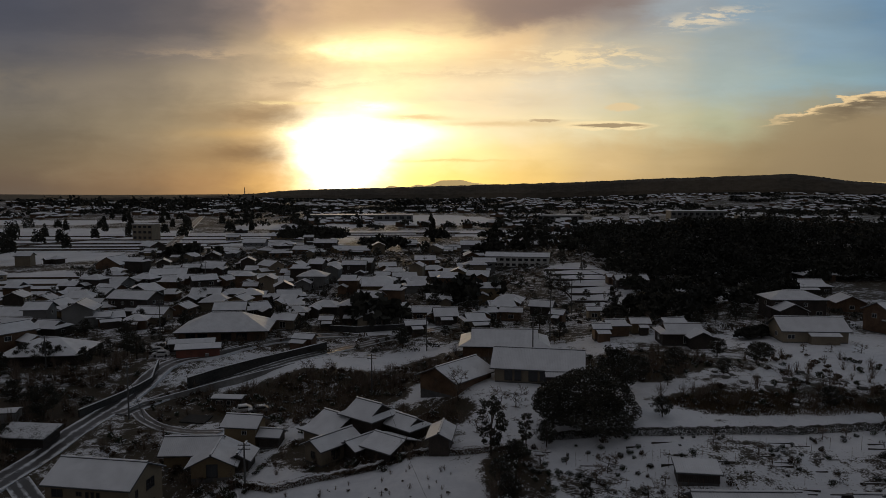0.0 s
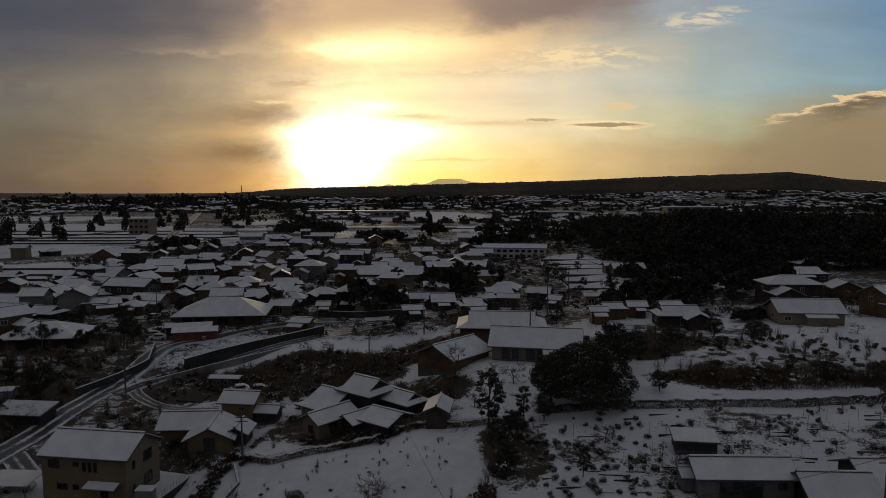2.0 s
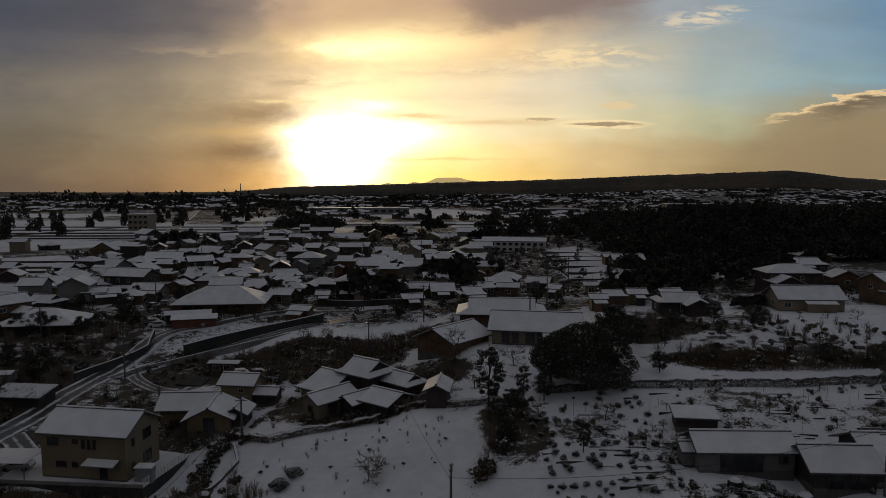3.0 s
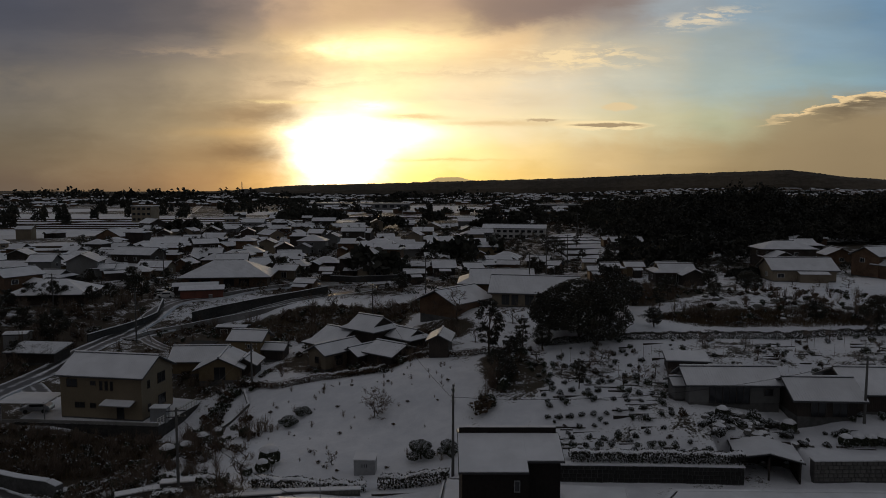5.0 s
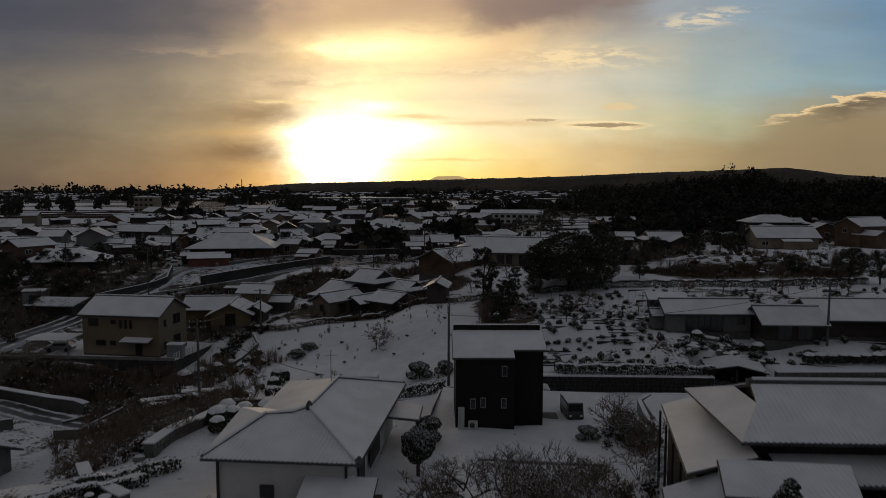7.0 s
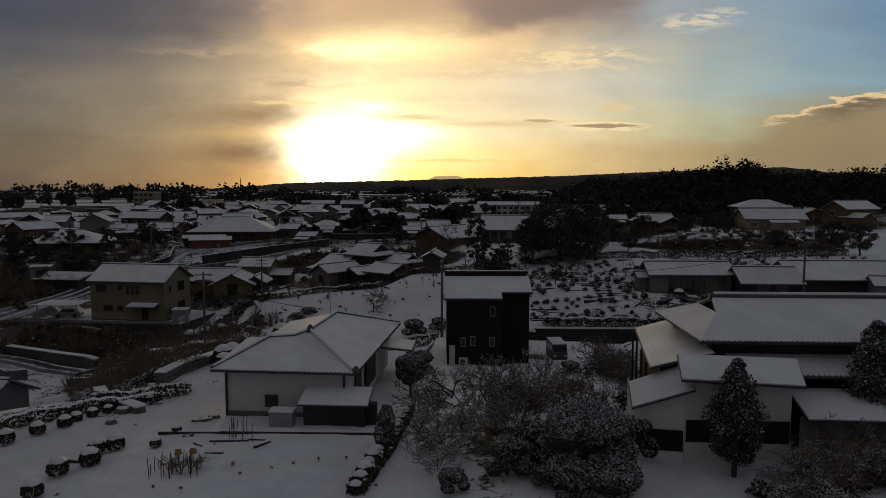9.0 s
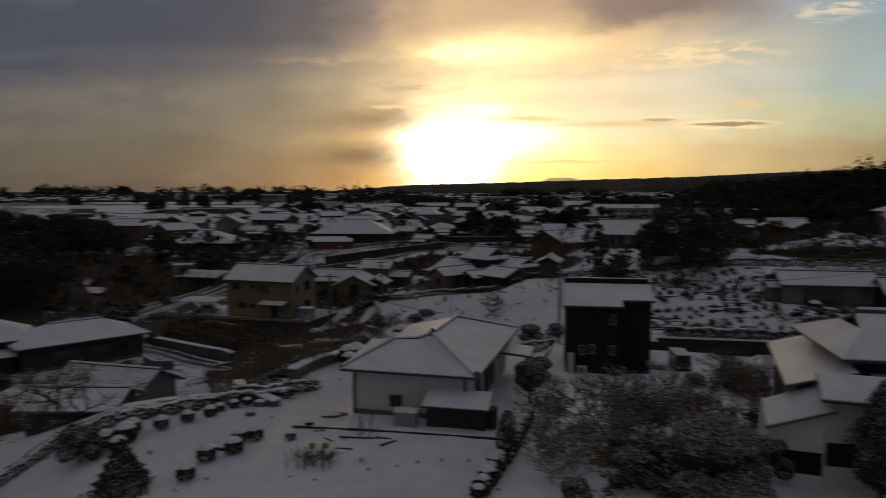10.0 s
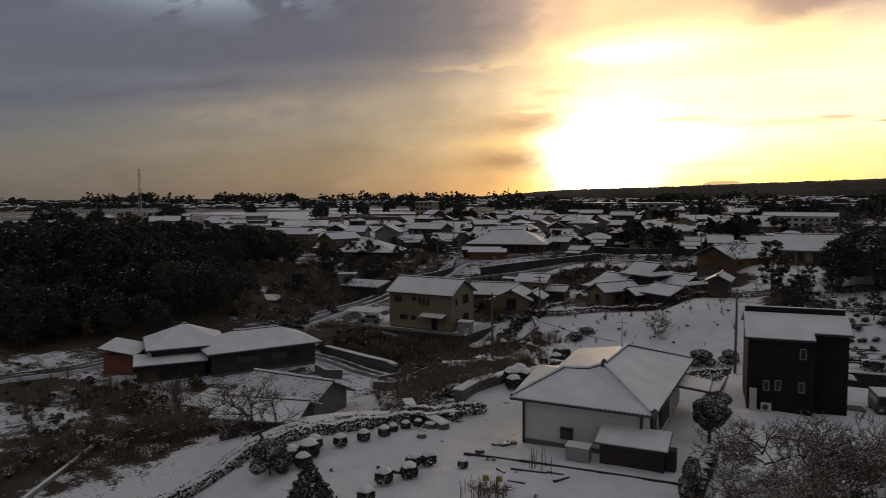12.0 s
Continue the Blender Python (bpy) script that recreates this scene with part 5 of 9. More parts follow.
house("house", pose(43.6, 74.1, 3.0, 0, 0, -3), "dark-fronted house with a snowy tile roof", 6.6, 5.4, 2.5, "gable", 1.4, 0.8, "boards_dark", frame="frame_dark", eave_row=True, base=2, wins=(("f", -1, 1.2, 1.6, 1.9), ("f", 1.4, 1.2, 1.6, 1.9)))
house("house", pose(56.5, 76.0, 3.2, 0, 0, -3), "long dark house with a wide snowy roof", 18.0, 7.6, 2.6, "gable", 1.7, 0.8, "boards_dark", base=2)
house("outbuilding", pose(58.5, 70.4, 3.0, 0, 0, -12), "small plastered shed with a snowy roof", 5.0, 3.4, 2.3, "gable", 0.8, 0.4, "plaster_grey", category="outbuilding", base=2)
house("shed", pose(33.4, 88.4, 4.2, 0, 0, -8), "low dark garden shed with a snowy roof", 5.2, 2.8, 1.5, "shed", 0.5, 0.3, "boards_dark", category="shed", base=1.5, ridge=False)

C = thing("carport", pose(33.6, 65.2, -0.45, 0, 0, -14), "dark open garage with a snowy gable roof", "carport")
q = Shape()
q.slab([(-3.3, -2.6, 2.05), (0, -2.6, 2.75), (0, 2.8, 2.75), (-3.3, 2.8, 2.05)], 0.1)
q.slab([(0, -2.6, 2.75), (3.3, -2.6, 2.05), (3.3, 2.8, 2.05), (0, 2.8, 2.75)], 0.1)
ro = part("roof", q, "metal_dark", C)
q = Shape()
q.slab([(-3.22, -2.5, 2.15), (0, -2.5, 2.84), (0, 2.7, 2.84), (-3.22, 2.7, 2.15)], 0.06)
q.slab([(0.003, -2.5, 2.84), (3.22, -2.5, 2.15), (3.22, 2.7, 2.15), (0.003, 2.7, 2.84)], 0.06)
part("roof_snow", q, "snow", ro)
q = Shape()
q.box(-3.0, -2.85, -2.2, 2.5, -0.3, 2.1)
q.box(2.85, 3.0, -2.2, 2.5, -0.3, 2.1)
q.box(-3.0, 3.0, 2.4, 2.55, -0.3, 2.4)
part("wall", q, "boards_dark", C)
for x in (-2.9, 0.0, 2.9):
    q = Shape()
    q.box(x - 0.08, x + 0.08, -2.3, -2.14, -0.3, 2.3)
    part("post", q, "boards_dark", C)

# small grey locker in the field
L = thing("storage_locker", pose(-8.4, 68.4, -2.2, 0, 0, -3), "blue-grey metal storage locker with snow on top", "storage locker")
q = Shape()
q.box(-1.15, 1.15, -0.8, 0.8, -0.1, 1.95)
part("body", q, "metal_grey", L)
q = Shape()
q.slab([(-1.22, -0.88, 2.0), (1.22, -0.88, 2.0), (1.22, 0.88, 2.12), (-1.22, 0.88, 2.12)], 0.10)
part("lid", q, "snow", L)
for x in (-0.25, 0.0, 0.25):
    q = Shape()
    q.box(x - 0.04, x + 0.04, -0.825, -0.803, 1.1, 1.45)
    part("vent", q, "metal_dark", L)

# valley house with a long roof, and the shed before it
house("house", pose(-62.0, 64.4, -4.5, 0, 0, 53), "dark timber house with a long snowy hipped roof", 14.4, 8.0, 3.3, "hip", 1.6, 0.8, "boards_dark", eave_row=True, base=2,
      frame="frame_dark", wins=(("f", -2.5, 1.7, 3.0, 1.0), ("f", 3.0, 1.7, 4.4, 1.0)))
house("house", pose(-70.6, 59.6, -4.5, 0, 0, 46), "pyramid-roofed wing of the valley house", 9.0, 8.4, 3.9, "hip", 2.0, 0.8, "boards_dark", base=2)
house("outbuilding", pose(-68.6, 54.6, -4.7, 0, 0, 44), "glazed veranda with a snowy lean-to roof", 8.4, 3.0, 2.3, "shed", 0.5, 0.4, "boards_dark", category="outbuilding", frame="frame_dark", base=2, ridge=False, wins=(("f", 0, 1.2, 3.0, 1.6),))
house("outbuilding", pose(-77.0, 55.2, -4.6, 0, 0, 118), "red-brown outbuilding with a single-pitch snowy roof", 6.4, 3.8, 2.9, "shed", 0.8, 0.5, "rust_red", category="outbuilding", base=2, ridge=False, wins=(("b", 0.5, 1.6, 0.9, 0.9),))
house("shed", pose(-44.4, 46.8, -4.6, 0, 0, -6), "grey shed with thin snow on its tile roof", 9.6, 6.6, 2.5, "gable", 1.6, 0.7, "plaster_grey", snow="thin_snow", category="shed", base=2)
house("shed", pose(-50.2, 42.0, -4.9, 0, 0, -4), "low open shed with a snowy roof", 6.4, 3.4, 2.2, "shed", 0.5, 0.4, "boards_dark", snow="thin_snow", category="shed", base=2, ridge=False)
house("shed", pose(-38.3, 33.5, -2.0, 0, 0, 8), "dark shed at the edge of the plot", 7.0, 4.5, 2.4, "gable", 0.9, 0.6, "boards_dark", category="shed", base=3)

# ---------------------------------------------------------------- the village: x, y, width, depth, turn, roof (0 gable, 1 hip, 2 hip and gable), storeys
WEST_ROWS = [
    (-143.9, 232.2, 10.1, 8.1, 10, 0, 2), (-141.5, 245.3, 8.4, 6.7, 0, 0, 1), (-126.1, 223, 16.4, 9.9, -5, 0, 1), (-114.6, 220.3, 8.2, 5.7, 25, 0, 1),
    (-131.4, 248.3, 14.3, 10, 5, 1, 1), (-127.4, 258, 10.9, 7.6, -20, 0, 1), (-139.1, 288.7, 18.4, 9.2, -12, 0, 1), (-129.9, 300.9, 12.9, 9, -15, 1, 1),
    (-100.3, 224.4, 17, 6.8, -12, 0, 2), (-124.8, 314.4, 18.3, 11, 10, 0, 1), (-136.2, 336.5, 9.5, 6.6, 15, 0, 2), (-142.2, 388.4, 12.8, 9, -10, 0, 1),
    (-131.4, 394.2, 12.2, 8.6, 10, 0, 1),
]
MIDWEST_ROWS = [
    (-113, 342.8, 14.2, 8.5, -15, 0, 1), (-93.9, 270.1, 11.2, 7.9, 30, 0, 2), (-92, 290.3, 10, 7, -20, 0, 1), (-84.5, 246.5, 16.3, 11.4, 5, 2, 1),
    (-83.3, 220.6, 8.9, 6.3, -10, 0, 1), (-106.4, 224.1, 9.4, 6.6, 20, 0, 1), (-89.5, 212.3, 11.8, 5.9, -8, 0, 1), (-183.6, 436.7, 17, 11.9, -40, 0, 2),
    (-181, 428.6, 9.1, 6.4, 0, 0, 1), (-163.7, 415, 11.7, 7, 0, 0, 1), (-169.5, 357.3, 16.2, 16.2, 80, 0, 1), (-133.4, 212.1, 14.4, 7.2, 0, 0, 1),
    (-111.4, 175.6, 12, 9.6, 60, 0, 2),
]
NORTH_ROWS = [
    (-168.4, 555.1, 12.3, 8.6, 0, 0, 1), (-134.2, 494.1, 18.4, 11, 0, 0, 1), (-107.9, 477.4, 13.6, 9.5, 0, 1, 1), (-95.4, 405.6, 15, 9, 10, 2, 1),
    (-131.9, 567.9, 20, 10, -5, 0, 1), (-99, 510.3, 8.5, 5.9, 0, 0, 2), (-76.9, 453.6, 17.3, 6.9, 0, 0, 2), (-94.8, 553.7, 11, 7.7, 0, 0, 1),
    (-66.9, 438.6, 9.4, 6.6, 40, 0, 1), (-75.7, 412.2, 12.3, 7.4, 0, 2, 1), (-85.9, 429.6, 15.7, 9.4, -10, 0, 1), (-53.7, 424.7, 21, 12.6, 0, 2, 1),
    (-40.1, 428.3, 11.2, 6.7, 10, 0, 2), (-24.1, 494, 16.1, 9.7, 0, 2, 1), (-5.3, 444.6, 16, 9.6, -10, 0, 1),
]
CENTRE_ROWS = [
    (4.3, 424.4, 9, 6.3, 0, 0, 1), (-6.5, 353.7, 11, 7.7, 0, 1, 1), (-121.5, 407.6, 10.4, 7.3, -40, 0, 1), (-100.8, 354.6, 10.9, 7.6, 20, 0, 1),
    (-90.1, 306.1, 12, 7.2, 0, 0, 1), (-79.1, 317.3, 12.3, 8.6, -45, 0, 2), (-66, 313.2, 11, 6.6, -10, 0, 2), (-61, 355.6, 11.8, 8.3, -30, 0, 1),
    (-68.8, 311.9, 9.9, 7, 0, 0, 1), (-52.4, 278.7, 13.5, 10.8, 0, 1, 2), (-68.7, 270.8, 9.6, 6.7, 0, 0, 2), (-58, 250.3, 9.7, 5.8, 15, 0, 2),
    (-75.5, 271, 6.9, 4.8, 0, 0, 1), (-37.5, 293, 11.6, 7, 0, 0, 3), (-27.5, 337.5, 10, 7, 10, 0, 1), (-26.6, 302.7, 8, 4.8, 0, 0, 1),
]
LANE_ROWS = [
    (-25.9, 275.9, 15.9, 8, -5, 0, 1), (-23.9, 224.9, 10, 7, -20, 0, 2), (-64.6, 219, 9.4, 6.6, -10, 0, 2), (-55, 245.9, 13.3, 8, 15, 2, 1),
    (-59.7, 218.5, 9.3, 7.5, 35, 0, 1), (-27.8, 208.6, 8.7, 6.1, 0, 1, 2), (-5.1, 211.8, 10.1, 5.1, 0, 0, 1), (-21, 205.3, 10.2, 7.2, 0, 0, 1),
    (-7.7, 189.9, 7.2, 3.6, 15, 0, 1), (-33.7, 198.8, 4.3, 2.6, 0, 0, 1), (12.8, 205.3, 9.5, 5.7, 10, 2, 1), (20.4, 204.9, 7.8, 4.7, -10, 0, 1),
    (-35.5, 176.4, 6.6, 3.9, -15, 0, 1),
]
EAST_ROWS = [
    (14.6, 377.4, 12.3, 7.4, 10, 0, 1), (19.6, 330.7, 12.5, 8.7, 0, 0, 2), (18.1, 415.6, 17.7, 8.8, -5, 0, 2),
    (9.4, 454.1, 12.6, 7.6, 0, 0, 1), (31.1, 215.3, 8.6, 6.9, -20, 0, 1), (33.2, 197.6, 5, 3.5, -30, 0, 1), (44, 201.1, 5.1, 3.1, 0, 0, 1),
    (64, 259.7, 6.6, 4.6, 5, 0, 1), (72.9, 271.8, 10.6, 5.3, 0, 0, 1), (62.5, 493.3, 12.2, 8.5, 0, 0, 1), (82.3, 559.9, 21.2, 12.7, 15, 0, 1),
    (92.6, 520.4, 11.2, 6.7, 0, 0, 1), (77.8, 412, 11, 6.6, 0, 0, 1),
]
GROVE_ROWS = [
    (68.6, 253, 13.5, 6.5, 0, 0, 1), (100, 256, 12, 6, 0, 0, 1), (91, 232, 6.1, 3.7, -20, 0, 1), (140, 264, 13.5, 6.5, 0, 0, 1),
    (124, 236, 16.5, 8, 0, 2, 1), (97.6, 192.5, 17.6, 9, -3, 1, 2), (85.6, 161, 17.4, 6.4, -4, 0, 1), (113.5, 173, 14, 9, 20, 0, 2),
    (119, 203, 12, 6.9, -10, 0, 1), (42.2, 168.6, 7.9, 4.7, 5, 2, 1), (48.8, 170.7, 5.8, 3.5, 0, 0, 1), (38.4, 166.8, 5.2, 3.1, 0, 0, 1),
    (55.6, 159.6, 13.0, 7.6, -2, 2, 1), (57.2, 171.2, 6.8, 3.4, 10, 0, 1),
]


WALLS = ("plaster_cream", "plaster_grey", "boards_brown", "boards_dark", "plaster_ochre", "boards_brown", "boards_dark", "boards_dark", "boards_brown", "plaster_cream")
WORDS = {"plaster_cream": "cream", "plaster_white": "white", "plaster_grey": "grey", "boards_brown": "brown timber", "boards_dark": "dark timber", "plaster_ochre": "ochre"}
ROOFS = ("gable", "hip", "irimoya")
dice = random.Random(4)


def village_house(x, y, w, d, turn, roof, storeys, far=False):
    """A house of the village: windows on the fronts that show, at times a lower lean-to before it."""
    wall = dice.choice(WALLS)
    kind = ROOFS[roof]
    h = 2.75 * storeys + 0.15
    w, d = max(w * 0.90 - 1.2, 3.2), max(d * 0.84, 0.50 * w, 3.2)
    if roof == 0 and 6 < w < 15 and abs(turn) < 30 and dice.random() < 0.32:
        w, d, turn = max(d, w * 0.8), w * 0.8, turn + dice.choice((-90, 90))
    rise = d / 2 * dice.uniform(0.40, 0.52)
    wins = []
    if not far:
        n = max(1, int(w / 3.4))
        for s in range(storeys):
            for i in range(n):
                if dice.random() < 0.8:
                    wins.append(("f", -w / 2 + w * (i + 0.5) / n, 1.45 + 2.75 * s, dice.choice((0.9, 1.5, 1.7)), dice.choice((0.9, 1.1, 1.7 if s == 0 else 1.1))))
        if d > 4.5:
            wins.append(("l" if x > 0 else "r", dice.uniform(-0.8, 0.8), 1.5 + 2.75 * (storeys - 1), 1.2, 1.0))
    tall = ("", "single-storey", "two-storey", "three-storey")[storeys]
    label = "%s %s house with a snowy %s roof" % (tall, WORDS[wall], ("gable", "hipped", "hip-and-gable")[roof])
    ob = house("house", at_ground(x, y, turn), label, w, d, h, kind, rise, 0.6, wall, dice.choice(("tile", "tile", "brown_tile")), wins=wins, group="village houses", base=1.5, ridge=not far, plinth=not far)
    if w > 7 and y < 420 and dice.random() < 0.5:
        ww, wd, wh = w * dice.uniform(0.34, 0.5), d * dice.uniform(0.7, 0.95), h * (0.62 if storeys > 1 else 0.92)
        side = dice.choice((-1, 1)) * (w / 2 - ww / 2 - 0.2)
        wing = part("wing", gable_body(wd, ww, -1.2, wh, ww * 0.24, "gable"), wall, ob)
        wing.matrix_basis = pose(side, -d / 2 - wd * 0.22, 0, 0, 0, 90)
        r, s = Shape(True), Shape(True)
        for pl in roof_planes("gable", wd, ww, wh, ww * 0.24, 0.6):
            r.slab(pl, 0.14, 0.16)
            s.slab(shrink(pl, 0.06), 0.08, 0.25)
        part("wing_roof", r, "tile", wing)
        part("wing_snow", s, "roof_snow", wing)
    elif not far and dice.random() < 0.62:
        lw, ld, side = w * dice.uniform(0.4, 0.8), dice.uniform(1.4, 2.4), dice.uniform(-0.2, 0.2) * w
        q = Shape()
        q.box(side - lw / 2, side + lw / 2, -d / 2 - ld, -d / 2 - 0.004, -1.0, 2.1)
        wing = part("lean_to", q, dice.choice(("boards_dark", wall)), ob)
        q = Shape()
        q.slab([(side - lw / 2 - 0.3, -d / 2 - ld - 0.5, 2.12), (side + lw / 2 + 0.3, -d / 2 - ld - 0.5, 2.12), (side + lw / 2 + 0.3, -d / 2 - 0.01, 2.75), (side - lw / 2 - 0.3, -d / 2 - 0.01, 2.75)], 0.1)
        part("lean_to_roof", q, "roof_snow", wing)
    if not far and dice.random() < 0.4:
        q = Shape()
        q.tube([(w * 0.2, 0, h + rise), (w * 0.2, 0, h + rise + 2.0)], [0.03, 0.025], 4)
        q.tube([(w * 0.2 - 0.6, 0, h + rise + 1.7), (w * 0.2 + 0.6, 0, h + rise + 1.7)], [0.02, 0.02], 4)
        part("aerial", q, "metal_dark", ob)
    return ob


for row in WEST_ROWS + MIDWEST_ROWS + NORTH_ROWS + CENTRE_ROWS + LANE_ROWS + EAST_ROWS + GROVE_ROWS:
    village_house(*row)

# more houses between them, wherever there is room
taken = [(r[0], r[1]) for r in WEST_ROWS + MIDWEST_ROWS + NORTH_ROWS + CENTRE_ROWS + LANE_ROWS + EAST_ROWS + GROVE_ROWS] + [(-58.7, 186.5), (-58, 175), (-70, 170), (-12, 196), (-24, 191), (-40, 181), (-2, 190)]
fill = random.Random(77)
made = 0
for _ in range(1500):
    x, y = fill.uniform(-175, 22), fill.uniform(190, 345)
    if made >= 84 or min(math.hypot((x - a) * 0.85, y - b) for a, b in taken) < 9.0 or any(((x - q[0]) / q[2]) ** 2 + ((y - q[1]) / q[3]) ** 2 < 1.3 for q in FIELDS):
        continue
    taken.append((x, y))
    made += 1
    village_house(x, y, fill.uniform(8, 13), fill.uniform(6, 8), fill.uniform(-14, 14), fill.choice((0, 0, 1, 2)), fill.choice((1, 1, 2)), far=y > 215)

# the two broad hipped houses by the road, and the car sheds between them
house("house", pose(-58.7, 186.5, 2.2, 0, 0, 6), "large low house with a broad snowy hipped roof", 22.0, 14.0, 3.3, "hip", 3.3, 1.2, "boards_brown", frame="frame_dark",
      wins=(("f", -8, 1.4, 2.4, 1.8), ("f", -5, 1.4, 2.4, 1.8), ("f", 1, 1.4, 2.6, 1.8), ("f", 5, 1.4, 2.6, 1.8), ("r", 0, 1.4, 2.6, 1.8)), base=2)
house("house", pose(-95.5, 166.0, 0.6, 0, 0, 8), "low house with a broad snowy hipped roof", 17.0, 12.5, 3.0, "hip", 2.6, 1.0, "boards_dark", base=2)
house("car_shed", pose(-59.9, 167.6, 1.4, 0, 0, 14), "long red-sided car shed with a snowy roof", 10.0, 4.2, 2.3, "gable", 0.7, 0.4, "rust_red", category="shed", base=2, ridge=False)
house("car_shed", pose(-63.2, 172.4, 1.6, 0, 0, 14), "low car shed with a snowy roof", 10.5, 3.4, 2.3, "gable", 0.6, 0.4, "boards_dark", category="shed", base=2, ridge=False)
house("storage_shed", pose(-81.0, 126.0, -1.9, 0, 0, 10), "grey metal storage shed", 4.0, 3.0, 3.0, "gable", 0.3, 0.15, "metal_grey", category="shed", base=1, ridge=False)
house("shed", pose(-72.5, 118.0, -2.2, 0, 0, -6), "low shed with a patchy snowy roof", 9.0, 4.5, 2.0, "shed", 0.7, 0.4, "boards_dark", snow="thin_snow", category="shed", base=1, ridge=False)
house("shed", pose(-90, 101, -2.6, 0, 0, 12), "low shed among trees with snowy roof", 6.5, 4.5, 2.2, "gable", 1.1, 0.6, "boards_dark", category="shed", base=1.5)
house("shed", pose(-84, 96, -2.7, 0, 0, 12), "open wood shed with a snowy roof", 7, 3.2, 2.0, "shed", 0.4, 0.4, "boards_dark", category="shed", base=1.5, ridge=False)
house("shed", pose(-43.6, 138.4, -1.9, 0, 0, -4), "long low coop with dark windows", 6.0, 2.4, 1.9, "gable", 0.25, 0.25, "boards_dark", category="shed", base=1, ridge=False, wins=(("f", -1.5, 1.1, 1.4, 0.8), ("f", 0.8, 1.1, 1.4, 0.8)))
for row in ((-108, 205, 13, 9, 12, 0, 2), (-122, 196, 12, 8, -8, 0, 1), (-100, 206, 9, 7, 30, 0, 1), (-118, 182, 9, 7, -5, 0, 1), (-136, 190, 14, 9, 4, 2, 2), (-150, 205, 13, 9, -10, 0, 2),
            (-162, 187, 17, 10, 40, 0, 1), (-147, 150, 11, 8, 35, 0, 1), (-214, 259, 20, 11, 38, 0, 1), (-232, 250, 16, 9, 42, 1, 1), (-285, 287, 18, 10, 40, 0, 2), (-249, 208, 17, 10, 45, 0, 1),
            (-305, 398, 18, 10, 36, 0, 2), (-330, 386, 20, 11, 36, 1, 1), (-352, 372, 17, 10, 40, 0, 1), (-300, 246, 16, 9, 48, 0, 1), (-389, 303, 18, 10, 50, 2, 1), (-272, 330, 16, 10, 40, 0, 1), (-205, 312, 15, 9, 30, 1, 1),
            (-165, 222, 16, 10, 5, 1, 1), (-180, 240, 14, 9, -5, 0, 1), (-158, 180, 12, 8, 20, 0, 1), (-176, 205, 15, 9, 0, 0, 1)):
    village_house(*row)


house("house", at_ground(37.0, 344.0, -10), "long pale two-storey building with a snowy roof", 31.0, 9.0, 5.4, "gable", 1.5, 0.5, "plaster_white", base=2, frame="frame_dark",
      wins=[("f", -13.5 + k * 3.0, 3.9, 1.7, 1.1) for k in range(10)] + [("f", -13.5 + k * 3.0, 1.4, 1.7, 1.1) for k in range(10)])


def open_land(a, r):
    """White fields of the plain, by bearing and distance."""
    return (-42 < a < 3 and 445 < r < 640) or (a < -17 and 520 < r < 1080) or (-6 < a < 4 and 760 < r < 1080) or (-14 < a < -6 and 700 < r < 800)


def far_houses():
    """The town beyond: single houses as far as they can be told apart, then one mass."""
    rng = random.Random(11)
    placed, mass_w, mass_r, mass_s = 0, Shape(), Shape(), Shape()
    for _ in range(7600):
        r = rng.uniform(430, 2350)
        a = rng.uniform(-62, 40)
        x, y = r * math.sin(radians(a)), r * math.cos(radians(a))
        field = open_land(a, r) or (-8 < a < 6 and 560 < r < 720)
        wood = 6 < a and r < 700 and noise.noise((x * 0.008, y * 0.008, 3)) > -0.15
        if field or wood or noise.noise((x * 0.006, y * 0.006, 9)) < (-0.12 if r < 900 else 0.06):
            continue
        w, d, turn = rng.uniform(7.5, 13), rng.uniform(6, 8.5), rng.uniform(-40, 40)
        kind = rng.choice((0, 0, 0, 1, 2))
        if r < 760 and placed < 110:
            village_house(x, y, w, d, turn, kind, rng.choice((1, 1, 2)), far=True)
            placed += 1
        elif r >= 700:
            z = float(land(x, y) + hills(np.float64(x), np.float64(y)))
            h = rng.choice((2.9, 2.9, 5.4))
            k = Matrix.Translation((x, y, z)) @ Matrix.Rotation(radians(turn), 4, "Z")
            for s, lift, th in ((mass_r, 0.0, 0.2), (mass_s, 0.25, 0.2)):
                for pl in roof_planes(ROOFS[kind], w, d, h, d * 0.22, 0.6):
                    s.slab([k @ Vector(p) for p in pl], th, lift)
            c = [k @ Vector(p) for p in ((-w / 2, -d / 2, -1), (w / 2, -d / 2, -1), (w / 2, d / 2, -1), (-w / 2, d / 2, -1))]
            for i in range(4):
                p, q = c[i], c[(i + 1) % 4]
                mass_w.face([p, q, q + Vector((0, 0, h + 1)), p + Vector((0, 0, h + 1))])
    town = thing("distant_town", pose(0, 0, 0), "distant snowy roofs of a spread-out town", "town", kind="stuff")
    tagged(part("walls", mass_w, "boards_brown", town), kind="stuff")
    tagged(part("roofs", mass_r, "tile", town), kind="stuff")
    tagged(part("roof_snow", mass_s, "snow", town), kind="stuff")


far_houses()

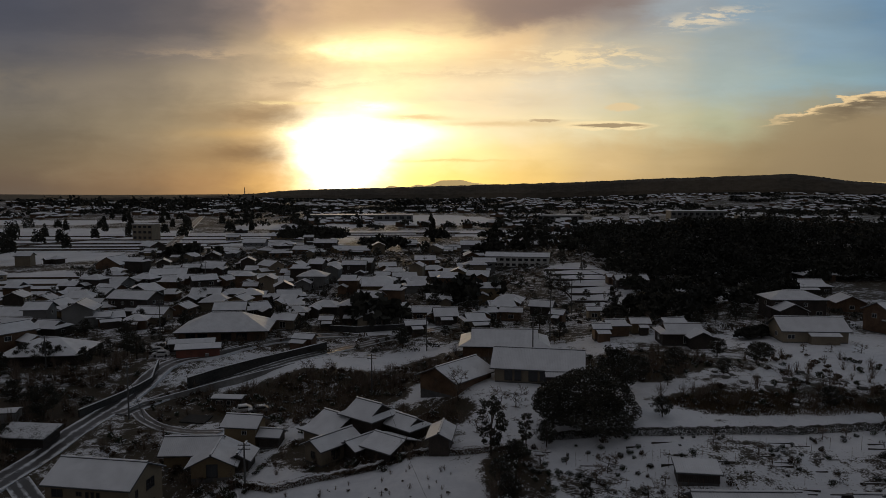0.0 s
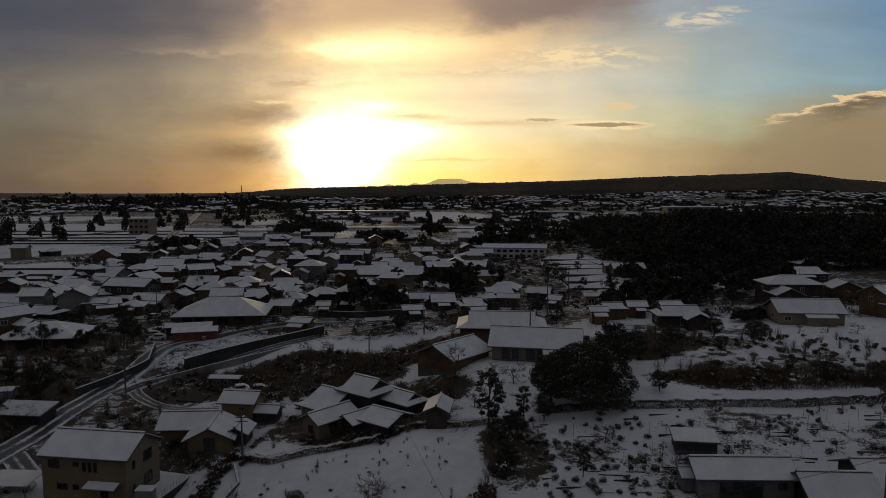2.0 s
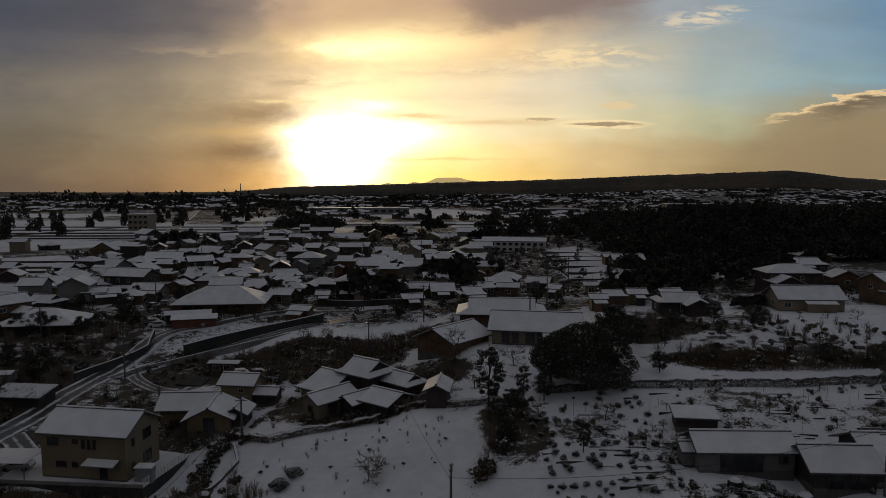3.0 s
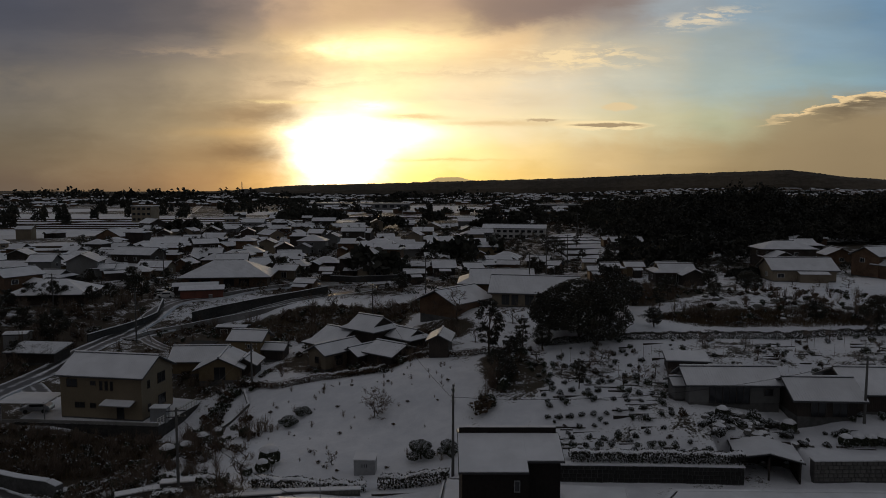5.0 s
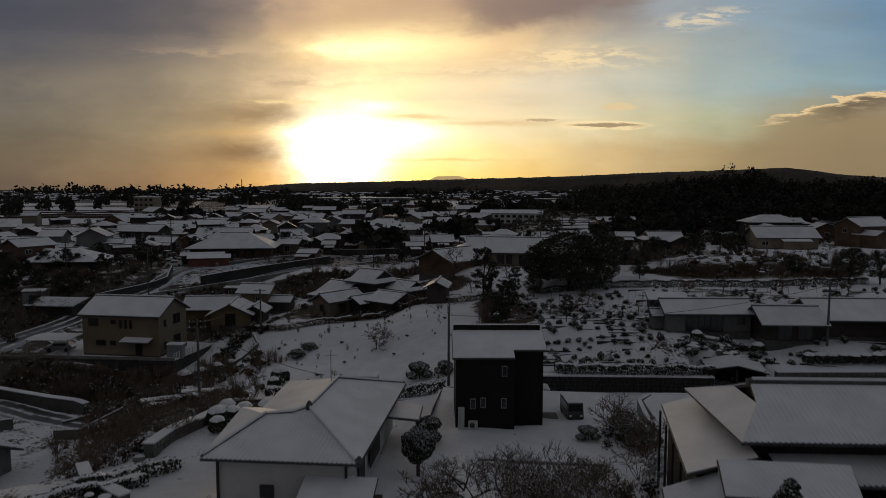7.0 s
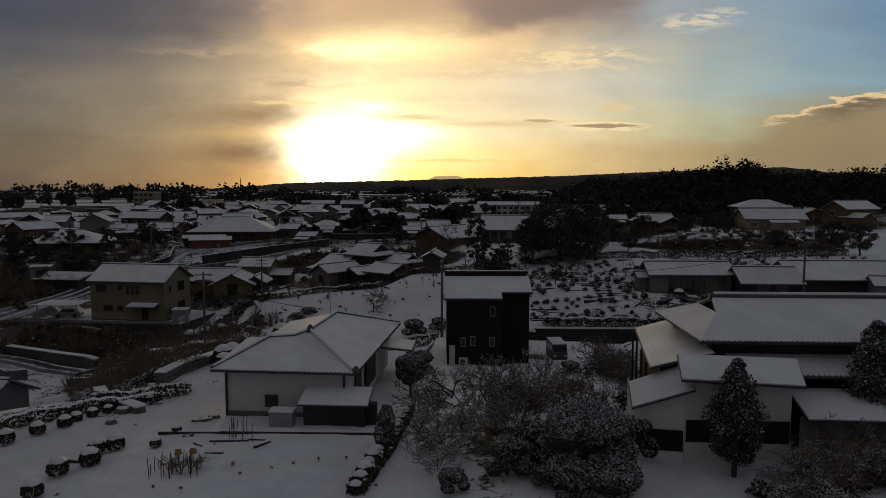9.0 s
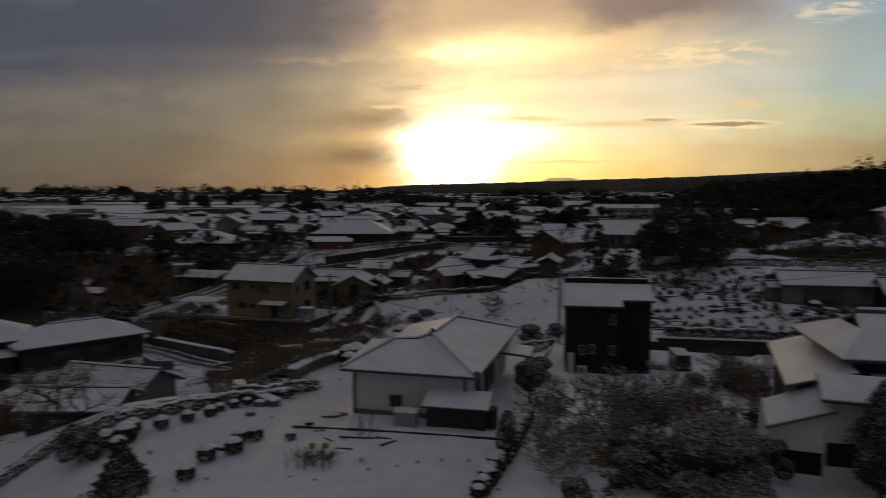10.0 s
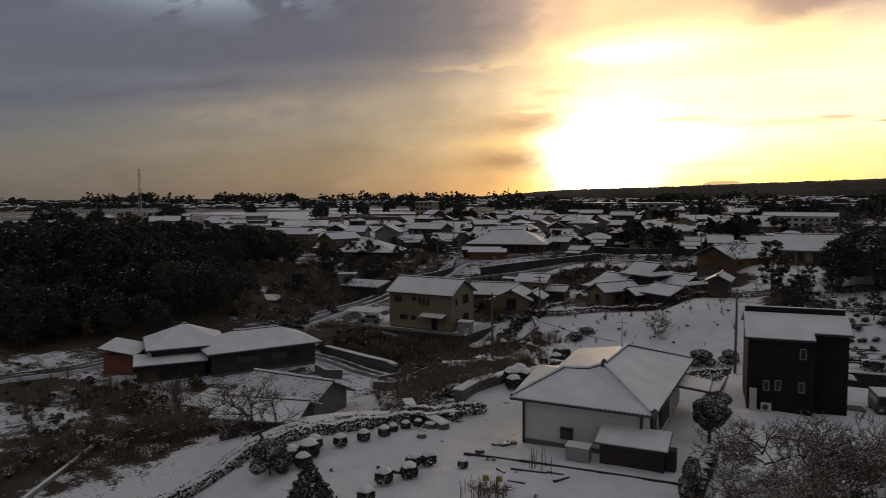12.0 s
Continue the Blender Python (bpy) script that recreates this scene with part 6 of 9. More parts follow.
# larger buildings of the town
def block(x, y, w, d, h, turn, label, wall="plaster_grey", rows=2, cols=8):
    ob = thing("building", at_ground(x, y, turn), label, "building", "town buildings")
    q = Shape()
    q.box(-w / 2, w / 2, -d / 2, d / 2, -2, h)
    body = part("wall", q, wall, ob)
    q = Shape()
    q.box(-w / 2 - 0.4, w / 2 + 0.4, -d / 2 - 0.4, d / 2 + 0.4, h + 0.004, h + 0.5)
    part("roof", q, "snow", ob)
    for i in range(rows):
        for j in range(cols):
            q = Shape()
            x0, z0 = -w / 2 + w * (j + 0.5) / cols, h * (i + 0.55) / rows
            q.box(x0 - w / cols * 0.3, x0 + w / cols * 0.3, -d / 2 - 0.05, -d / 2 - 0.004, z0 - h / rows * 0.22, z0 + h / rows * 0.22)
            part("window", q, "glass", body)


block(300, 830, 62, 24, 15, -4, "wide grey hall with a snowy flat roof", rows=2, cols=9)
block(372, 820, 50, 20, 10, -4, "long low grey hall with a snowy roof", rows=2, cols=8)
block(-240, 560, 17, 12, 13, -8, "pale three-storey office block with a snowy roof", "plaster_cream", 3, 4)
block(-105, 900, 130, 30, 8, 2, "long low factory with a snowy roof", rows=1, cols=14)
block(150, 905, 60, 24, 7, 4, "long low hall with a snowy roof", rows=1, cols=8)

# ---------------------------------------------------------------- plants
def evergreen(name, seed, height, width, n, leaf=0.16, mat="leaf", snow=0.22, trunk=0.28, lean=0.0):
    """Meshes of a broadleaf evergreen: trunk with limbs, a crown of many small leaves in clumps, snow lying on the clumps."""
    rng = np.random.default_rng(seed)
    t = Shape()
    base = height * 0.30
    t.tube([(0, 0, -0.4), (0.05, 0, base), (lean, 0.1, height * 0.55), (lean * 1.4, 0, height * 0.85)], [trunk * 0.5, trunk * 0.40, trunk * 0.24, 0.03], 7)
    c, leaves, caps = Shape(), [], []
    k = max(14, int(n / 55))
    for i in range(k):
        a, u = rng.uniform(0, 6.28), rng.uniform(0, 1) ** 0.5
        z = rng.uniform(0.22, 0.97)
        prof = math.sin(min(1.0, (z - 0.12) / 0.75) * 2.6) ** 0.8 if z > 0.13 else 0.1
        rr = width / 2 * max(0.12, prof) * (0.45 + 0.6 * u) * rng.uniform(0.8, 1.15)
        p = np.array((math.cos(a) * rr + lean * z, math.sin(a) * rr, z * height))
        if i % 2 == 0:
            t.tube([(lean * 0.5, 0, max(base * 0.8, p[2] * 0.55)), tuple(p * (0.6, 0.6, 0.85)), tuple(p)], [trunk * 0.16, trunk * 0.10, 0.015], 4, False)
        cr = width * rng.uniform(0.09, 0.16)
        q = rng.normal(size=(n // k, 3))
        q = q / np.linalg.norm(q, axis=1)[:, None] * (rng.uniform(0.35, 1.05, (n // k, 1))) * cr * (1.15, 1.15, 0.8)
        leaves.append(p + q)
        top = q[(q[:, 2] > cr * 0.25)]
        caps.append(np.repeat(p + top[rng.uniform(size=len(top)) < snow * 2.2], 2, 0) + rng.normal(size=3) * 0.02 + (0, 0, leaf * 0.35))
    leaves = np.concatenate(leaves)
    c.quads(leaves, rng.uniform(0.6, 1.25, len(leaves)) * leaf, rng)
    caps = np.concatenate(caps)
    s = Shape()
    s.quads(caps + rng.normal(size=caps.shape) * leaf * 0.8, rng.uniform(0.25, 0.6, len(caps)) * leaf, rng, 0.85)
    return t.mesh("trunk", "bark"), c.mesh("crown", mat), s.mesh("crown_snow", "leaf_snow")


def bare_tree(name, seed, height, width, levels=4, trunk=0.22, kids=4, base=0.22, droop=0.0, thin=0.02, snow=0):
    """A leafless tree: limbs that fork down to twigs."""
    rng = np.random.default_rng(seed)
    t, tw = Shape(), Shape()

    def grow(p, d, length, r, level):
        mid = p + d * length * 0.5 + rng.normal(size=3) * length * 0.06
        end = p + d * length + rng.normal(size=3) * length * 0.07
        end[2] = max(end[2], 0.15)
        if level > 1:
            t.tube([p, mid, end], [r, r * 0.8, max(r * 0.55, thin * 0.6)], 5, False)
        else:
            tw.tube([p, end], [r, thin * 0.6], 3, False)
        if level <= 0:
            return
        for i in range(kids if level > 1 else kids + 1):
            s = rng.uniform(0.45, 1.0)
            q = p + (end - p) * s
            e = d * rng.uniform(0.5, 0.9) + rng.normal(size=3) * (0.62, 0.62, 0.35) * (width / height + 0.45)
            e[2] += 0.18 - droop
            e /= np.linalg.norm(e)
            grow(q, e, length * rng.uniform(0.5, 0.75), max(r * 0.5, thin), level - 1)

    k = 1 if base > 0 else 6
    for i in range(k):
        d = np.array((0, 0, 1.0)) if k == 1 else np.array((math.cos(i * 6.28 / k) * 0.6, math.sin(i * 6.28 / k) * 0.6, 1.0))
        d = d / np.linalg.norm(d)
        grow(np.array((0, 0, -0.3)) if k == 1 else np.array((d[0] * 0.15, d[1] * 0.15, -0.1)), d, height * (0.45 if k == 1 else 0.5), trunk / 2, levels)
    flakes = Shape()
    if snow:
        ends = np.array([np.mean([tw.v[i] for i in f], 0) for f in tw.f[:: max(1, len(tw.f) // snow)]])
        flakes.quads(ends + (0, 0, thin * 0.8), rng.uniform(0.6, 1.4, len(ends)) * 0.028, rng, 0.7, 1.8)
    if base == 0:
        k = len(t.v)
        t.v += tw.v
        t.f += [tuple(i + k for i in f) for f in tw.f]
        t.uv += tw.uv
        return (t.mesh("stems", "twig"), flakes.mesh("crown_snow", "leaf_snow")) if snow else (t.mesh("stems", "twig"),)
    if snow:
        return t.mesh("trunk", "bark"), tw.mesh("branchwork", "twig"), flakes.mesh("crown_snow", "leaf_snow")
    return t.mesh("trunk", "bark"), tw.mesh("branchwork", "twig")


def shrub(name, seed, width, height, n, leaf=0.07, mat="leaf", snow=0.4, clumps=9):
    """A low shrub of leaves in uneven clumps with snow on it."""
    rng = np.random.default_rng(seed)
    c, s, st = Shape(), Shape(), Shape()
    for i in range(clumps):
        a, u = rng.uniform(0, 6.28), rng.uniform(0.0, 1.0) ** 0.6
        p = np.array((math.cos(a) * u * width * 0.36, math.sin(a) * u * width * 0.36, height * rng.uniform(0.3, 0.78) * (1.05 - 0.4 * u)))
        st.tube([(p[0] * 0.2, p[1] * 0.2, -0.1), tuple(p)], [0.035, 0.012], 4, False)
        q = rng.normal(size=(n // clumps, 3))
        q = q / np.linalg.norm(q, axis=1)[:, None] * rng.uniform(0.3, 1.0, (n // clumps, 1)) ** 0.5 * (width * 0.24, width * 0.24, height * 0.26)
        c.quads(p + q, rng.uniform(0.6, 1.3, len(q)) * leaf, rng)
        top = q[q[:, 2] > height * 0.05]
        top = top[rng.uniform(size=len(top)) < snow * 1.6]
        if len(top):
            s.quads(p + np.repeat(top, 2, 0) + rng.normal(size=(len(top) * 2, 3)) * leaf * 0.6 + (0, 0, leaf * 0.5), rng.uniform(0.4, 0.8, len(top) * 2) * leaf, rng, 0.8)
    k = len(c.v)
    c.v += st.v
    c.f += [tuple(i + k for i in f) for f in st.f]
    c.uv += st.uv
    return c.mesh("foliage", mat), s.mesh("snow_cover", "leaf_snow")


def brush(seed, height, width, n):
    """A cheap leafless bush for far slopes: many thin tapering twigs in a fan, some forking."""
    rng = np.random.default_rng(seed)
    q = Shape()
    for _ in range(n):
        a, u = rng.uniform(0, 6.28), rng.uniform(0, 1) ** 0.7
        p = np.array((math.cos(a) * 0.12, math.sin(a) * 0.12, -0.1)) + rng.normal(size=3) * (0.1, 0.1, 0)
        e = np.array((math.cos(a) * u * width / 2, math.sin(a) * u * width / 2, height * rng.uniform(0.55, 1.0) * (1 - 0.3 * u)))
        side = np.array((-math.sin(a), math.cos(a), 0)) * 0.03
        mid = p + (e - p) * 0.55
        q.face([p - side, p + side, e])
        for _ in range(3):
            f = mid + (e - p) * rng.uniform(0.25, 0.5) + rng.normal(size=3) * 0.22 * width / 3
            b = p + (e - p) * rng.uniform(0.35, 0.8)
            q.face([b - side * 0.6, b + side * 0.6, f])
    return (q.mesh("stems", "twig"),)


def ball_bush(seed, r):
    """A clipped round bush: leaves in a thick shell, a cap of snow."""
    rng = np.random.default_rng(seed)
    c, s = Shape(), Shape()
    d = rng.normal(size=(900, 3))
    d /= np.linalg.norm(d, axis=1)[:, None]
    d[:, 2] = np.where(d[:, 2] < -0.55, -d[:, 2], d[:, 2])
    c.quads(d * r * rng.uniform(0.86, 1.02, (900, 1)) + (0, 0, r * 0.8), rng.uniform(0.7, 1.2, 900) * r * 0.13, rng)
    rings = []
    for i in range(6):
        a = 0.02 + i * 0.19
        rings.append([(math.sin(a) * r * (1.16 - 0.010 * i) * math.cos(k * 0.5236) * (1 + 0.06 * rng.normal() * (i > 2)), math.sin(a) * r * (1.16 - 0.010 * i) * math.sin(k * 0.5236) * (1 + 0.06 * rng.normal() * (i > 2)),
                       r * 0.8 + math.cos(a) * r * 1.19) for k in range(12)])
    for p, q in zip(rings, rings[1:]):
        for k in range(12):
            s.face([p[k], q[k], q[(k + 1) % 12], p[(k + 1) % 12]])
    s.face(rings[0])
    return c.mesh("foliage", "leaf"), s.mesh("snow_cap", "snow")


def dome(seed, height, width, n, leaf, mat, snow, lobes=12, trunk=0.3, low=0.1, at=None, loose=0.0):
    """A dense rounded evergreen: leaves on the outside of many joined lobes, snow on what faces up."""
    rng = np.random.default_rng(seed)
    t, c, s = Shape(), Shape(), Shape()
    t.tube([(0, 0, -0.4), (0.1, 0, height * 0.3), (0, 0.1, height * 0.8)], [trunk * 0.5, trunk * 0.4, 0.04], 7)
    cen = []
    for i in range(lobes):
        a, u = i * 2.4 + rng.uniform(-0.4, 0.4), math.sqrt((i + 0.3) / lobes)
        e = math.acos(min(1.0, u)) if i < lobes * 0.6 else rng.uniform(-0.05, 0.3)
        cen.append((math.cos(a) * math.cos(e) * width * 0.32, math.sin(a) * math.cos(e) * width * 0.32, height * (low + 0.18 + (0.60 - low) * math.sin(e) * rng.uniform(0.9, 1.1))))
        if i % 2:
            t.tube([(0, 0, height * 0.2), cen[-1]], [trunk * 0.16, 0.03], 4, False)
    if at:
        lobes = len(at)
        cen = [(x * width, y * width, z * height) for x, y, z, _ in at]
        for q in cen:
            t.tube([(0, 0, max(height * 0.12, q[2] - height * 0.2)), q], [trunk * 0.14, 0.02], 4, False)
    cen = np.array(cen)
    rad = rng.uniform(0.17, 0.24, lobes)[:, None] * (width, width, height * 0.95)
    if at:
        rad = np.array([(r * width, r * width, r * width * 1.05) for *_, r in at])
    pts, ups = [], []
    for i in range(lobes):
        d = rng.normal(size=(n // lobes * 2, 3))
        d /= np.linalg.norm(d, axis=1)[:, None]
        p = cen[i] + d * rad[i] * rng.uniform(0.82 - loose, 1.06 + loose, (len(d), 1))
        keep = np.ones(len(p), bool)
        for j in range(lobes):
            if j != i:
                keep &= (((p - cen[j]) / rad[j]) ** 2).sum(1) > 0.7
        keep &= p[:, 2] > 0.05
        pts.append(p[keep])
        ups.append(d[keep, 2])
    pts, ups = np.concatenate(pts), np.concatenate(ups)
    c.quads(pts, rng.uniform(0.65, 1.3, len(pts)) * leaf, rng)
    patch = np.array([noise.noise(Vector(p) * 2.2 / max(leaf * 14, 0.5)) for p in pts])
    on = rng.uniform(size=len(pts)) < snow * np.clip(ups * 1.0 + 0.5 + patch * 0.8, 0, 1.2)
    q = pts[on] + (0, 0, leaf * 0.4)
    s.quads(q, rng.uniform(0.5, 1.2, len(q)) * leaf, rng, 0.9)
    return t.mesh("trunk", "bark"), c.mesh("crown", mat), s.mesh("crown_snow", "leaf_snow")


def cone_tree(seed, height, width, n, leaf, snow):
    """A broad conical conifer clothed to the ground, in uneven tiers."""
    rng = np.random.default_rng(seed)
    t, c, s = Shape(), Shape(), Shape()
    t.tube([(0, 0, -0.3), (0, 0, height * 0.95)], [0.12, 0.02], 6)
    a, u = rng.uniform(0, 6.28, n), 1 - np.sqrt(rng.uniform(0, 1, n))
    tier = 1 + 0.16 * np.sin(u * 40 + 2 * np.sin(a * 3)) + 0.10 * np.sin(a * 5 + u * 9)
    r = width / 2 * (1 - u) ** 0.85 * tier * rng.uniform(0.72, 1.04, n)
    p = np.stack([np.cos(a) * r, np.sin(a) * r, 0.1 + u * height * 0.95 - 0.10 * r], 1)
    c.quads(p, rng.uniform(0.6, 1.3, n) * leaf, rng)
    on = rng.uniform(size=n) < snow
    s.quads(p[on] + (0, 0, leaf * 0.5), rng.uniform(0.4, 0.9, int(on.sum())) * leaf, rng, 0.85)
    return t.mesh("trunk", "bark"), c.mesh("crown", "leaf_dark"), s.mesh("crown_snow", "leaf_snow")


PLANTS = {}


def plant_kind(key, name, label, category, meshes, group, solo=False):
    """A kind of plant and its meshes; solo: the first mesh is the plant itself and carries the rest."""
    PLANTS[key] = (name, label, category, meshes, group, solo)


def plant(key, x, y, scale=1.0, turn=0.0, z=None, tall=1.0):
    name, label, category, meshes, group, solo = PLANTS[key]
    z = float(land(x, y)) if z is None else z
    m = pose(x, y, z, 0, 0, turn) @ Matrix.Diagonal((scale, scale, scale * tall, 1))
    if solo:
        ob = new(name, meshes[0])
        ob.matrix_basis = m
        tagged(ob, label, category, group)
    else:
        ob = thing(name, m, label, category, group)
    for me in meshes[1 if solo else 0:]:
        bit = part(me.name.split(".")[0], me, "", ob)
        if "crown_snow" in bit.name or "snow_cover" in bit.name:
            tagged(bit, kind="stuff")
    return ob


def undergrowth(name, label, rows):
    """Plants that nobody could count, joined: rows of kind, x, y, scale, turn."""
    by = {}
    for key, x, y, scale, turn in rows:
        for me in (LOW[key] if key in LOW and math.hypot(x, y) > 62 else PLANTS[key][3]):
            by.setdefault(me.materials[0].name, []).append((me, x, y, scale, turn))
    root = thing(name, pose(0, 0, 0), label, "undergrowth", kind="stuff")
    cache = {}
    for mat, items in by.items():
        v, f, base = [], [], 0
        for me, x, y, scale, turn in items:
            if me.name not in cache:
                co = np.empty(len(me.vertices) * 3, np.float32)
                me.vertices.foreach_get("co", co)
                faces = [tuple(p.vertices) for p in me.polygons]
                if "stems" not in me.name and len(faces) > 300:
                    faces = [q for i, q in enumerate(faces) if i % 2]
                cache[me.name] = (co.reshape(-1, 3), faces)
            co, polys = cache[me.name]
            k, q = math.cos(radians(turn)) * scale, math.sin(radians(turn)) * scale
            w = np.stack([co[:, 0] * k - co[:, 1] * q + x, co[:, 0] * q + co[:, 1] * k + y, co[:, 2] * scale + float(land(x, y))], 1)
            v.append(w)
            f += [tuple(i + base for i in p) for p in polys]
            base += len(co)
        me = bpy.data.meshes.new(mat + "_mass")
        me.from_pydata(np.concatenate(v).tolist(), [], f)
        me.materials.append(bpy.data.materials[mat])
        ob = new("growth", me)
        ob.parent = root
        tagged(ob, kind="stuff")


plant_kind("oak", "tree", "broad dark evergreen tree with a dusting of snow", "tree", dome(1, 10.0, 13.5, 30000, 0.13, "leaf_dark", 0.035, 26, 0.7, 0.1, None, 0.06), "evergreen trees")
plant_kind("oak2", "tree", "dark broad evergreen tree with snow on its leaves", "tree", evergreen("oak2", 2, 9.0, 6.5, 5200, 0.14, "leaf_dark", 0.10, 0.5), "evergreen trees")
plant_kind("oak3", "tree", "dark evergreen tree among houses", "tree", evergreen("oak3", 14, 9.0, 6.8, 3600, 0.17, "leaf_dark", 0.08, 0.5), "distant trees", True)
plant_kind("oak4", "tree", "tall dark evergreen of the wood", "tree", evergreen("oak4", 15, 12.0, 8.5, 4200, 0.20, "leaf_dark", 0.05, 0.5), "distant trees", True)
plant_kind("oak5", "tree", "dark dense evergreen of the wood", "tree", dome(25, 12.0, 9.0, 2600, 0.30, "leaf_dark", 0.015, 10, 0.5), "distant trees", True)
plant_kind("bare3", "bare_tree", "large leafless tree with dense fine twigs", "tree", bare_tree("bare3", 26, 7.0, 7.4, 4, 0.30, 5, thin=0.016, snow=2200), "bare trees")
plant_kind("twigs", "bare_shrub", "tall leafless shrub of fine upright twigs dusted with snow", "shrub", bare_tree("twigs", 27, 4.2, 2.6, 4, 0.05, 3, base=0, droop=-0.25, thin=0.015, snow=1000), "bare shrubs", True)
plant_kind("twigs2", "bare_shrub", "leafless shrub of tangled fine twigs dusted with snow", "shrub", bare_tree("twigs2", 28, 3.0, 3.6, 4, 0.05, 3, base=0, thin=0.015, snow=1400), "bare shrubs", True)
plant_kind("conifer", "tree", "slim dark evergreen tree", "tree", evergreen("conifer", 3, 9.0, 4.0, 2800, 0.15, "leaf_dark", 0.08, 0.35), "evergreen trees")
plant_kind("conifer2", "tree", "slim dark evergreen tree among houses", "tree", evergreen("conifer2", 16, 9.0, 4.0, 2400, 0.16, "leaf_dark", 0.06, 0.35), "distant trees", True)
plant_kind("camellia", "tree", "dense round evergreen flecked with snow", "tree", dome(4, 4.9, 5.3, 19000, 0.060, "leaf", 1.15, 18, 0.3, 0.04, None, 0.06), "garden trees")
plant_kind("camellia2", "tree", "rounded evergreen garden shrub flecked with snow", "tree", dome(17, 5.0, 5.4, 3200, 0.12, "leaf", 0.50, 11), "garden trees")
plant_kind("osmanthus", "tree", "upright evergreen garden tree flecked with snow", "tree", dome(5, 7.0, 3.5, 10000, 0.07, "leaf", 0.34, 17, 0.3, 0.2), "garden trees")
PEAR = [(-0.04, 0.0, 0.97, 0.07), (-0.07, 0.03, 0.89, 0.11), (-0.12, -0.05, 0.80, 0.15), (0.02, 0.06, 0.78, 0.14), (-0.16, 0.02, 0.68, 0.17), (0.10, -0.06, 0.66, 0.17), (0.0, 0.14, 0.64, 0.17), (-0.22, -0.04, 0.55, 0.17),
        (0.22, 0.02, 0.54, 0.19), (0.05, -0.18, 0.53, 0.18), (0.02, 0.2, 0.5, 0.18), (-0.2, 0.1, 0.42, 0.17), (0.26, -0.08, 0.41, 0.19), (0.3, 0.08, 0.36, 0.15), (0.1, -0.16, 0.36, 0.17), (-0.1, -0.14, 0.38, 0.16)]
LOWER = [(-0.12, 0.05, 0.27, 0.14), (0.16, 0.04, 0.28, 0.15), (-0.02, -0.1, 0.22, 0.12), (0.05, 0.16, 0.26, 0.13)]
plant_kind("pear", "tree", "loose evergreen garden tree with a pointed top, flecked with snow", "tree", dome(5, 7.4, 4.4, 10500, 0.070, "leaf", 0.55, 12, 0.34, 0.2, PEAR + LOWER, 0.34), "garden trees")
ROUND = [(math.cos(i * 2.4) * 0.26 * math.sqrt(1 - (i / 14 - 0.45) ** 2), math.sin(i * 2.4) * 0.26 * math.sqrt(1 - (i / 14 - 0.45) ** 2), 0.48 + 0.36 * i / 14, 0.2) for i in range(14)]
plant_kind("round_head", "tree", "small round-headed evergreen on a bare trunk, dusted with snow", "tree", dome(51, 3.6, 2.7, 9000, 0.05, "leaf", 0.7, 14, 0.3, 0.2, ROUND, 0.05), "garden trees")
plant_kind("bare", "bare_tree", "leafless tree with fine spreading twigs", "tree", bare_tree("bare", 6, 6.0, 6.0, 4, 0.26, 4), "bare trees")
plant_kind("bare2", "bare_tree", "leafless tree with a rounded crown", "tree", bare_tree("bare2", 7, 5.0, 4.0, 4, 0.18, 4), "bare trees")
plant_kind("thicket", "bare_shrub", "leafless brown shrub of many stems", "shrub", bare_tree("thicket", 8, 3.2, 3.0, 3, 0.06, 3, base=0), "bare shrubs", True)
plant_kind("thicket2", "bare_shrub", "dense leafless shrub of fine stems", "shrub", bare_tree("thicket2", 18, 3.0, 3.4, 3, 0.07, 4, base=0, thin=0.016), "bare shrubs", True)
plant_kind("shrub", "shrub", "low evergreen shrub under snow", "shrub", shrub("shrub", 9, 1.6, 1.3, 300, 0.10), "shrubs", True)
plant_kind("shrub2", "shrub", "loose brown shrub under snow", "shrub", shrub("shrub2", 10, 1.8, 1.2, 280, 0.10, "leaf_brown", 0.3), "shrubs", True)
plant_kind("mound", "shrub", "dark low shrub with snowy top", "shrub", shrub("mound", 12, 1.5, 0.9, 260, 0.10, "leaf_dark", 0.5, 7), "shrubs", True)
LOW = {"thicket": brush(31, 2.9, 3.2, 34), "shrub2": shrub("shrub2_low", 32, 1.9, 1.2, 120, 0.14, "leaf_brown", 0.10, 5),
       "shrub": shrub("shrub_low", 33, 1.7, 1.2, 130, 0.14, "leaf", 0.16, 5), "mound": shrub("mound_low", 34, 1.6, 0.95, 120, 0.14, "leaf_dark", 0.16, 5)}
plant_kind("cone", "tree", "broad conical evergreen dusted with snow", "tree", cone_tree(41, 3.2, 3.2, 3600, 0.075, 0.16), "garden trees")
plant_kind("ball", "topiary", "clipped round bush with a cap of snow", "topiary", ball_bush(13, 0.62), "clipped bushes", True)

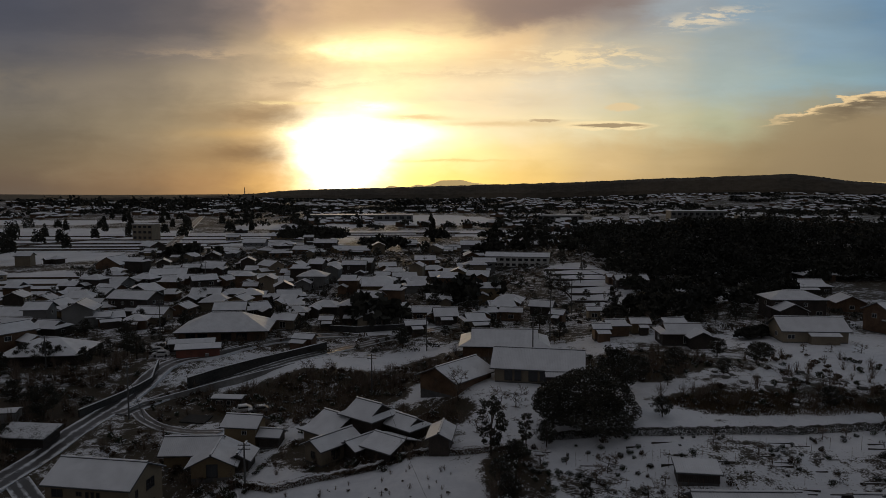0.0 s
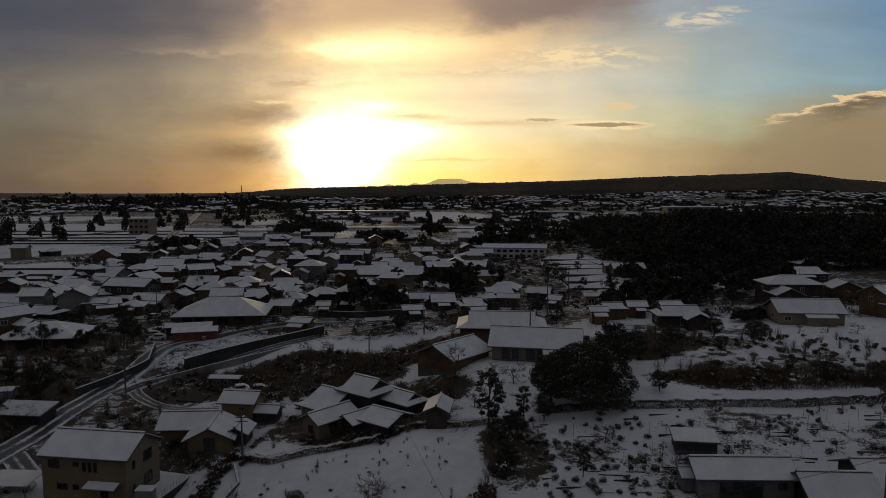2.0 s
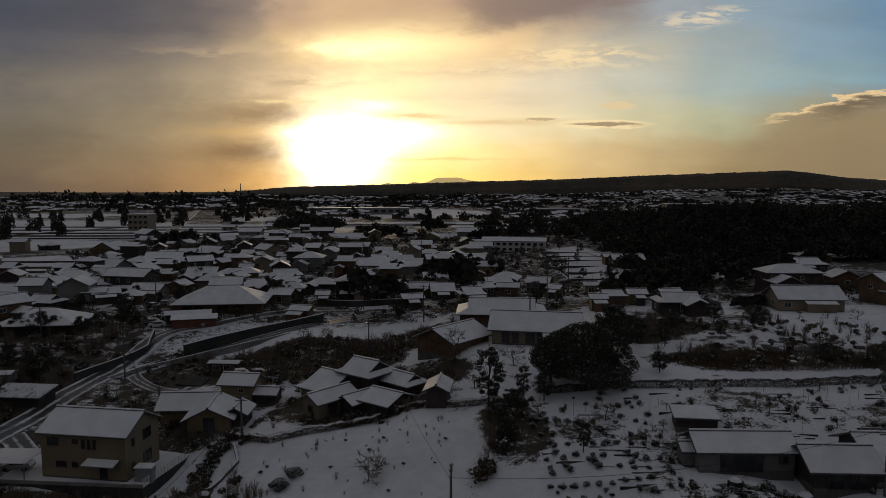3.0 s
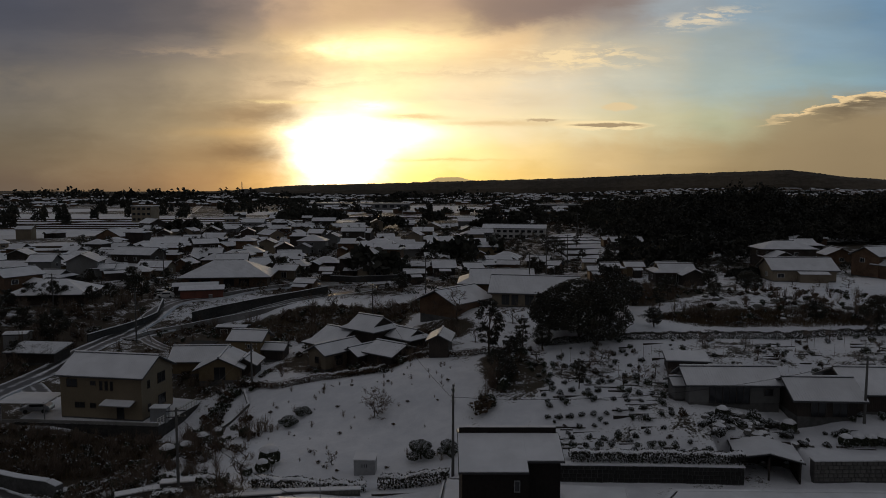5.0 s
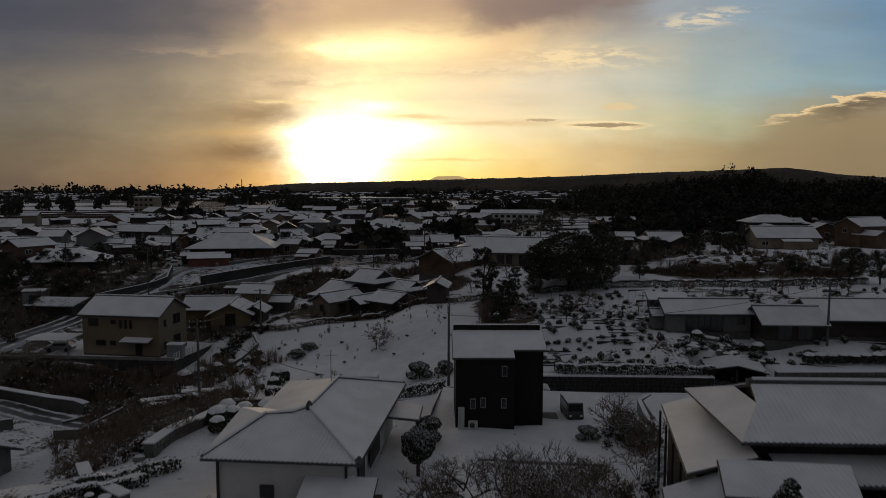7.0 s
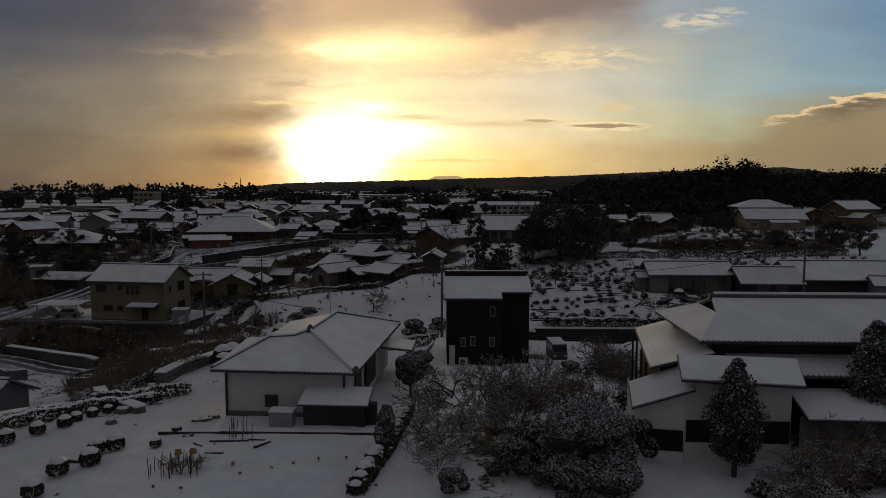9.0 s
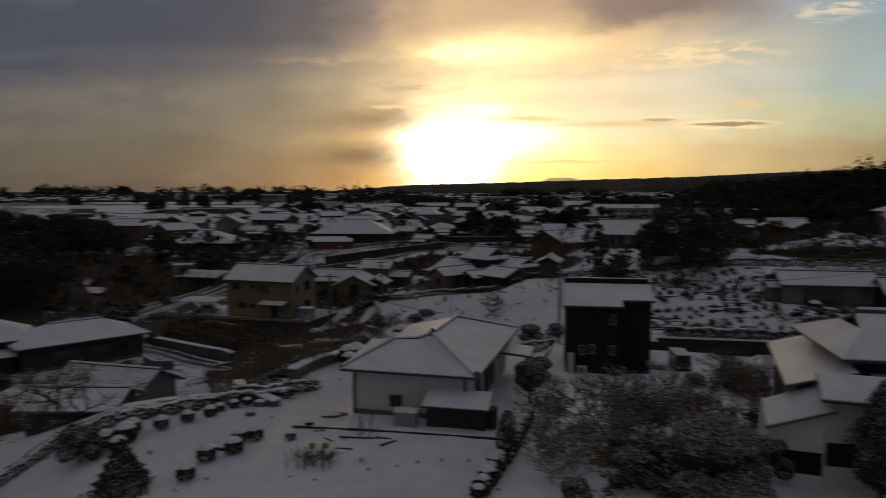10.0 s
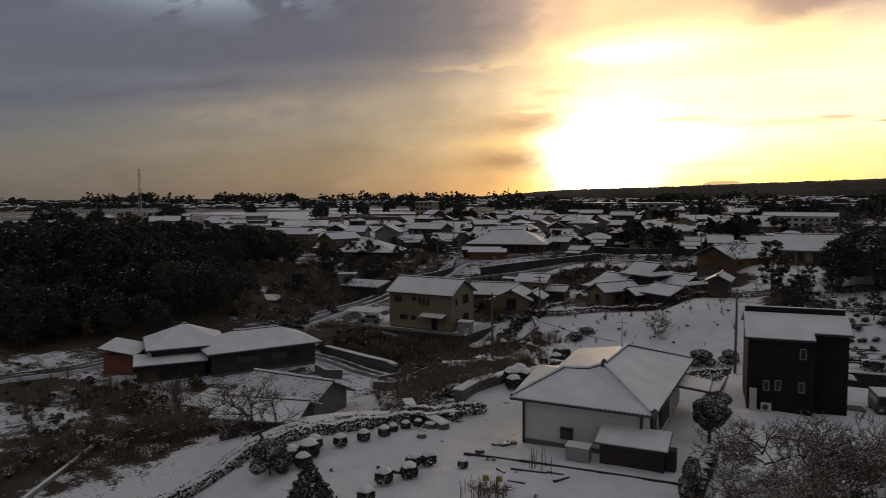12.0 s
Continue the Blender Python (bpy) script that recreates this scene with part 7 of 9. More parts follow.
# trees and shrubs one by one
for key, x, y, s, tall in (("oak", 22.3, 105.5, 1.12, 0.78), ("oak2", 29.5, 117, 0.95, 1.05), ("oak2", 17.5, 107, 0.9, 0.9), ("conifer", 7.0, 97.2, 1.0, 0.95), ("conifer", 12.5, 101, 0.55, 1.0), ("oak2", 33, 122, 0.7, 1.0),
                           ("oak2", 15.5, 100.5, 0.45, 1.0), ("oak2", 10.5, 94, 0.40, 1.0), ("oak2", 8.5, 84.5, 0.42, 0.9), ("oak2", 7.6, 88.5, 0.42, 0.9), ("conifer", 9.6, 92.5, 0.5, 0.9),
                           ("conifer", 17.2, 80.5, 0.42, 1.0), ("oak2", 70, 105, 0.75, 0.9), ("oak2", 74, 103, 0.7, 0.9), ("oak2", 64, 112, 0.5, 0.8), ("oak2", 62, 135, 0.6, 0.8), ("oak2", 66, 140, 0.5, 0.8), ("oak2", 57, 142, 0.55, 0.8), ("oak2", 45, 132, 0.6, 0.8), ("oak2", 52, 126, 0.45, 0.8), ("oak2", 37, 128, 0.6, 0.9), ("conifer", 41, 124, 0.6, 0.9), ("oak2", 26, 112, 0.8, 0.9), ("oak2", 35, 108, 0.45, 0.8)):
    plant(key, x, y, s, x * 37 % 360, None, tall)
for key, x, y, s in (("bare", 3.0, 122, 1.25), ("bare", 9.5, 113, 1.1), ("bare2", 5.5, 108, 1.0), ("bare", -1.5, 127, 0.9), ("bare2", 12.5, 116, 1.2), ("bare", -24, 146, 1.0), ("bare2", -18, 140, 1.0), ("bare", -30, 150, 0.9),
                     ("bare2", -36, 141, 0.9), ("bare", -14, 137, 1.0), ("bare2", -8.7, 81.8, 0.85), ("thicket", -8.2, 82.5, 1.2), ("bare2", -12.4, 70.2, 0.5), ("bare2", -24.8, 79, 0.5), ("bare", -20.6, 63.4, 0.75),
                     ("bare2", 20.2, 88, 0.8), ("bare2", 25.8, 84, 0.75), ("bare2", 22.5, 91.5, 0.9), ("bare2", 44, 90, 0.6), ("bare2", 52, 88, 0.6), ("bare", 66, 101, 0.75), ("bare2", 84, 148, 0.8), ("bare2", 90, 147, 0.8),
                     ("bare2", 78, 148, 0.7), ("bare3", -31.8, 22.8, 1.15), ("bare2", -52.5, 42.0, 0.8), ("bare3", 4.4, 27.6, 0.95), ("bare3", 1.8, 28.8, 0.85), ("bare3", 6.4, 27.6, 0.55),
                     ("twigs2", 0.6, 25.6, 1.0), ("twigs2", 1.4, 22.6, 1.0), ("twigs2", 0.6, 20.4, 0.75), ("twigs", 5.4, 25.6, 1.3), ("twigs", 7.0, 26.2, 1.15), ("twigs", 5.0, 29.6, 0.9),
                     ("twigs", 3.6, 23.2, 0.9), ("twigs2", 0.0, 30.8, 0.8), ("twigs2", 14.8, 33.8, 0.7), ("twigs2", 15.6, 43.8, 0.8), ("thicket2", -13.6, 20.4, 0.42), ("thicket2", -12.8, 20.9, 0.36), ("thicket2", -14.4, 20.8, 0.36), ("thicket", -0.6, 22.6, 0.9), ("thicket", 8.6, 33, 0.7), ("thicket", 5, 34.5, 0.8)):
    plant(key, x, y, s, x * 53 % 360)
for key, x, y, s, tall in (("camellia", 8.4, 18.0, 0.98, 0.98), ("pear", 16.2, 18.4, 0.86, 0.98), ("pear", 25.6, 21.6, 1.0, 1.0), 
                           ("camellia2", 4.4, 19.6, 0.5, 0.85), ("camellia2", 6.3, 21.2, 0.55, 0.9), ("camellia2", 12.2, 21.4, 0.42, 1.3), ("camellia2", 3.1, 14.0, 0.36, 0.7), ("camellia2", 6.2, 18.2, 0.3, 0.7), ("round_head", -1.5, 36.6, 1.0, 1.0), ("camellia2", 16.4, 43.0, 0.7, 0.6), ("osmanthus", -2.5, 23.6, 0.36, 1.15), ("camellia2", -28.9, 20.5, 0.5, 1.0),
                           ("cone", -23.5, 16.8, 1.0, 1.0), ("camellia2", -1.0, 43.5, 0.5, 0.9), ("camellia2", -2.4, 70.6, 0.6, 0.75), ("camellia2", 0.6, 69.6, 0.42, 0.9), ("camellia2", -18.6, 85.6, 0.45, 0.5), ("camellia2", -20, 83, 0.5, 0.5),
                           ("camellia2", 15.5, 25.5, 0.4, 0.8), ("camellia2", 1.4, 17.6, 0.32, 0.8), ("camellia2", 7.5, 16.3, 0.38, 0.7), ("camellia2", 23.6, 18.0, 0.5, 0.6),
                           ("camellia2", 12.6, 44.5, 0.4, 0.6), ("osmanthus", 30.5, 15.5, 0.8, 0.9)):
    plant(key, x, y, s, x * 71 % 360, None, tall)
for x, y, s in ((-20.0, 51.6, 1.55), (-18.1, 50.8, 1.35), (-16.2, 51.6, 1.55), (-19.6, 47.4, 1.5), (-19.0, 45.7, 1.2), (-18.6, 48.9, 1.25), (-17.4, 50.0, 1.0), (-33.2, 76.5, 1.6), (-30.8, 76.2, 1.3), (-19.4, 70.6, 1.8), (-19.6, 68.2, 1.2), (-21.0, 67.2, 0.9),
                (-30.2, 80.2, 1.3), (-29, 82.4, 1.1), (-19.4, 22.0, 0.9), (-19.0, 24.3, 0.85), (-20.6, 20.8, 0.9), (-19.9, 23.8, 0.8), (-16.6, 24.4, 0.55), (-20.5, 18.2, 0.85), (-25.2, 26.9, 0.75), (-26.3, 25.4, 0.8), (-24.2, 28.3, 0.72), (-27.8, 24.4, 0.9),
                (-27.4, 23.0, 1.15), (-28.4, 22.2, 1.0), (-27.0, 21.6, 0.9), (-16.2, 26.8, 0.5), (38.8, 70.6, 1.3), (31.6, 71.4, 1.2), (-23.4, 30.4, 0.6), (-22.8, 31.4, 0.55), (-24.0, 29.4, 0.6), (2.6, 63.6, 0.9)):
    plant("ball", x, y, s, x * 31 % 360)

# the terraced garden: rows of small bushes, loose shrubs, a few trees
grow = random.Random(21)
for i in range(13):
    plant("shrub" if i % 3 else "mound", 13.6 + i * 1.28, 65.4 + grow.uniform(-0.15, 0.15), grow.uniform(0.5, 0.72), i * 77)
for i in range(9):
    plant("mound", 12.2 + i * 1.4, 74.2 + grow.uniform(-0.2, 0.2), grow.uniform(0.55, 0.8), i * 41)
for i in range(12):
    plant("ball", 43.2 + i * 1.35, 67.2, grow.uniform(1.0, 1.2), i * 41)
for k, n in ((67.4, 11), (69.6, 9), (72.2, 10), (76.4, 8), (79.0, 9), (82.5, 10), (86.0, 9), (90.5, 10)):
    for i in range(n):
        if grow.random() < 0.8:
            plant(grow.choice(("mound", "shrub", "mound")), 12.8 + i * 15.0 / n + grow.uniform(-0.3, 0.3), k + grow.uniform(-0.25, 0.25), grow.uniform(0.45, 0.72), grow.uniform(0, 360), None, grow.uniform(1.0, 1.4))
for _ in range(205):
    x, y = grow.uniform(11, 72), grow.uniform(66, 101)
    if (28 < x < 68 and 72 < y < 81) or (30 < x < 37 and 86 < y < 90):
        continue
    plant(grow.choice(("shrub", "shrub2", "mound", "mound", "shrub")), x, y, grow.uniform(0.35, 0.8), grow.uniform(0, 360), None, grow.uniform(0.9, 1.5))
for _ in range(26):
    x, y = grow.uniform(29, 40), grow.uniform(67, 72.5)
    plant(grow.choice(("mound", "mound", "shrub")), x, y, grow.uniform(0.6, 1.2), grow.uniform(0, 360))
for _ in range(18):
    x, y = grow.uniform(13, 70), grow.uniform(80, 101)
    if not (29 < x < 38 and 85 < y < 91):
        plant("bare2", x, y, grow.uniform(0.4, 0.75), grow.uniform(0, 360))
for _ in range(34):
    x, y = grow.uniform(15.5, 27), grow.uniform(13.5, 16.8)
    plant(grow.choice(("twigs2", "shrub2", "mound", "shrub2")), x, y, grow.uniform(0.55, 1.0), grow.uniform(0, 360), None, grow.uniform(0.5, 0.8))
for i in range(22):
    plant(grow.choice(("twigs2", "shrub2", "twigs2", "mound")), 19.4 + i * 0.5, grow.uniform(16.9, 18.4), grow.uniform(0.75, 1.15), grow.uniform(0, 360), None, grow.uniform(0.6, 0.9))
# slopes and scrub that nobody could count
wild = []
for _ in range(22):
    wild.append(("shrub2", grow.uniform(-26, -2), grow.uniform(14, 29), grow.uniform(0.08, 0.22), grow.uniform(0, 360)))
for _ in range(36):
    wild.append((grow.choice(("shrub2", "thicket")), grow.uniform(-24, 4), grow.uniform(68, 96), grow.uniform(0.15, 0.4), grow.uniform(0, 360)))
for _ in range(330):
    x, y = grow.uniform(-100, -67), grow.uniform(80, 165)
    if x > -71 and y > 100:
        continue
    wild.append((grow.choice(("thicket", "thicket", "thicket", "shrub2", "mound", "shrub2")), x, y, grow.uniform(0.8, 1.7), grow.uniform(0, 360)))
for _ in range(40):
    t = grow.uniform(0, 1)
    wild.append((grow.choice(("shrub", "shrub2", "thicket", "shrub")), 5.0 + 6.5 * t + grow.uniform(-1.2, 1.2), 77 + 20 * t, grow.uniform(0.8, 1.7), grow.uniform(0, 360)))
for cx, cy, rx, ry, n in ((-46, 80, 12, 5, 120), (-30, 70, 5, 8, 60), (-36, 66, 4, 5, 34), (-26, 48, 5, 8, 44), (-33, 54, 4, 6, 30), (-27, 80, 5, 8, 40), (-8, 117, 12, 8, 44), (-28, 140, 22, 14, 260), (58, 116, 22, 6, 80), (75, 132, 18, 12, 60), (-20, 122, 14, 8, 60), (38, 140, 17, 13, 120), (-24, 58, 8, 7, 30), (-32, 101, 8, 5, 34), (-12, 102, 12, 3, 34), (4, 148, 18, 12, 150),
                          (-85, 118, 18, 14, 120), (-53, 34, 7, 12, 50), (-62, 47, 14, 6, 34), (-62, 36, 16, 8, 60), (-54, 140, 5, 14, 40), (-54, 118, 7, 6, 24), (13, 30, 6, 6, 16), (28, 14, 12, 4, 34), (3, 25.5, 5, 5, 8), (-78, 146, 13, 14, 44), (-30, 46, 4, 8, 24), (70, 122, 10, 10, 20),
                          (-48, 103, 10, 5, 34), (-12, 108, 14, 8, 30), (16, 44, 2.5, 5, 14), (-75, 170, 12, 10, 24)):
    for _ in range(n):
        a, u = grow.uniform(0, 6.28), grow.uniform(0, 1) ** 0.5
        wild.append((grow.choice(("thicket", "thicket", "thicket", "shrub2", "shrub2", "shrub", "mound")), cx + math.cos(a) * u * rx, cy + math.sin(a) * u * ry, grow.uniform(0.55, 1.2), grow.uniform(0, 360)))
STRIP = ((-30.9, 100.0), (-31.9, 93.5), (-32.8, 82.3), (-35.0, 75.7), (-38.3, 71.6), (-41.7, 68.3))
for (ax, ay), (bx, by) in zip(STRIP, STRIP[1:]):
    for _ in range(int(math.hypot(bx - ax, by - ay) * 4.2)):
        t = grow.uniform(0, 1)
        wild.append((grow.choice(("shrub", "shrub2", "mound", "thicket", "shrub")), ax + (bx - ax) * t + grow.uniform(-1.3, 1.3), ay + (by - ay) * t + grow.uniform(-1.0, 1.0), grow.uniform(0.5, 1.25), grow.uniform(0, 360)))
for _ in range(70):
    wild.append((grow.choice(("shrub2", "thicket", "thicket")), grow.uniform(-29, 2), grow.uniform(66, 97), grow.uniform(0.15, 0.42), grow.uniform(0, 360)))
for _ in range(190):
    wild.append((grow.choice(("thicket", "thicket", "shrub2", "thicket")), grow.uniform(-60, -38), grow.uniform(74.5, 86.0), grow.uniform(0.4, 0.8), grow.uniform(0, 360)))
DITCH = ((-49.5, 45.0), (-55.0, 39.0), (-57.5, 33.5), (-56.0, 27.0), (-53.0, 20.0), (-50.0, 12.0))
for (ax, ay), (bx, by) in zip(DITCH, DITCH[1:]):
    for _ in range(26):
        t = grow.uniform(0, 1)
        wild.append((grow.choice(("thicket", "shrub2", "thicket", "mound")), ax + (bx - ax) * t - 2.0 + grow.uniform(-1.8, 1.8), ay + (by - ay) * t + grow.uniform(-1.5, 1.5), grow.uniform(0.35, 0.75), grow.uniform(0, 360)))
for _ in range(110):
    wild.append((grow.choice(("thicket", "shrub2", "thicket")), grow.uniform(-90, -62), grow.uniform(38, 50), grow.uniform(0.3, 0.7), grow.uniform(0, 360)))
undergrowth("undergrowth", "brown leafless scrub and snowy shrubs on rough slopes", wild)
# among the village houses
back = []
for _ in range(190):
    x, y = grow.uniform(-170, 110), grow.uniform(172, 420)
    row = (grow.choice(("oak3", "conifer2", "oak3", "oak3")), x, y, grow.uniform(0.35, 0.72), grow.uniform(0, 360))
    if y < 240:
        plant(*row)
    else:
        back.append(row)
undergrowth("garden_trees", "dark evergreens between the farther houses", back)
for _ in range(34):
    x, y = grow.uniform(-110, 60), grow.uniform(172, 300)
    plant(grow.choice(("bare", "bare2")), x, y, grow.uniform(0.6, 1.0), grow.uniform(0, 360))
for _ in range(26):
    x, y = grow.uniform(-104, -73), grow.uniform(104, 168)
    plant(grow.choice(("bare2", "bare", "oak3", "oak3")), x, y, grow.uniform(0.4, 0.75), grow.uniform(0, 360))
# wood on the left beyond the valley house
back = []
for i in range(18):
    for j in range(20):
        x, y = -152 + i * 4.6 + grow.uniform(-1.6, 1.6), 56 + j * 4.8 + grow.uniform(-1.6, 1.6)
        edge = np.interp(y, (56, 60, 66, 70, 88, 92, 120, 150), (-97, -89, -85, -80, -77, -94, -102, -108))
        if x > edge or (y < 62 and x < -135):
            continue
        front = x > edge - 8 or y < 64
        if front:
            plant(grow.choice(("oak4", "oak4", "oak3", "bare", "oak4")), x, y, grow.uniform(0.5, 0.85), grow.uniform(0, 360))
        else:
            back.append(("oak5", x, y, grow.uniform(0.45, 0.82), grow.uniform(0, 360)))
undergrowth("hill_wood", "dense dark evergreen wood on a slope", back)


def woods(name, label, spots, seed, leaf, per, mat="far_wood"):
    """Far woodland in one mesh: crowns of many leaf clumps, no two alike."""
    rng = np.random.default_rng(seed)
    s = Shape()
    for x, y, h, w in spots:
        z = float(land(x, y) + hills(np.float64(x), np.float64(y)))
        d = rng.normal(size=(per, 3))
        d = d / np.linalg.norm(d, axis=1)[:, None] * rng.uniform(0.45, 0.92, (per, 1))
        d[:, 2] = np.abs(d[:, 2]) * 1.0 - 0.25
        lump = 1 + 0.25 * np.sin(d[:, 0] * 5 + x) * np.cos(d[:, 1] * 4 + y)
        s.quads(np.array((x, y, z + h * 0.45)) + d * lump[:, None] * (w / 2, w / 2, h * 0.55), rng.uniform(0.6, 1.3, per) * leaf, rng)
    return tagged(new(name, s.mesh(name, mat)), label, "woodland", kind="stuff")


rng = random.Random(31)
spots = []
for _ in range(600):
    x, y = rng.uniform(60, 300), rng.uniform(272, 430)
    if x < 68 + (y - 272) * 0.10 or x > 0.95 * y:
        continue
    spots.append((x, y, rng.uniform(12, 18) * (1 if x > 84 else 0.8), rng.uniform(9, 14)))
for _ in range(40):
    spots.append((rng.uniform(122, 150), rng.uniform(294, 318), rng.uniform(19, 24), rng.uniform(13, 17)))
for _ in range(120):
    spots.append((rng.uniform(66, 260), rng.uniform(262, 274), rng.uniform(8, 13), rng.uniform(8, 11)))
for x, y, h, w in ((63, 198, 9, 9), (74, 201, 10, 10), (84, 215, 10, 10), (66, 240, 9, 9), (69, 205, 8, 8), (78, 210, 9, 9), (58, 192, 7, 7), (71, 161, 3, 5), (75, 163, 3, 5), (62, 212, 8, 8), (56, 205, 7, 7), (66, 186, 7, 8),
                   (52, 182, 6, 7), (47, 190, 6, 7), (88, 205, 8, 9), (94, 212, 9, 9), (102, 222, 9, 10), (112, 226, 9, 10), (70, 226, 9, 10), (80, 232, 9, 10), (92, 240, 10, 10), (104, 246, 10, 10), (120, 250, 10, 10), (136, 250, 10, 10)):
    spots.append((x, y, h, w))
    spots.append((x + 2.5, y + 3, h * 0.85, w * 0.8))
woods("grove_wood", "dark evergreen wood on a low rise", spots, 5, 0.58, 280)
spots = []
for _ in range(60):
    a, u = rng.uniform(0, 6.28), rng.uniform(0, 1) ** 0.5
    spots.append((-100 + math.cos(a) * u * 30, 545 + math.sin(a) * u * 16, rng.uniform(10, 15), rng.uniform(9, 13)))
for _ in range(40):
    a, u = rng.uniform(0, 6.28), rng.uniform(0, 1) ** 0.5
    spots.append((-42 + math.cos(a) * u * 18, 480 + math.sin(a) * u * 12, rng.uniform(8, 11), rng.uniform(7, 10)))
for cx, cy, rx, ry, n in ((35, 405, 20, 6, 16), (75, 380, 10, 10, 10), (-6, 560, 10, 10, 16), (-150, 410, 12, 6, 14), (140, 480, 60, 20, 50), (60, 560, 30, 12, 20), (-20, 205, 8, 10, 10), (10, 240, 14, 12, 18)):
    for _ in range(n):
        a, u = rng.uniform(0, 6.28), rng.uniform(0, 1) ** 0.5
        spots.append((cx + math.cos(a) * u * rx, cy + math.sin(a) * u * ry, rng.uniform(7, 12), rng.uniform(6, 10)))
for _ in range(1900):
    r, a = rng.uniform(430, 1500), rng.uniform(-64, 42)
    x, y = r * math.sin(radians(a)), r * math.cos(radians(a))
    if noise.noise((x * 0.007, y * 0.007, 5)) > -0.18 and not open_land(a, r):
        spots.append((x, y, rng.uniform(7, 12), rng.uniform(8, 18)))
woods("far_woods", "clumps of dark trees among the distant houses", spots, 6, 1.3, 44)
spots = []
for _ in range(1300):
    r, a = rng.uniform(1250, 2450), rng.uniform(-66, 44)
    if noise.noise((r * 0.004, a * 0.12, 2)) > -0.05:
        spots.append((r * math.sin(radians(a)), r * math.cos(radians(a)), rng.uniform(4, 8), rng.uniform(30, 80)))
for _ in range(64):
    r, a = rng.uniform(1380, 1600), rng.choice((rng.uniform(-60, -18), rng.uniform(-60, 6)))
    spots.append((r * math.sin(radians(a)), r * math.cos(radians(a)), rng.uniform(25, 35) - max(0, a + 14) * 0.25, rng.uniform(28, 60)))
skyline = []
for bearing, r, top, wide in ((-52, 300, 18, 30), (-49, 310, 17, 16), (-44, 420, 18, 26), (-38, 480, 18, 16), (-33, 420, 20, 20), (-31.2, 425, 21, 22), (-29.3, 430, 21, 15), (-26, 520, 20, 14), (-24.4, 520, 21, 11), (-22, 560, 20, 16),
                              (-20.2, 520, 19, 24), (-17.4, 540, 19, 22), (-15.6, 545, 19, 12), (-12.4, 470, 17, 24), (-10.8, 470, 17, 14), (-7.0, 600, 17, 18), (-0.9, 430, 19, 10), (4.2, 330, 18, 11), (7.5, 420, 15, 16), (11, 360, 14, 18)):
    for k in range(5):
        r, wide = r * 1.12, wide * 1.05
        a = radians(bearing) + rng.uniform(-0.35, 0.35) * wide / r
        skyline.append((r * math.sin(a), r * math.cos(a) + rng.uniform(-8, 8), top * rng.uniform(0.74, 0.98), wide * rng.uniform(0.3, 0.5)))
woods("skyline_trees", "tall dark trees standing over the roofs of the village", skyline, 17, 0.62, 420)
woods("horizon_woods", "wooded skyline along the horizon", spots, 7, 3.4, 46)
spots, brown = [], []
for _ in range(3800):
    x, y = rng.uniform(-190, 130), rng.uniform(168, 440)
    if any(((x - f[0]) / f[2]) ** 2 + ((y - f[1]) / f[3]) ** 2 < 1.05 for f in FIELDS):
        continue
    (spots if rng.random() < 0.6 else brown).append((x, y, rng.uniform(0.9, 3.2), rng.uniform(1.4, 4.5)))
woods("garden_growth", "dark garden shrubs and hedges between village houses", spots, 9, 0.20, 58, "leaf_dark")
woods("garden_scrub", "brown bare garden shrubs between village houses", brown, 10, 0.18, 58, "leaf_brown")


def grass(name, label, zones, seed, mat, height):
    """Dry stalks standing out of the snow, in one mesh."""
    rng = np.random.default_rng(seed)
    v, f = [], []
    for cx, cy, rx, ry, n in zones:
        a, u = rng.uniform(0, 6.28, n), rng.uniform(0, 1, n) ** 0.5
        x, y = cx + np.cos(a) * u * rx, cy + np.sin(a) * u * ry
        z = land(x, y)
        for px, py, pz, h, b, l, m in zip(x, y, z, rng.uniform(0.4, 1.1, n) * height, rng.uniform(0, 6.28, n), rng.normal(size=n) * 0.25, rng.normal(size=n) * 0.25):
            k = len(v)
            wx, wy = math.cos(b) * 0.035, math.sin(b) * 0.035
            v += [(px - wx, py - wy, pz - 0.05), (px + wx, py + wy, pz - 0.05), (px + l * h, py + m * h, pz + h)]
            f.append((k, k + 1, k + 2))
    me = bpy.data.meshes.new(name)
    me.from_pydata(v, [], f)
    me.materials.append(MATS[mat])
    tagged(new(name, me), label, "grass", kind="stuff")


grass("dry_grass", "tall dry brown grass and stalks in the snow", [(48, 115, 12, 3.2, 5200), (58, 113, 16, 4, 5200), (-46, 80, 11, 5, 5200), (-28, 140, 20, 13, 9000), (-8, 117, 11, 7, 3000), (-52, 33, 8, 12, 5000), (-60, 47, 14, 6, 3500),
                                                                   (38, 140, 13, 12, 3500), (-70, 88, 8, 4, 1500), (4, 148, 16, 10, 3000)], 8, "dry_grass", 0.95)


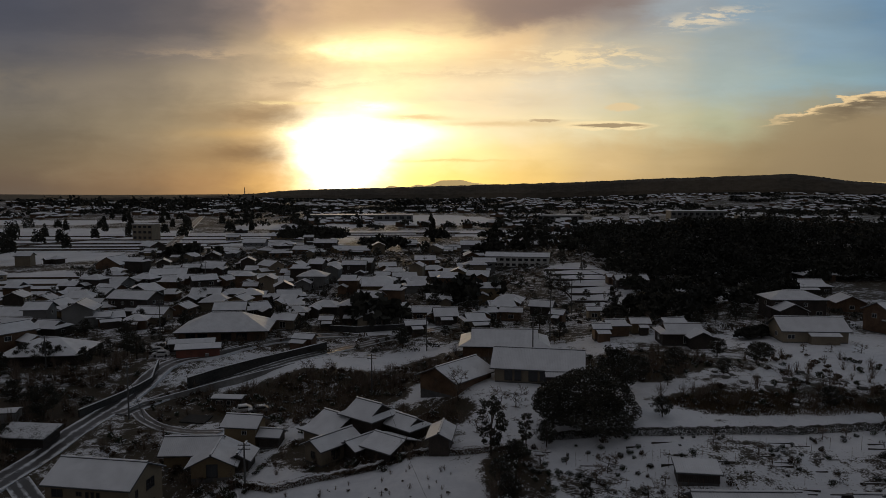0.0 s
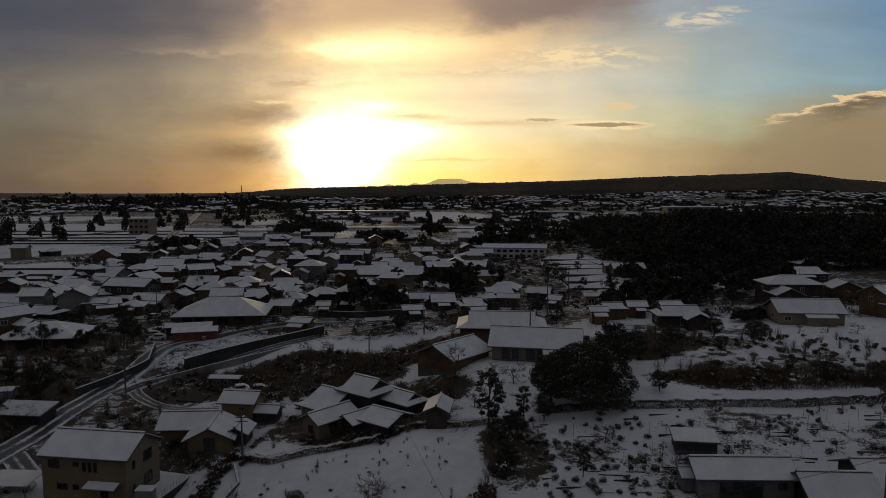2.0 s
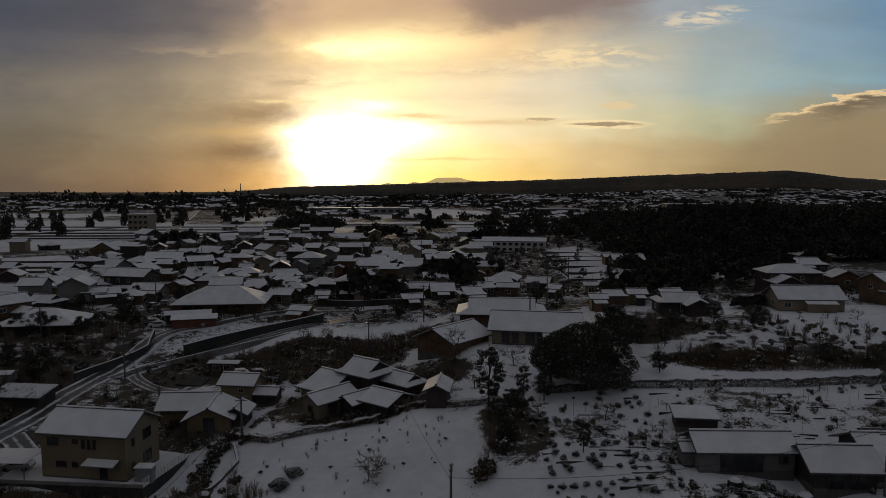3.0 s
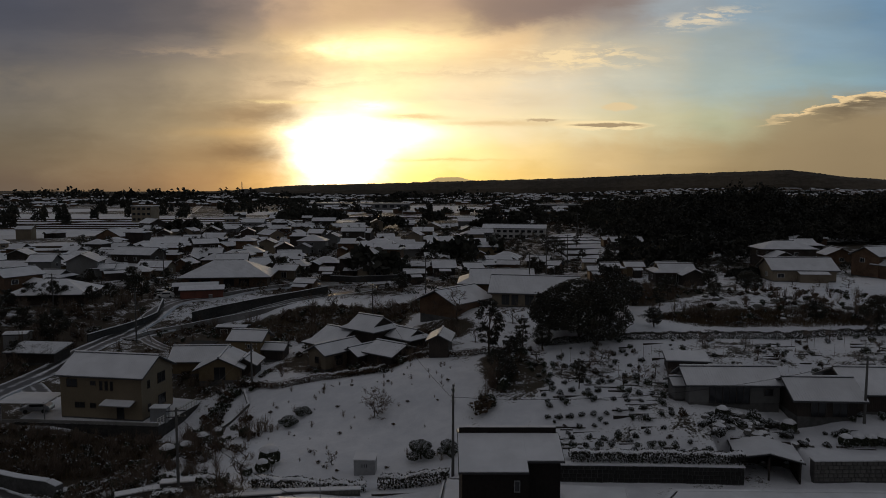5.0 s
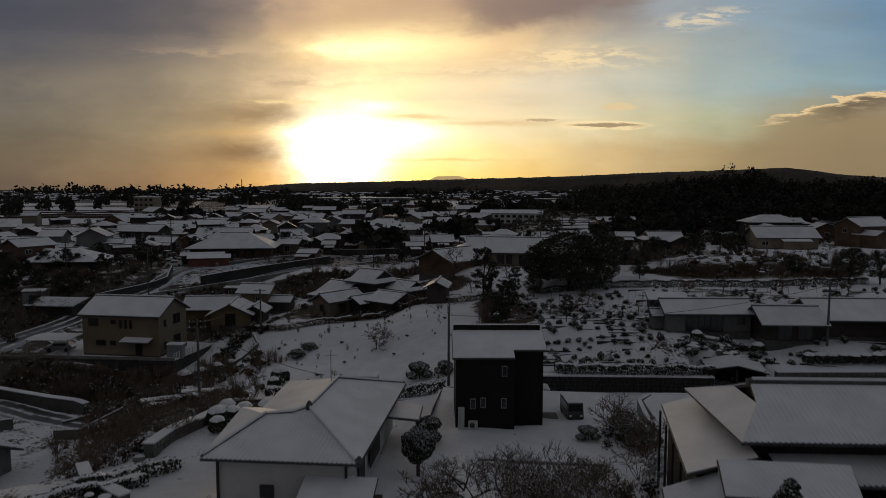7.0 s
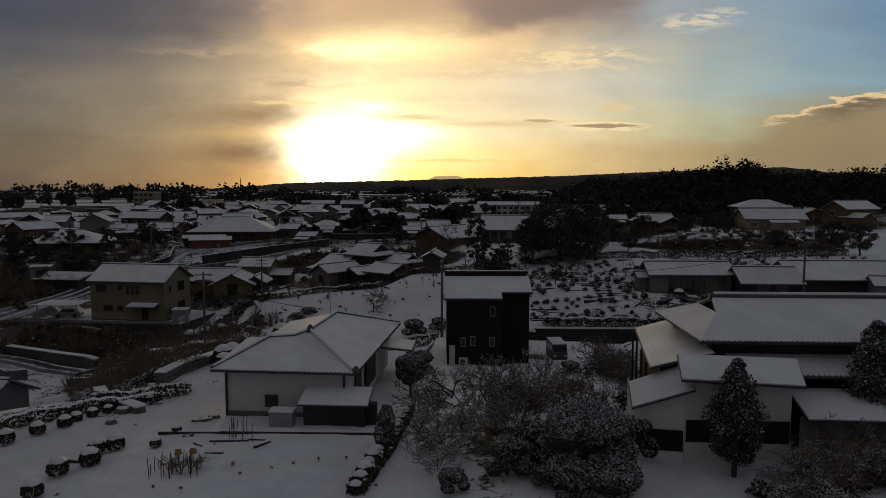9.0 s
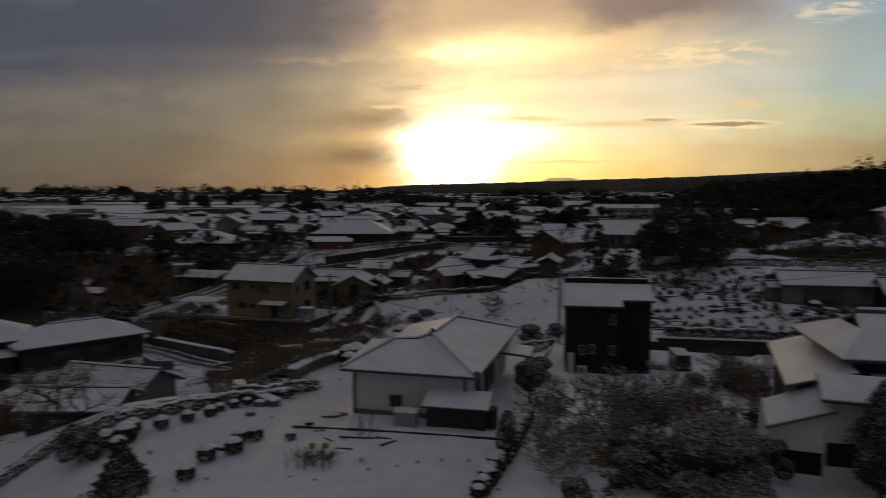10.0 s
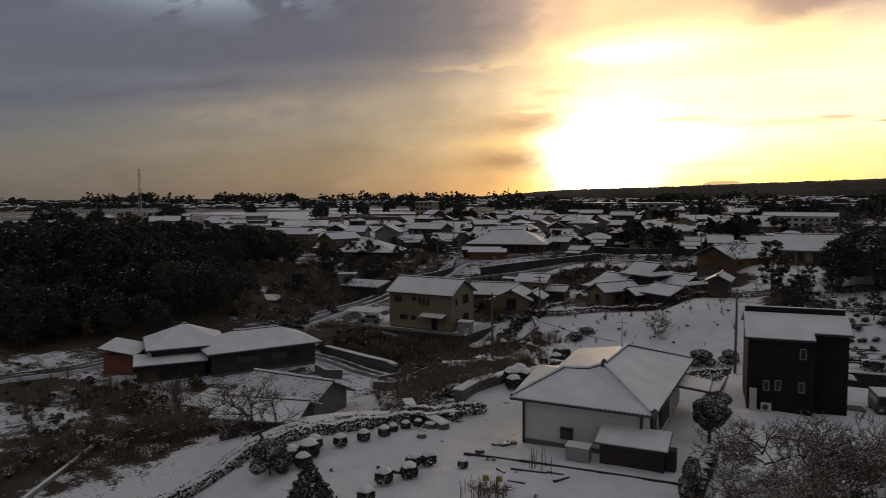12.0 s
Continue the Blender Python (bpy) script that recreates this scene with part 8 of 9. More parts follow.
def hedge(name, pts, width, height, label, mat="leaf_dark", per=320, leaf=0.085, snow=0.30, base=None):
    """A clipped hedge along pts: leaves over its sides and top, lumps of snow on it."""
    rng = np.random.default_rng(len(pts) * 7 + int(abs(pts[0][0]) * 10))
    c, s, k = Shape(), Shape(), Shape()
    for (x0, y0), (x1, y1) in zip(pts, pts[1:]):
        L = math.hypot(x1 - x0, y1 - y0)
        n = int(L * per * height * 0.8)
        t = rng.uniform(0, 1, n)
        side, up = rng.uniform(-0.5, 0.5, n), rng.uniform(0, 1, n)
        edge = rng.uniform(size=n) < 0.6
        side = np.where(edge, np.sign(side) * rng.uniform(0.42, 0.54, n), side)
        up = np.where(edge, up, rng.uniform(0.85, 1.04, n))
        px, py = x0 + (x1 - x0) * t, y0 + (y1 - y0) * t
        ox, oy = (y1 - y0) / L, -(x1 - x0) / L
        hh = height * (0.93 + 0.10 * np.sin(t * L * 1.7) + 0.05 * np.sin(t * L * 4.3))
        z = (land(px, py) if base is None else np.full(n, base)) + up * hh
        c.quads(np.stack([px + ox * side * width, py + oy * side * width, z], 1), rng.uniform(0.7, 1.3, n) * leaf, rng)
        m = int(L * 60 * snow * width)
        t, side = rng.uniform(0, 1, m), rng.uniform(-0.48, 0.48, m)
        px, py = x0 + (x1 - x0) * t, y0 + (y1 - y0) * t
        hh = height * (0.93 + 0.10 * np.sin(t * L * 1.7) + 0.05 * np.sin(t * L * 4.3))
        z = (land(px, py) if base is None else np.full(m, base)) + hh * 1.03
        s.quads(np.stack([px + ox * side * width, py + oy * side * width, z], 1), rng.uniform(0.7, 1.5, m) * leaf * 1.25, rng, 0.5)
        for q in range(int(L / 1.2)):
            a = (q + 0.5) / max(1, int(L / 1.2))
            bx, by = x0 + (x1 - x0) * a, y0 + (y1 - y0) * a
            bz = float(land(bx, by)) if base is None else base
            k.tube([(bx, by, bz - 0.2), (bx, by, bz + height * 0.7)], [0.04, 0.02], 4, False)
    cap = Shape(True)
    for (x0, y0), (x1, y1) in zip(pts, pts[1:]):
        L = math.hypot(x1 - x0, y1 - y0)
        ox, oy = (y1 - y0) / L, -(x1 - x0) / L
        k, rows = max(2, int(L / 0.28)), []
        for q in range(k + 1):
            t = q / k
            px, py = x0 + (x1 - x0) * t, y0 + (y1 - y0) * t
            z = (float(land(px, py)) if base is None else base) + height * (0.93 + 0.10 * math.sin(t * L * 1.7) + 0.05 * math.sin(t * L * 4.3))
            wide = width * 0.5 * (0.70 + 0.8 * noise.noise((px * 1.9, py * 1.9, 0.0)))
            rows.append([(px + ox * wide * o, py + oy * wide * o, z - drop + 0.12 * noise.noise((px * 2.3 + o, py * 2.3, 3.0)) * (1 - abs(o))) for o, drop in ((-1, 0.16), (-0.75, -0.02), (0, -0.10), (0.75, -0.02), (1, 0.16))])
        for a, b in zip(rows, rows[1:]):
            for i in range(4):
                if noise.noise((a[i][0] * 1.4, a[i][1] * 1.4, i * 0.6)) > -0.6 + (0.45 if i in (0, 3) else 0):
                    cap.face([a[i], a[i + 1], b[i + 1], b[i]])
    ob = thing("hedge", pose(0, 0, 0), label, "hedge", "hedges")
    part("foliage", c, mat, ob)
    tagged(part("leaf_snow", s, "snow", ob), kind="stuff")
    if snow > 0.15:
        part("snow_cover", cap, "snow", ob, "uneven snow lying along the top")


hedge("h", [(13.0, 64.0), (22, 63.7), (30.6, 63.2)], 1.3, 1.0, "long clipped hedge on top of a stone wall", base=1.25)
hedge("h", [(15.0, 103.8), (31, 101.4), (48, 102.0), (72, 103.2)], 0.8, 1.1, "long dark hedge above the terraced garden", snow=0.1)
hedge("h", [(-30.6, 58.6), (-27.6, 58.2), (-24.8, 59.0)], 1.5, 1.5, "tall clipped dark hedge on a stone bank", "leaf_dark")
hedge("h", [(-19.2, 62.9), (-7.8, 63.4)], 1.3, 1.0, "clipped hedge at the foot of a snowy field")
hedge("h", [(-6.6, 64.0), (0.6, 63.2)], 1.3, 1.3, "clipped hedge beside the lane")
hedge("h", [(-31, 99.5), (-23.7, 95), (-19, 97), (-12.6, 100), (-7.6, 103), (-3.8, 100.4), (3, 99.5), (9.5, 99.1)], 1.1, 0.9, "rough hedge along the top of a field", "leaf_brown")
hedge("h", [(-3.6, 17.4), (-3.1, 20.4), (-2.4, 23.6), (-2.1, 26.6), (-1.5, 31.5)], 0.9, 0.6, "low clipped hedge with thick snow", "leaf", snow=0.14)
for k in range(15):
    plant("ball", float(np.interp(k, (0, 4, 7, 10, 14), (-3.6, -3.1, -2.4, -2.1, -1.5))), 17.6 + k, 0.62 + 0.22 * ((k * 7) % 5) / 5, k * 61)
hedge("h", [(-40, 17.5), (-36, 20.0), (-30.2, 26.0), (-24.6, 31.5), (-20.6, 35.0)], 1.0, 0.8, "low dark hedge along the edge of the yard", "leaf_dark")
hedge("h", [(-24.4, 32.6), (-21.4, 36.5), (-19.6, 38.4)], 0.9, 1.0, "clipped hedge beside the drive", "leaf")
hedge("h", [(-29.5, 66.5), (-26, 64.5), (-22, 63.5)], 1.2, 1.2, "rounded hedge on a stone bank", "leaf")
hedge("h", [(-35, 41), (-32, 45.5), (-29.5, 49.5)], 1.3, 0.9, "snowy shrubs along a bank", "leaf")

# ---------------------------------------------------------------- walls, poles, yards, small things
def block_wall(name, pts, z0s, height, thick, label, mat="stone", cap=True, course=0.42, joint=0.03):
    """A wall of laid stones along pts: a dark core, single stones proud of it, snow on its top."""
    ob = thing(name, pose(0, 0, 0), label, "wall", "walls")
    core, top = Shape(), Shape()
    rng = random.Random(int(abs(pts[0][0]) * 13))
    stones = []
    for i, ((x0, y0), (x1, y1)) in enumerate(zip(pts, pts[1:])):
        L = math.hypot(x1 - x0, y1 - y0)
        ang = math.degrees(math.atan2(y1 - y0, x1 - x0))
        za, zb = z0s[i], z0s[i + 1]
        z = min(za, zb)
        core.box(0, L, 0, thick, -1.2, height + (max(za, zb) - z) * 0.5, ang, (x0, y0, z))
        if cap:
            top.box(-0.05, L + 0.05, -0.08, thick + 0.1, height + 0.004 + (max(za, zb) - z) * 0.5, height + 0.12 + (max(za, zb) - z) * 0.5, ang, (x0, y0, z))
        rows = max(1, int(height / course))
        for r in range(rows):
            u = -rng.uniform(0, 0.3)
            while u < L - 0.1:
                w = course * rng.uniform(0.9, 1.7)
                a, b = max(u, 0), min(u + w, L)
                if b - a > 0.1:
                    stones.append((x0, y0, z, ang, a + joint, b - joint, r * height / rows + joint, (r + 1) * height / rows - joint))
                u += w
    part("core", core, "concrete_dark", ob)
    if cap:
        part("snow_cap", top, "snow", ob, "snow lying along the top")
    unit = Shape()
    unit.face([(0.06, -0.07, 0.08), (0.94, -0.07, 0.08), (0.94, -0.07, 0.92), (0.06, -0.07, 0.92)])
    for a, b in (((0.06, 0.08), (0.94, 0.08)), ((0.94, 0.08), (0.94, 0.92)), ((0.94, 0.92), (0.06, 0.92)), ((0.06, 0.92), (0.06, 0.08))):
        oa, ob2 = [((0 if p[0] < 0.5 else 1), (0 if p[1] < 0.5 else 1)) for p in (a, b)]
        unit.face([(oa[0], 0.01, oa[1]), (ob2[0], 0.01, ob2[1]), (b[0], -0.07, b[1]), (a[0], -0.07, a[1])])
    me = unit.mesh("stone", mat)
    joined = Shape()
    for i, (x0, y0, z, ang, a, b, c, d) in enumerate(stones):
        if i < 260:
            st = part("stone", me, mat, ob)
            st.matrix_basis = pose(x0, y0, z, 0, 0, ang) @ pose(a, 0, c) @ Matrix.Diagonal((b - a, rng.uniform(0.7, 1.5), d - c, 1))
        else:
            joined.box(a, b, -0.06, 0.02, c, d, ang, (x0, y0, z))
    if joined.f:
        tagged(part("stone_rest", joined, mat, ob), kind="stuff")
    return ob


block_wall("stone_wall", [(11.2, 62.9), (22, 62.6), (30.2, 62.2)], [-0.6, -0.6, -0.6], 1.7, 0.8, "retaining wall of dark stones with snow on top", mat="stone_dark")
block_wall("stone_wall", [(37.4, 62.6), (52, 62.8), (70, 62.9)], [-0.5, -0.5, -0.4], 2.1, 0.8, "retaining wall of grey stones with snow on top", mat="stone")
block_wall("stone_wall", [(-31.8, 60.2), (-28.2, 62.0), (-25.0, 62.6)], [-2.6, -2.4, -1.6], 1.5, 0.9, "rough stone bank under a snowy hedge", course=0.35)
block_wall("stone_wall", [(-26.0, 55.0), (-22.0, 58.4), (-15.5, 59.4), (-8.0, 60.0)], [-1.2, -0.9, -0.6, -0.6], 0.45, 0.5, "low stone wall before a hedge", course=0.3)
block_wall("stone_wall", [(-22.4, 40.6), (-22.0, 44.0), (-20.9, 46.6), (-19.6, 50.5)], [0.3, 0.3, 0.3, 0.0], 1.5, 0.8, "curved garden wall of large stones", course=0.45)
block_wall("stone_wall", [(-26.8, 37.5), (-24.6, 34.2), (-20.8, 31.4)], [0.2, 0.6, 0.9], 1.0, 0.7, "rough stone wall ending beside the drive", course=0.4)


def plain_wall(name, pts, height, thick, label, mat="concrete", snow=True, drop=1.2, zs=None):
    """A cast wall along pts that follows the land."""
    ob = thing(name, pose(0, 0, 0), label, "wall", "walls")
    for i, ((x0, y0), (x1, y1)) in enumerate(zip(pts, pts[1:])):
        L = math.hypot(x1 - x0, y1 - y0)
        k = max(1, int(L / 4))
        for j in range(k):
            ax, ay, bx, by = x0 + (x1 - x0) * j / k, y0 + (y1 - y0) * j / k, x0 + (x1 - x0) * (j + 1) / k, y0 + (y1 - y0) * (j + 1) / k
            if zs:
                za, zb = zs[i] + (zs[i + 1] - zs[i]) * j / k, zs[i] + (zs[i + 1] - zs[i]) * (j + 1) / k
            else:
                za, zb = float(land(ax, ay)), float(land(bx, by))
            dx, dy = (bx - ax) / (L / k), (by - ay) / (L / k)
            ox, oy = -dy * thick, dx * thick
            s = Shape()
            a, b, c, d = (ax, ay), (bx, by), (bx + ox, by + oy), (ax + ox, ay + oy)
            for p, q, zp, zq in ((a, b, za, zb), (b, c, zb, zb), (c, d, zb, za), (d, a, za, za)):
                s.face([(*p, zp - drop), (*q, zq - drop), (*q, zq + height), (*p, zp + height)])
            s.face([(*a, za + height), (*b, zb + height), (*c, zb + height), (*d, za + height)])
            part("section", s, mat, ob)
            if snow:
                s = Shape()
                s.slab([(*a, za + height + 0.09), (*b, zb + height + 0.09), (*c, zb + height + 0.09), (*d, za + height + 0.09)], 0.085)
                part("snow_cap", s, "snow", ob)
    return ob


plain_wall("curved_parapet", [(-57.0, 74.5), (-52.5, 72.8), (-48.5, 71.6), (-45.0, 71.2), (-43.4, 70.4)], 1.7, 0.9, "curved concrete parapet along a sunken lane", "concrete_dark", zs=[-5.4, -5.5, -5.7, -6.0, -6.2])
plain_wall("garden_wall", [(-41.6, 60.6), (-38.6, 60.2), (-34.2, 61.0)], 1.0, 0.25, "dark block wall with short pillars", "concrete_dark")
plain_wall("garden_wall", [(-52, 63.6), (-49.4, 62.0), (-47.6, 63.4)], 1.2, 0.25, "low dark gate wall", "concrete_dark")
plain_wall("low_wall", [(3.0, 39.2), (12.4, 38.0)], 0.5, 0.25, "low concrete wall at the edge of a snowy yard", zs=[0.7, 0.7])
plain_wall("low_wall", [(15.8, 47.2), (17.6, 59.0)], 0.45, 0.2, "low concrete kerb beside a snowy yard", zs=[0.4, -0.2])
plain_wall("retaining_wall", [(19.2, 48.0), (20.4, 56.0), (22.0, 58.2), (70, 57.0)], 0.95, 0.4, "concrete edge of a raised snowy plot", zs=[-0.3, -0.4, -0.5, -0.4])
plain_wall("yard_wall", [(-69.4, 129.5), (-64.0, 150.0), (-66.0, 158.5)], 1.5, 0.3, "dark block wall round a snowy yard", "wall_dark")
plain_wall("retaining_wall", [(-55.5, 148.4), (-50.5, 155.6), (-44.0, 161.6), (-36.0, 167.8), (-29.5, 174.0)], 2.6, 0.4, "tall dark retaining wall between two roads", "wall_dark", zs=[-1.3, -0.9, -0.3, 0.4, 0.9])
plain_wall("parapet", [(-57.6, 165.6), (-51.4, 171.0), (-43.8, 178.4), (-36, 185)], 0.8, 0.3, "low road parapet under snow", "concrete", zs=[1.6, 2.0, 2.3, 2.2])
plain_wall("kerb_wall", [(-61.4, 133.0), (-60.6, 137.4), (-56.4, 142.4), (-50.5, 149.5), (-43.4, 155.4), (-35.0, 161.5)], 0.5, 0.25, "low kerb wall along a bending lane", "concrete", zs=[-1.1, -1.2, -1.1, -0.8, -0.1, 0.8])
plain_wall("house_wall", [(-35, 196.5), (-24.5, 193.0), (-10.5, 196.5), (-6, 202)], 1.7, 0.3, "curved dark retaining wall under houses", "wall_dark", zs=[1.7, 1.9, 2.0, 2.1])
plain_wall("stream_bank", [(-47.5, 17.0), (-50.5, 24.0), (-56.5, 33.0), (-56.5, 41.0), (-51.0, 45.5)], 0.35, 0.25, "curved concrete edge of a field above a ditch", "concrete")
plain_wall("path_wall", [(-33.0, 76.2), (-30.4, 84), (-27.5, 92.0), (-29.5, 97)], 0.35, 0.3, "snow-capped kerb along a footpath", "concrete_dark")
plain_wall("lane_wall", [(-43.0, 65.2), (-37.5, 69.0), (-34.6, 73.6), (-33.2, 78)], 0.35, 0.25, "low dark kerb beside the lane", "concrete_dark")
plain_wall("foot_wall", [(-1.2, 44.5), (-0.6, 52.0), (0.2, 62.0)], 0.4, 0.2, "low wall beside a narrow path", "concrete", zs=[1.0, 0.6, -0.6])

# raised snowy plot beside the street, and the black house's yard
plot = Shape()
plot.slab([(19.4, 42.0, 0.55), (72, 40.0, 0.6), (72, 57.0, 0.5), (22.2, 58.2, 0.5), (20.6, 56.0, 0.5)], 0.6)
tagged(new("plot", plot.mesh("plot", "snow")), "smooth raised plot under untouched snow", "plot", kind="structure")
yard = Shape()
yard.slab([(-0.4, 39.2, 0.70), (12.6, 38.0, 0.70), (16.0, 47.2, 0.62), (17.6, 59.4, 0.30), (0.4, 61.4, 0.30), (-0.4, 50, 0.66)], 0.5)
tagged(new("yard", yard.mesh("yard", "snow")), "snowy parking yard of the black house", "yard", kind="structure")


def pole(x, y, h, label="dark concrete utility pole with crossarms", arms=2, turn=0.0, stay=False):
    ob = thing("utility_pole", at_ground(x, y, turn), label, "utility pole", "utility poles")
    q = Shape()
    q.tube([(0, 0, -0.5), (0, 0, h)], [0.17, 0.11], 8)
    part("mast", q, "concrete_dark", ob)
    for i in range(arms):
        q = Shape()
        q.box(-0.9, 0.9, -0.05, 0.05, h - 0.35 - i * 0.6, h - 0.25 - i * 0.6)
        arm = part("crossarm", q, "metal_dark", ob)
        for u in (-0.8, -0.3, 0.3, 0.8):
            q = Shape()
            q.tube([(u, 0, h - 0.25 - i * 0.6), (u, 0, h - 0.08 - i * 0.6)], [0.045, 0.03], 6)
            part("insulator", q, "frame_white", arm)
    if stay:
        q = Shape()
        q.tube([(0, 0, h * 0.8), (2.6, -2.4, -0.2)], [0.05, 0.05], 4)
        part("stay", q, "metal_dark", ob)
    return ob


for x, y, h, t in ((1.05, 63.9, 9.6, 80), (-25.4, 59.6, 9.2, 10), (-59.4, 128.3, 11.0, 30), (-76, 184, 11, 20), (-14.2, 136.4, 8.5, 0), (-4.0, 169, 9, 0), (20, 152, 10, 10), (27.5, 176, 12, 0), (47.2, 70.6, 7.6, 0),
                   (-28.6, 97.4, 7.0, 0), (40, 214, 11, 0), (-92, 158, 8, 0), (-36, 300, 11, 0), (-70, 330, 11, 0), (-8, 300, 11, 0), (5, 350, 11, 0), (-100, 290, 11, 0), (60, 300, 11, 0), (-130, 370, 11, 0), (-20, 400, 11, 0)):
    pole(x, y, h, turn=t, stay=(x == -59.4))


def wire(a, b, sag, label="thin sagging power cable"):
    q = Shape()
    pts = [Vector(a).lerp(Vector(b), i / 12) - Vector((0, 0, sag * 4 * (i / 12) * (1 - i / 12))) for i in range(13)]
    q.tube(pts, [0.022] * 13, 4)
    tagged(new("power_cable", q.mesh("power_cable", "rubber")), label, "cable", "cables")


wire((1.05, 63.9, 7.6), (-14.2, 136.4, 8.6), 1.6)
wire((1.05, 63.9, 7.8), (47.2, 70.6, 10.2), 1.8)
wire((-25.4, 59.6, 7.8), (-28.6, 97.4, 5.4), 1.0)
wire((-59.4, 128.3, 9.4), (-76, 184, 11.6), 1.2)
wire((-25.4, 59.6, 7.4), (-9, 41, 7.2), 0.6)

# lattice mast and a chimney on the skyline
m = thing("lattice_mast", at_ground(-247, 231), "tall slim red and white lattice mast", "mast")
for k in range(3):
    q = Shape()
    a = k * 2.094
    q.tube([(math.cos(a) * 1.3, math.sin(a) * 1.3, 0), (math.cos(a) * 0.35, math.sin(a) * 0.35, 32)], [0.14, 0.09], 5)
    part("leg", q, "metal_grey", m)
for i in range(20):
    q = Shape()
    z0, z1 = i * 1.6, (i + 1) * 1.6
    r0, r1 = 1.3 - 0.95 * z0 / 32, 1.3 - 0.95 * z1 / 32
    for k in range(3):
        a, b = k * 2.094, (k + 1) * 2.094
        q.tube([(math.cos(a) * r0, math.sin(a) * r0, z0), (math.cos(b) * r1, math.sin(b) * r1, z1)], [0.05, 0.05], 3)
    part("brace", q, "metal_grey", m)
m = thing("chimney_stack", pose(-560, 1960, 10), "far thin chimney stack on the skyline", "chimney")
q = Shape()
q.tube([(0, 0, 0), (0, 0, 36)], [1.5, 1.0], 8)
part("stack", q, "concrete", m)
q = Shape()
q.box(8, 26, -8, 8, 0, 14)
part("boiler_house", q, "concrete", m)

# pond in its yard: black sheet, the hollow's shade put into its colour
q = Shape()
q.slab([(-50.0, 128.4, -1.60), (-44.9, 127.3, -1.60), (-44.6, 131.8, -1.60), (-49.6, 132.6, -1.60)], 0.3)
tagged(new("pond", q.mesh("pond", "rubber")), "square pond in a snowy yard, its shade painted black", "pond", kind="structure")


def car(x, y, turn, paint, label, z=None):
    ob = thing("car", pose(x, y, float(land(x, y)) + 0.1 if z is None else z, 0, 0, turn), label, "car", "parked cars")
    pr = [(-2.0, 0.3), (-2.05, 0.75), (-1.2, 0.92), (-0.6, 1.42), (1.1, 1.45), (1.9, 0.98), (2.05, 0.7), (2.0, 0.3)]
    q = Shape()
    for sy in (-0.8, 0.8):
        q.face([(u, sy * (0.86 if v > 1.2 else 1), v) for u, v in (pr if sy < 0 else pr[::-1])])
    for (u0, v0), (u1, v1) in zip(pr, pr[1:] + pr[:1]):
        k0, k1 = (0.69 if v0 > 1.2 else 0.8), (0.69 if v1 > 1.2 else 0.8)
        q.face([(u0, -k0, v0), (u0, k0, v0), (u1, k1, v1), (u1, -k1, v1)])
    body = part("body", q, paint, ob)
    q = Shape()
    q.slab([(-1.15, -0.7, 0.96), (-0.62, -0.62, 1.39), (-0.62, 0.62, 1.39), (-1.15, 0.7, 0.96)][::-1], 0.02, 0.03)
    part("windscreen", q, "glass", body)
    q = Shape()
    q.slab([(-0.6, -0.64, 1.50), (1.05, -0.64, 1.52), (1.05, 0.64, 1.52), (-0.6, 0.64, 1.50)], 0.07)
    q.slab([(-2.0, -0.75, 0.82), (-1.25, -0.75, 0.98), (-1.25, 0.75, 0.98), (-2.0, 0.75, 0.82)], 0.06)
    part("snow_cover", q, "snow", body)
    for sy in (-0.805, 0.805):
        q = Shape()
        q.box(-0.7, 1.2, sy * 0.98 - 0.01, sy * 0.98 + 0.01, 0.95, 1.3)
        part("side_window", q, "glass", body)
        for u in (-1.25, 1.25):
            q = Shape()
            q.tube([(u, sy - 0.1, 0.3), (u, sy + 0.02, 0.3)], [0.3, 0.3], 12)
            part("wheel", q, "rubber", ob)


car(-80.5, 193.0, 150, "car_silver", "silver car with snow on its roof")
for x, y, t in ((-72.2, 174.6, 20), (-71.6, 170.2, 18), (-68.8, 166.6, 14)):
    car(x, y, t, "car_white", "white car covered in snow")
car(-39.6, 133.6, 20, "car_white", "pale car covered in snow")
car(-35.9, 132.6, 15, "car_silver", "silver car covered in snow")
car(-57.8, 92.0, 4, "car_silver", "silver car parked under a carport", -3.0)

# garden edgings, beds and posts
lay = random.Random(5)
edge_group = "garden edgings"


def edging(x, y, length, turn, high=0.22, mat="boards_dark", z=None):
    q = Shape()
    q.box(-length / 2, length / 2, -0.07, 0.07, -0.5, high)
    ob = tagged(part("garden_edging", q, mat), "dark low garden edging capped with snow", "edging", edge_group)
    ob.matrix_basis = pose(x, y, float(land(x, y)) if z is None else z, 0, 0, turn)
    q = Shape()
    q.box(-length / 2 + 0.03, length / 2 - 0.03, -0.05, 0.10, high + 0.003, high + 0.05)
    part("snow_cap", q, "snow", ob)


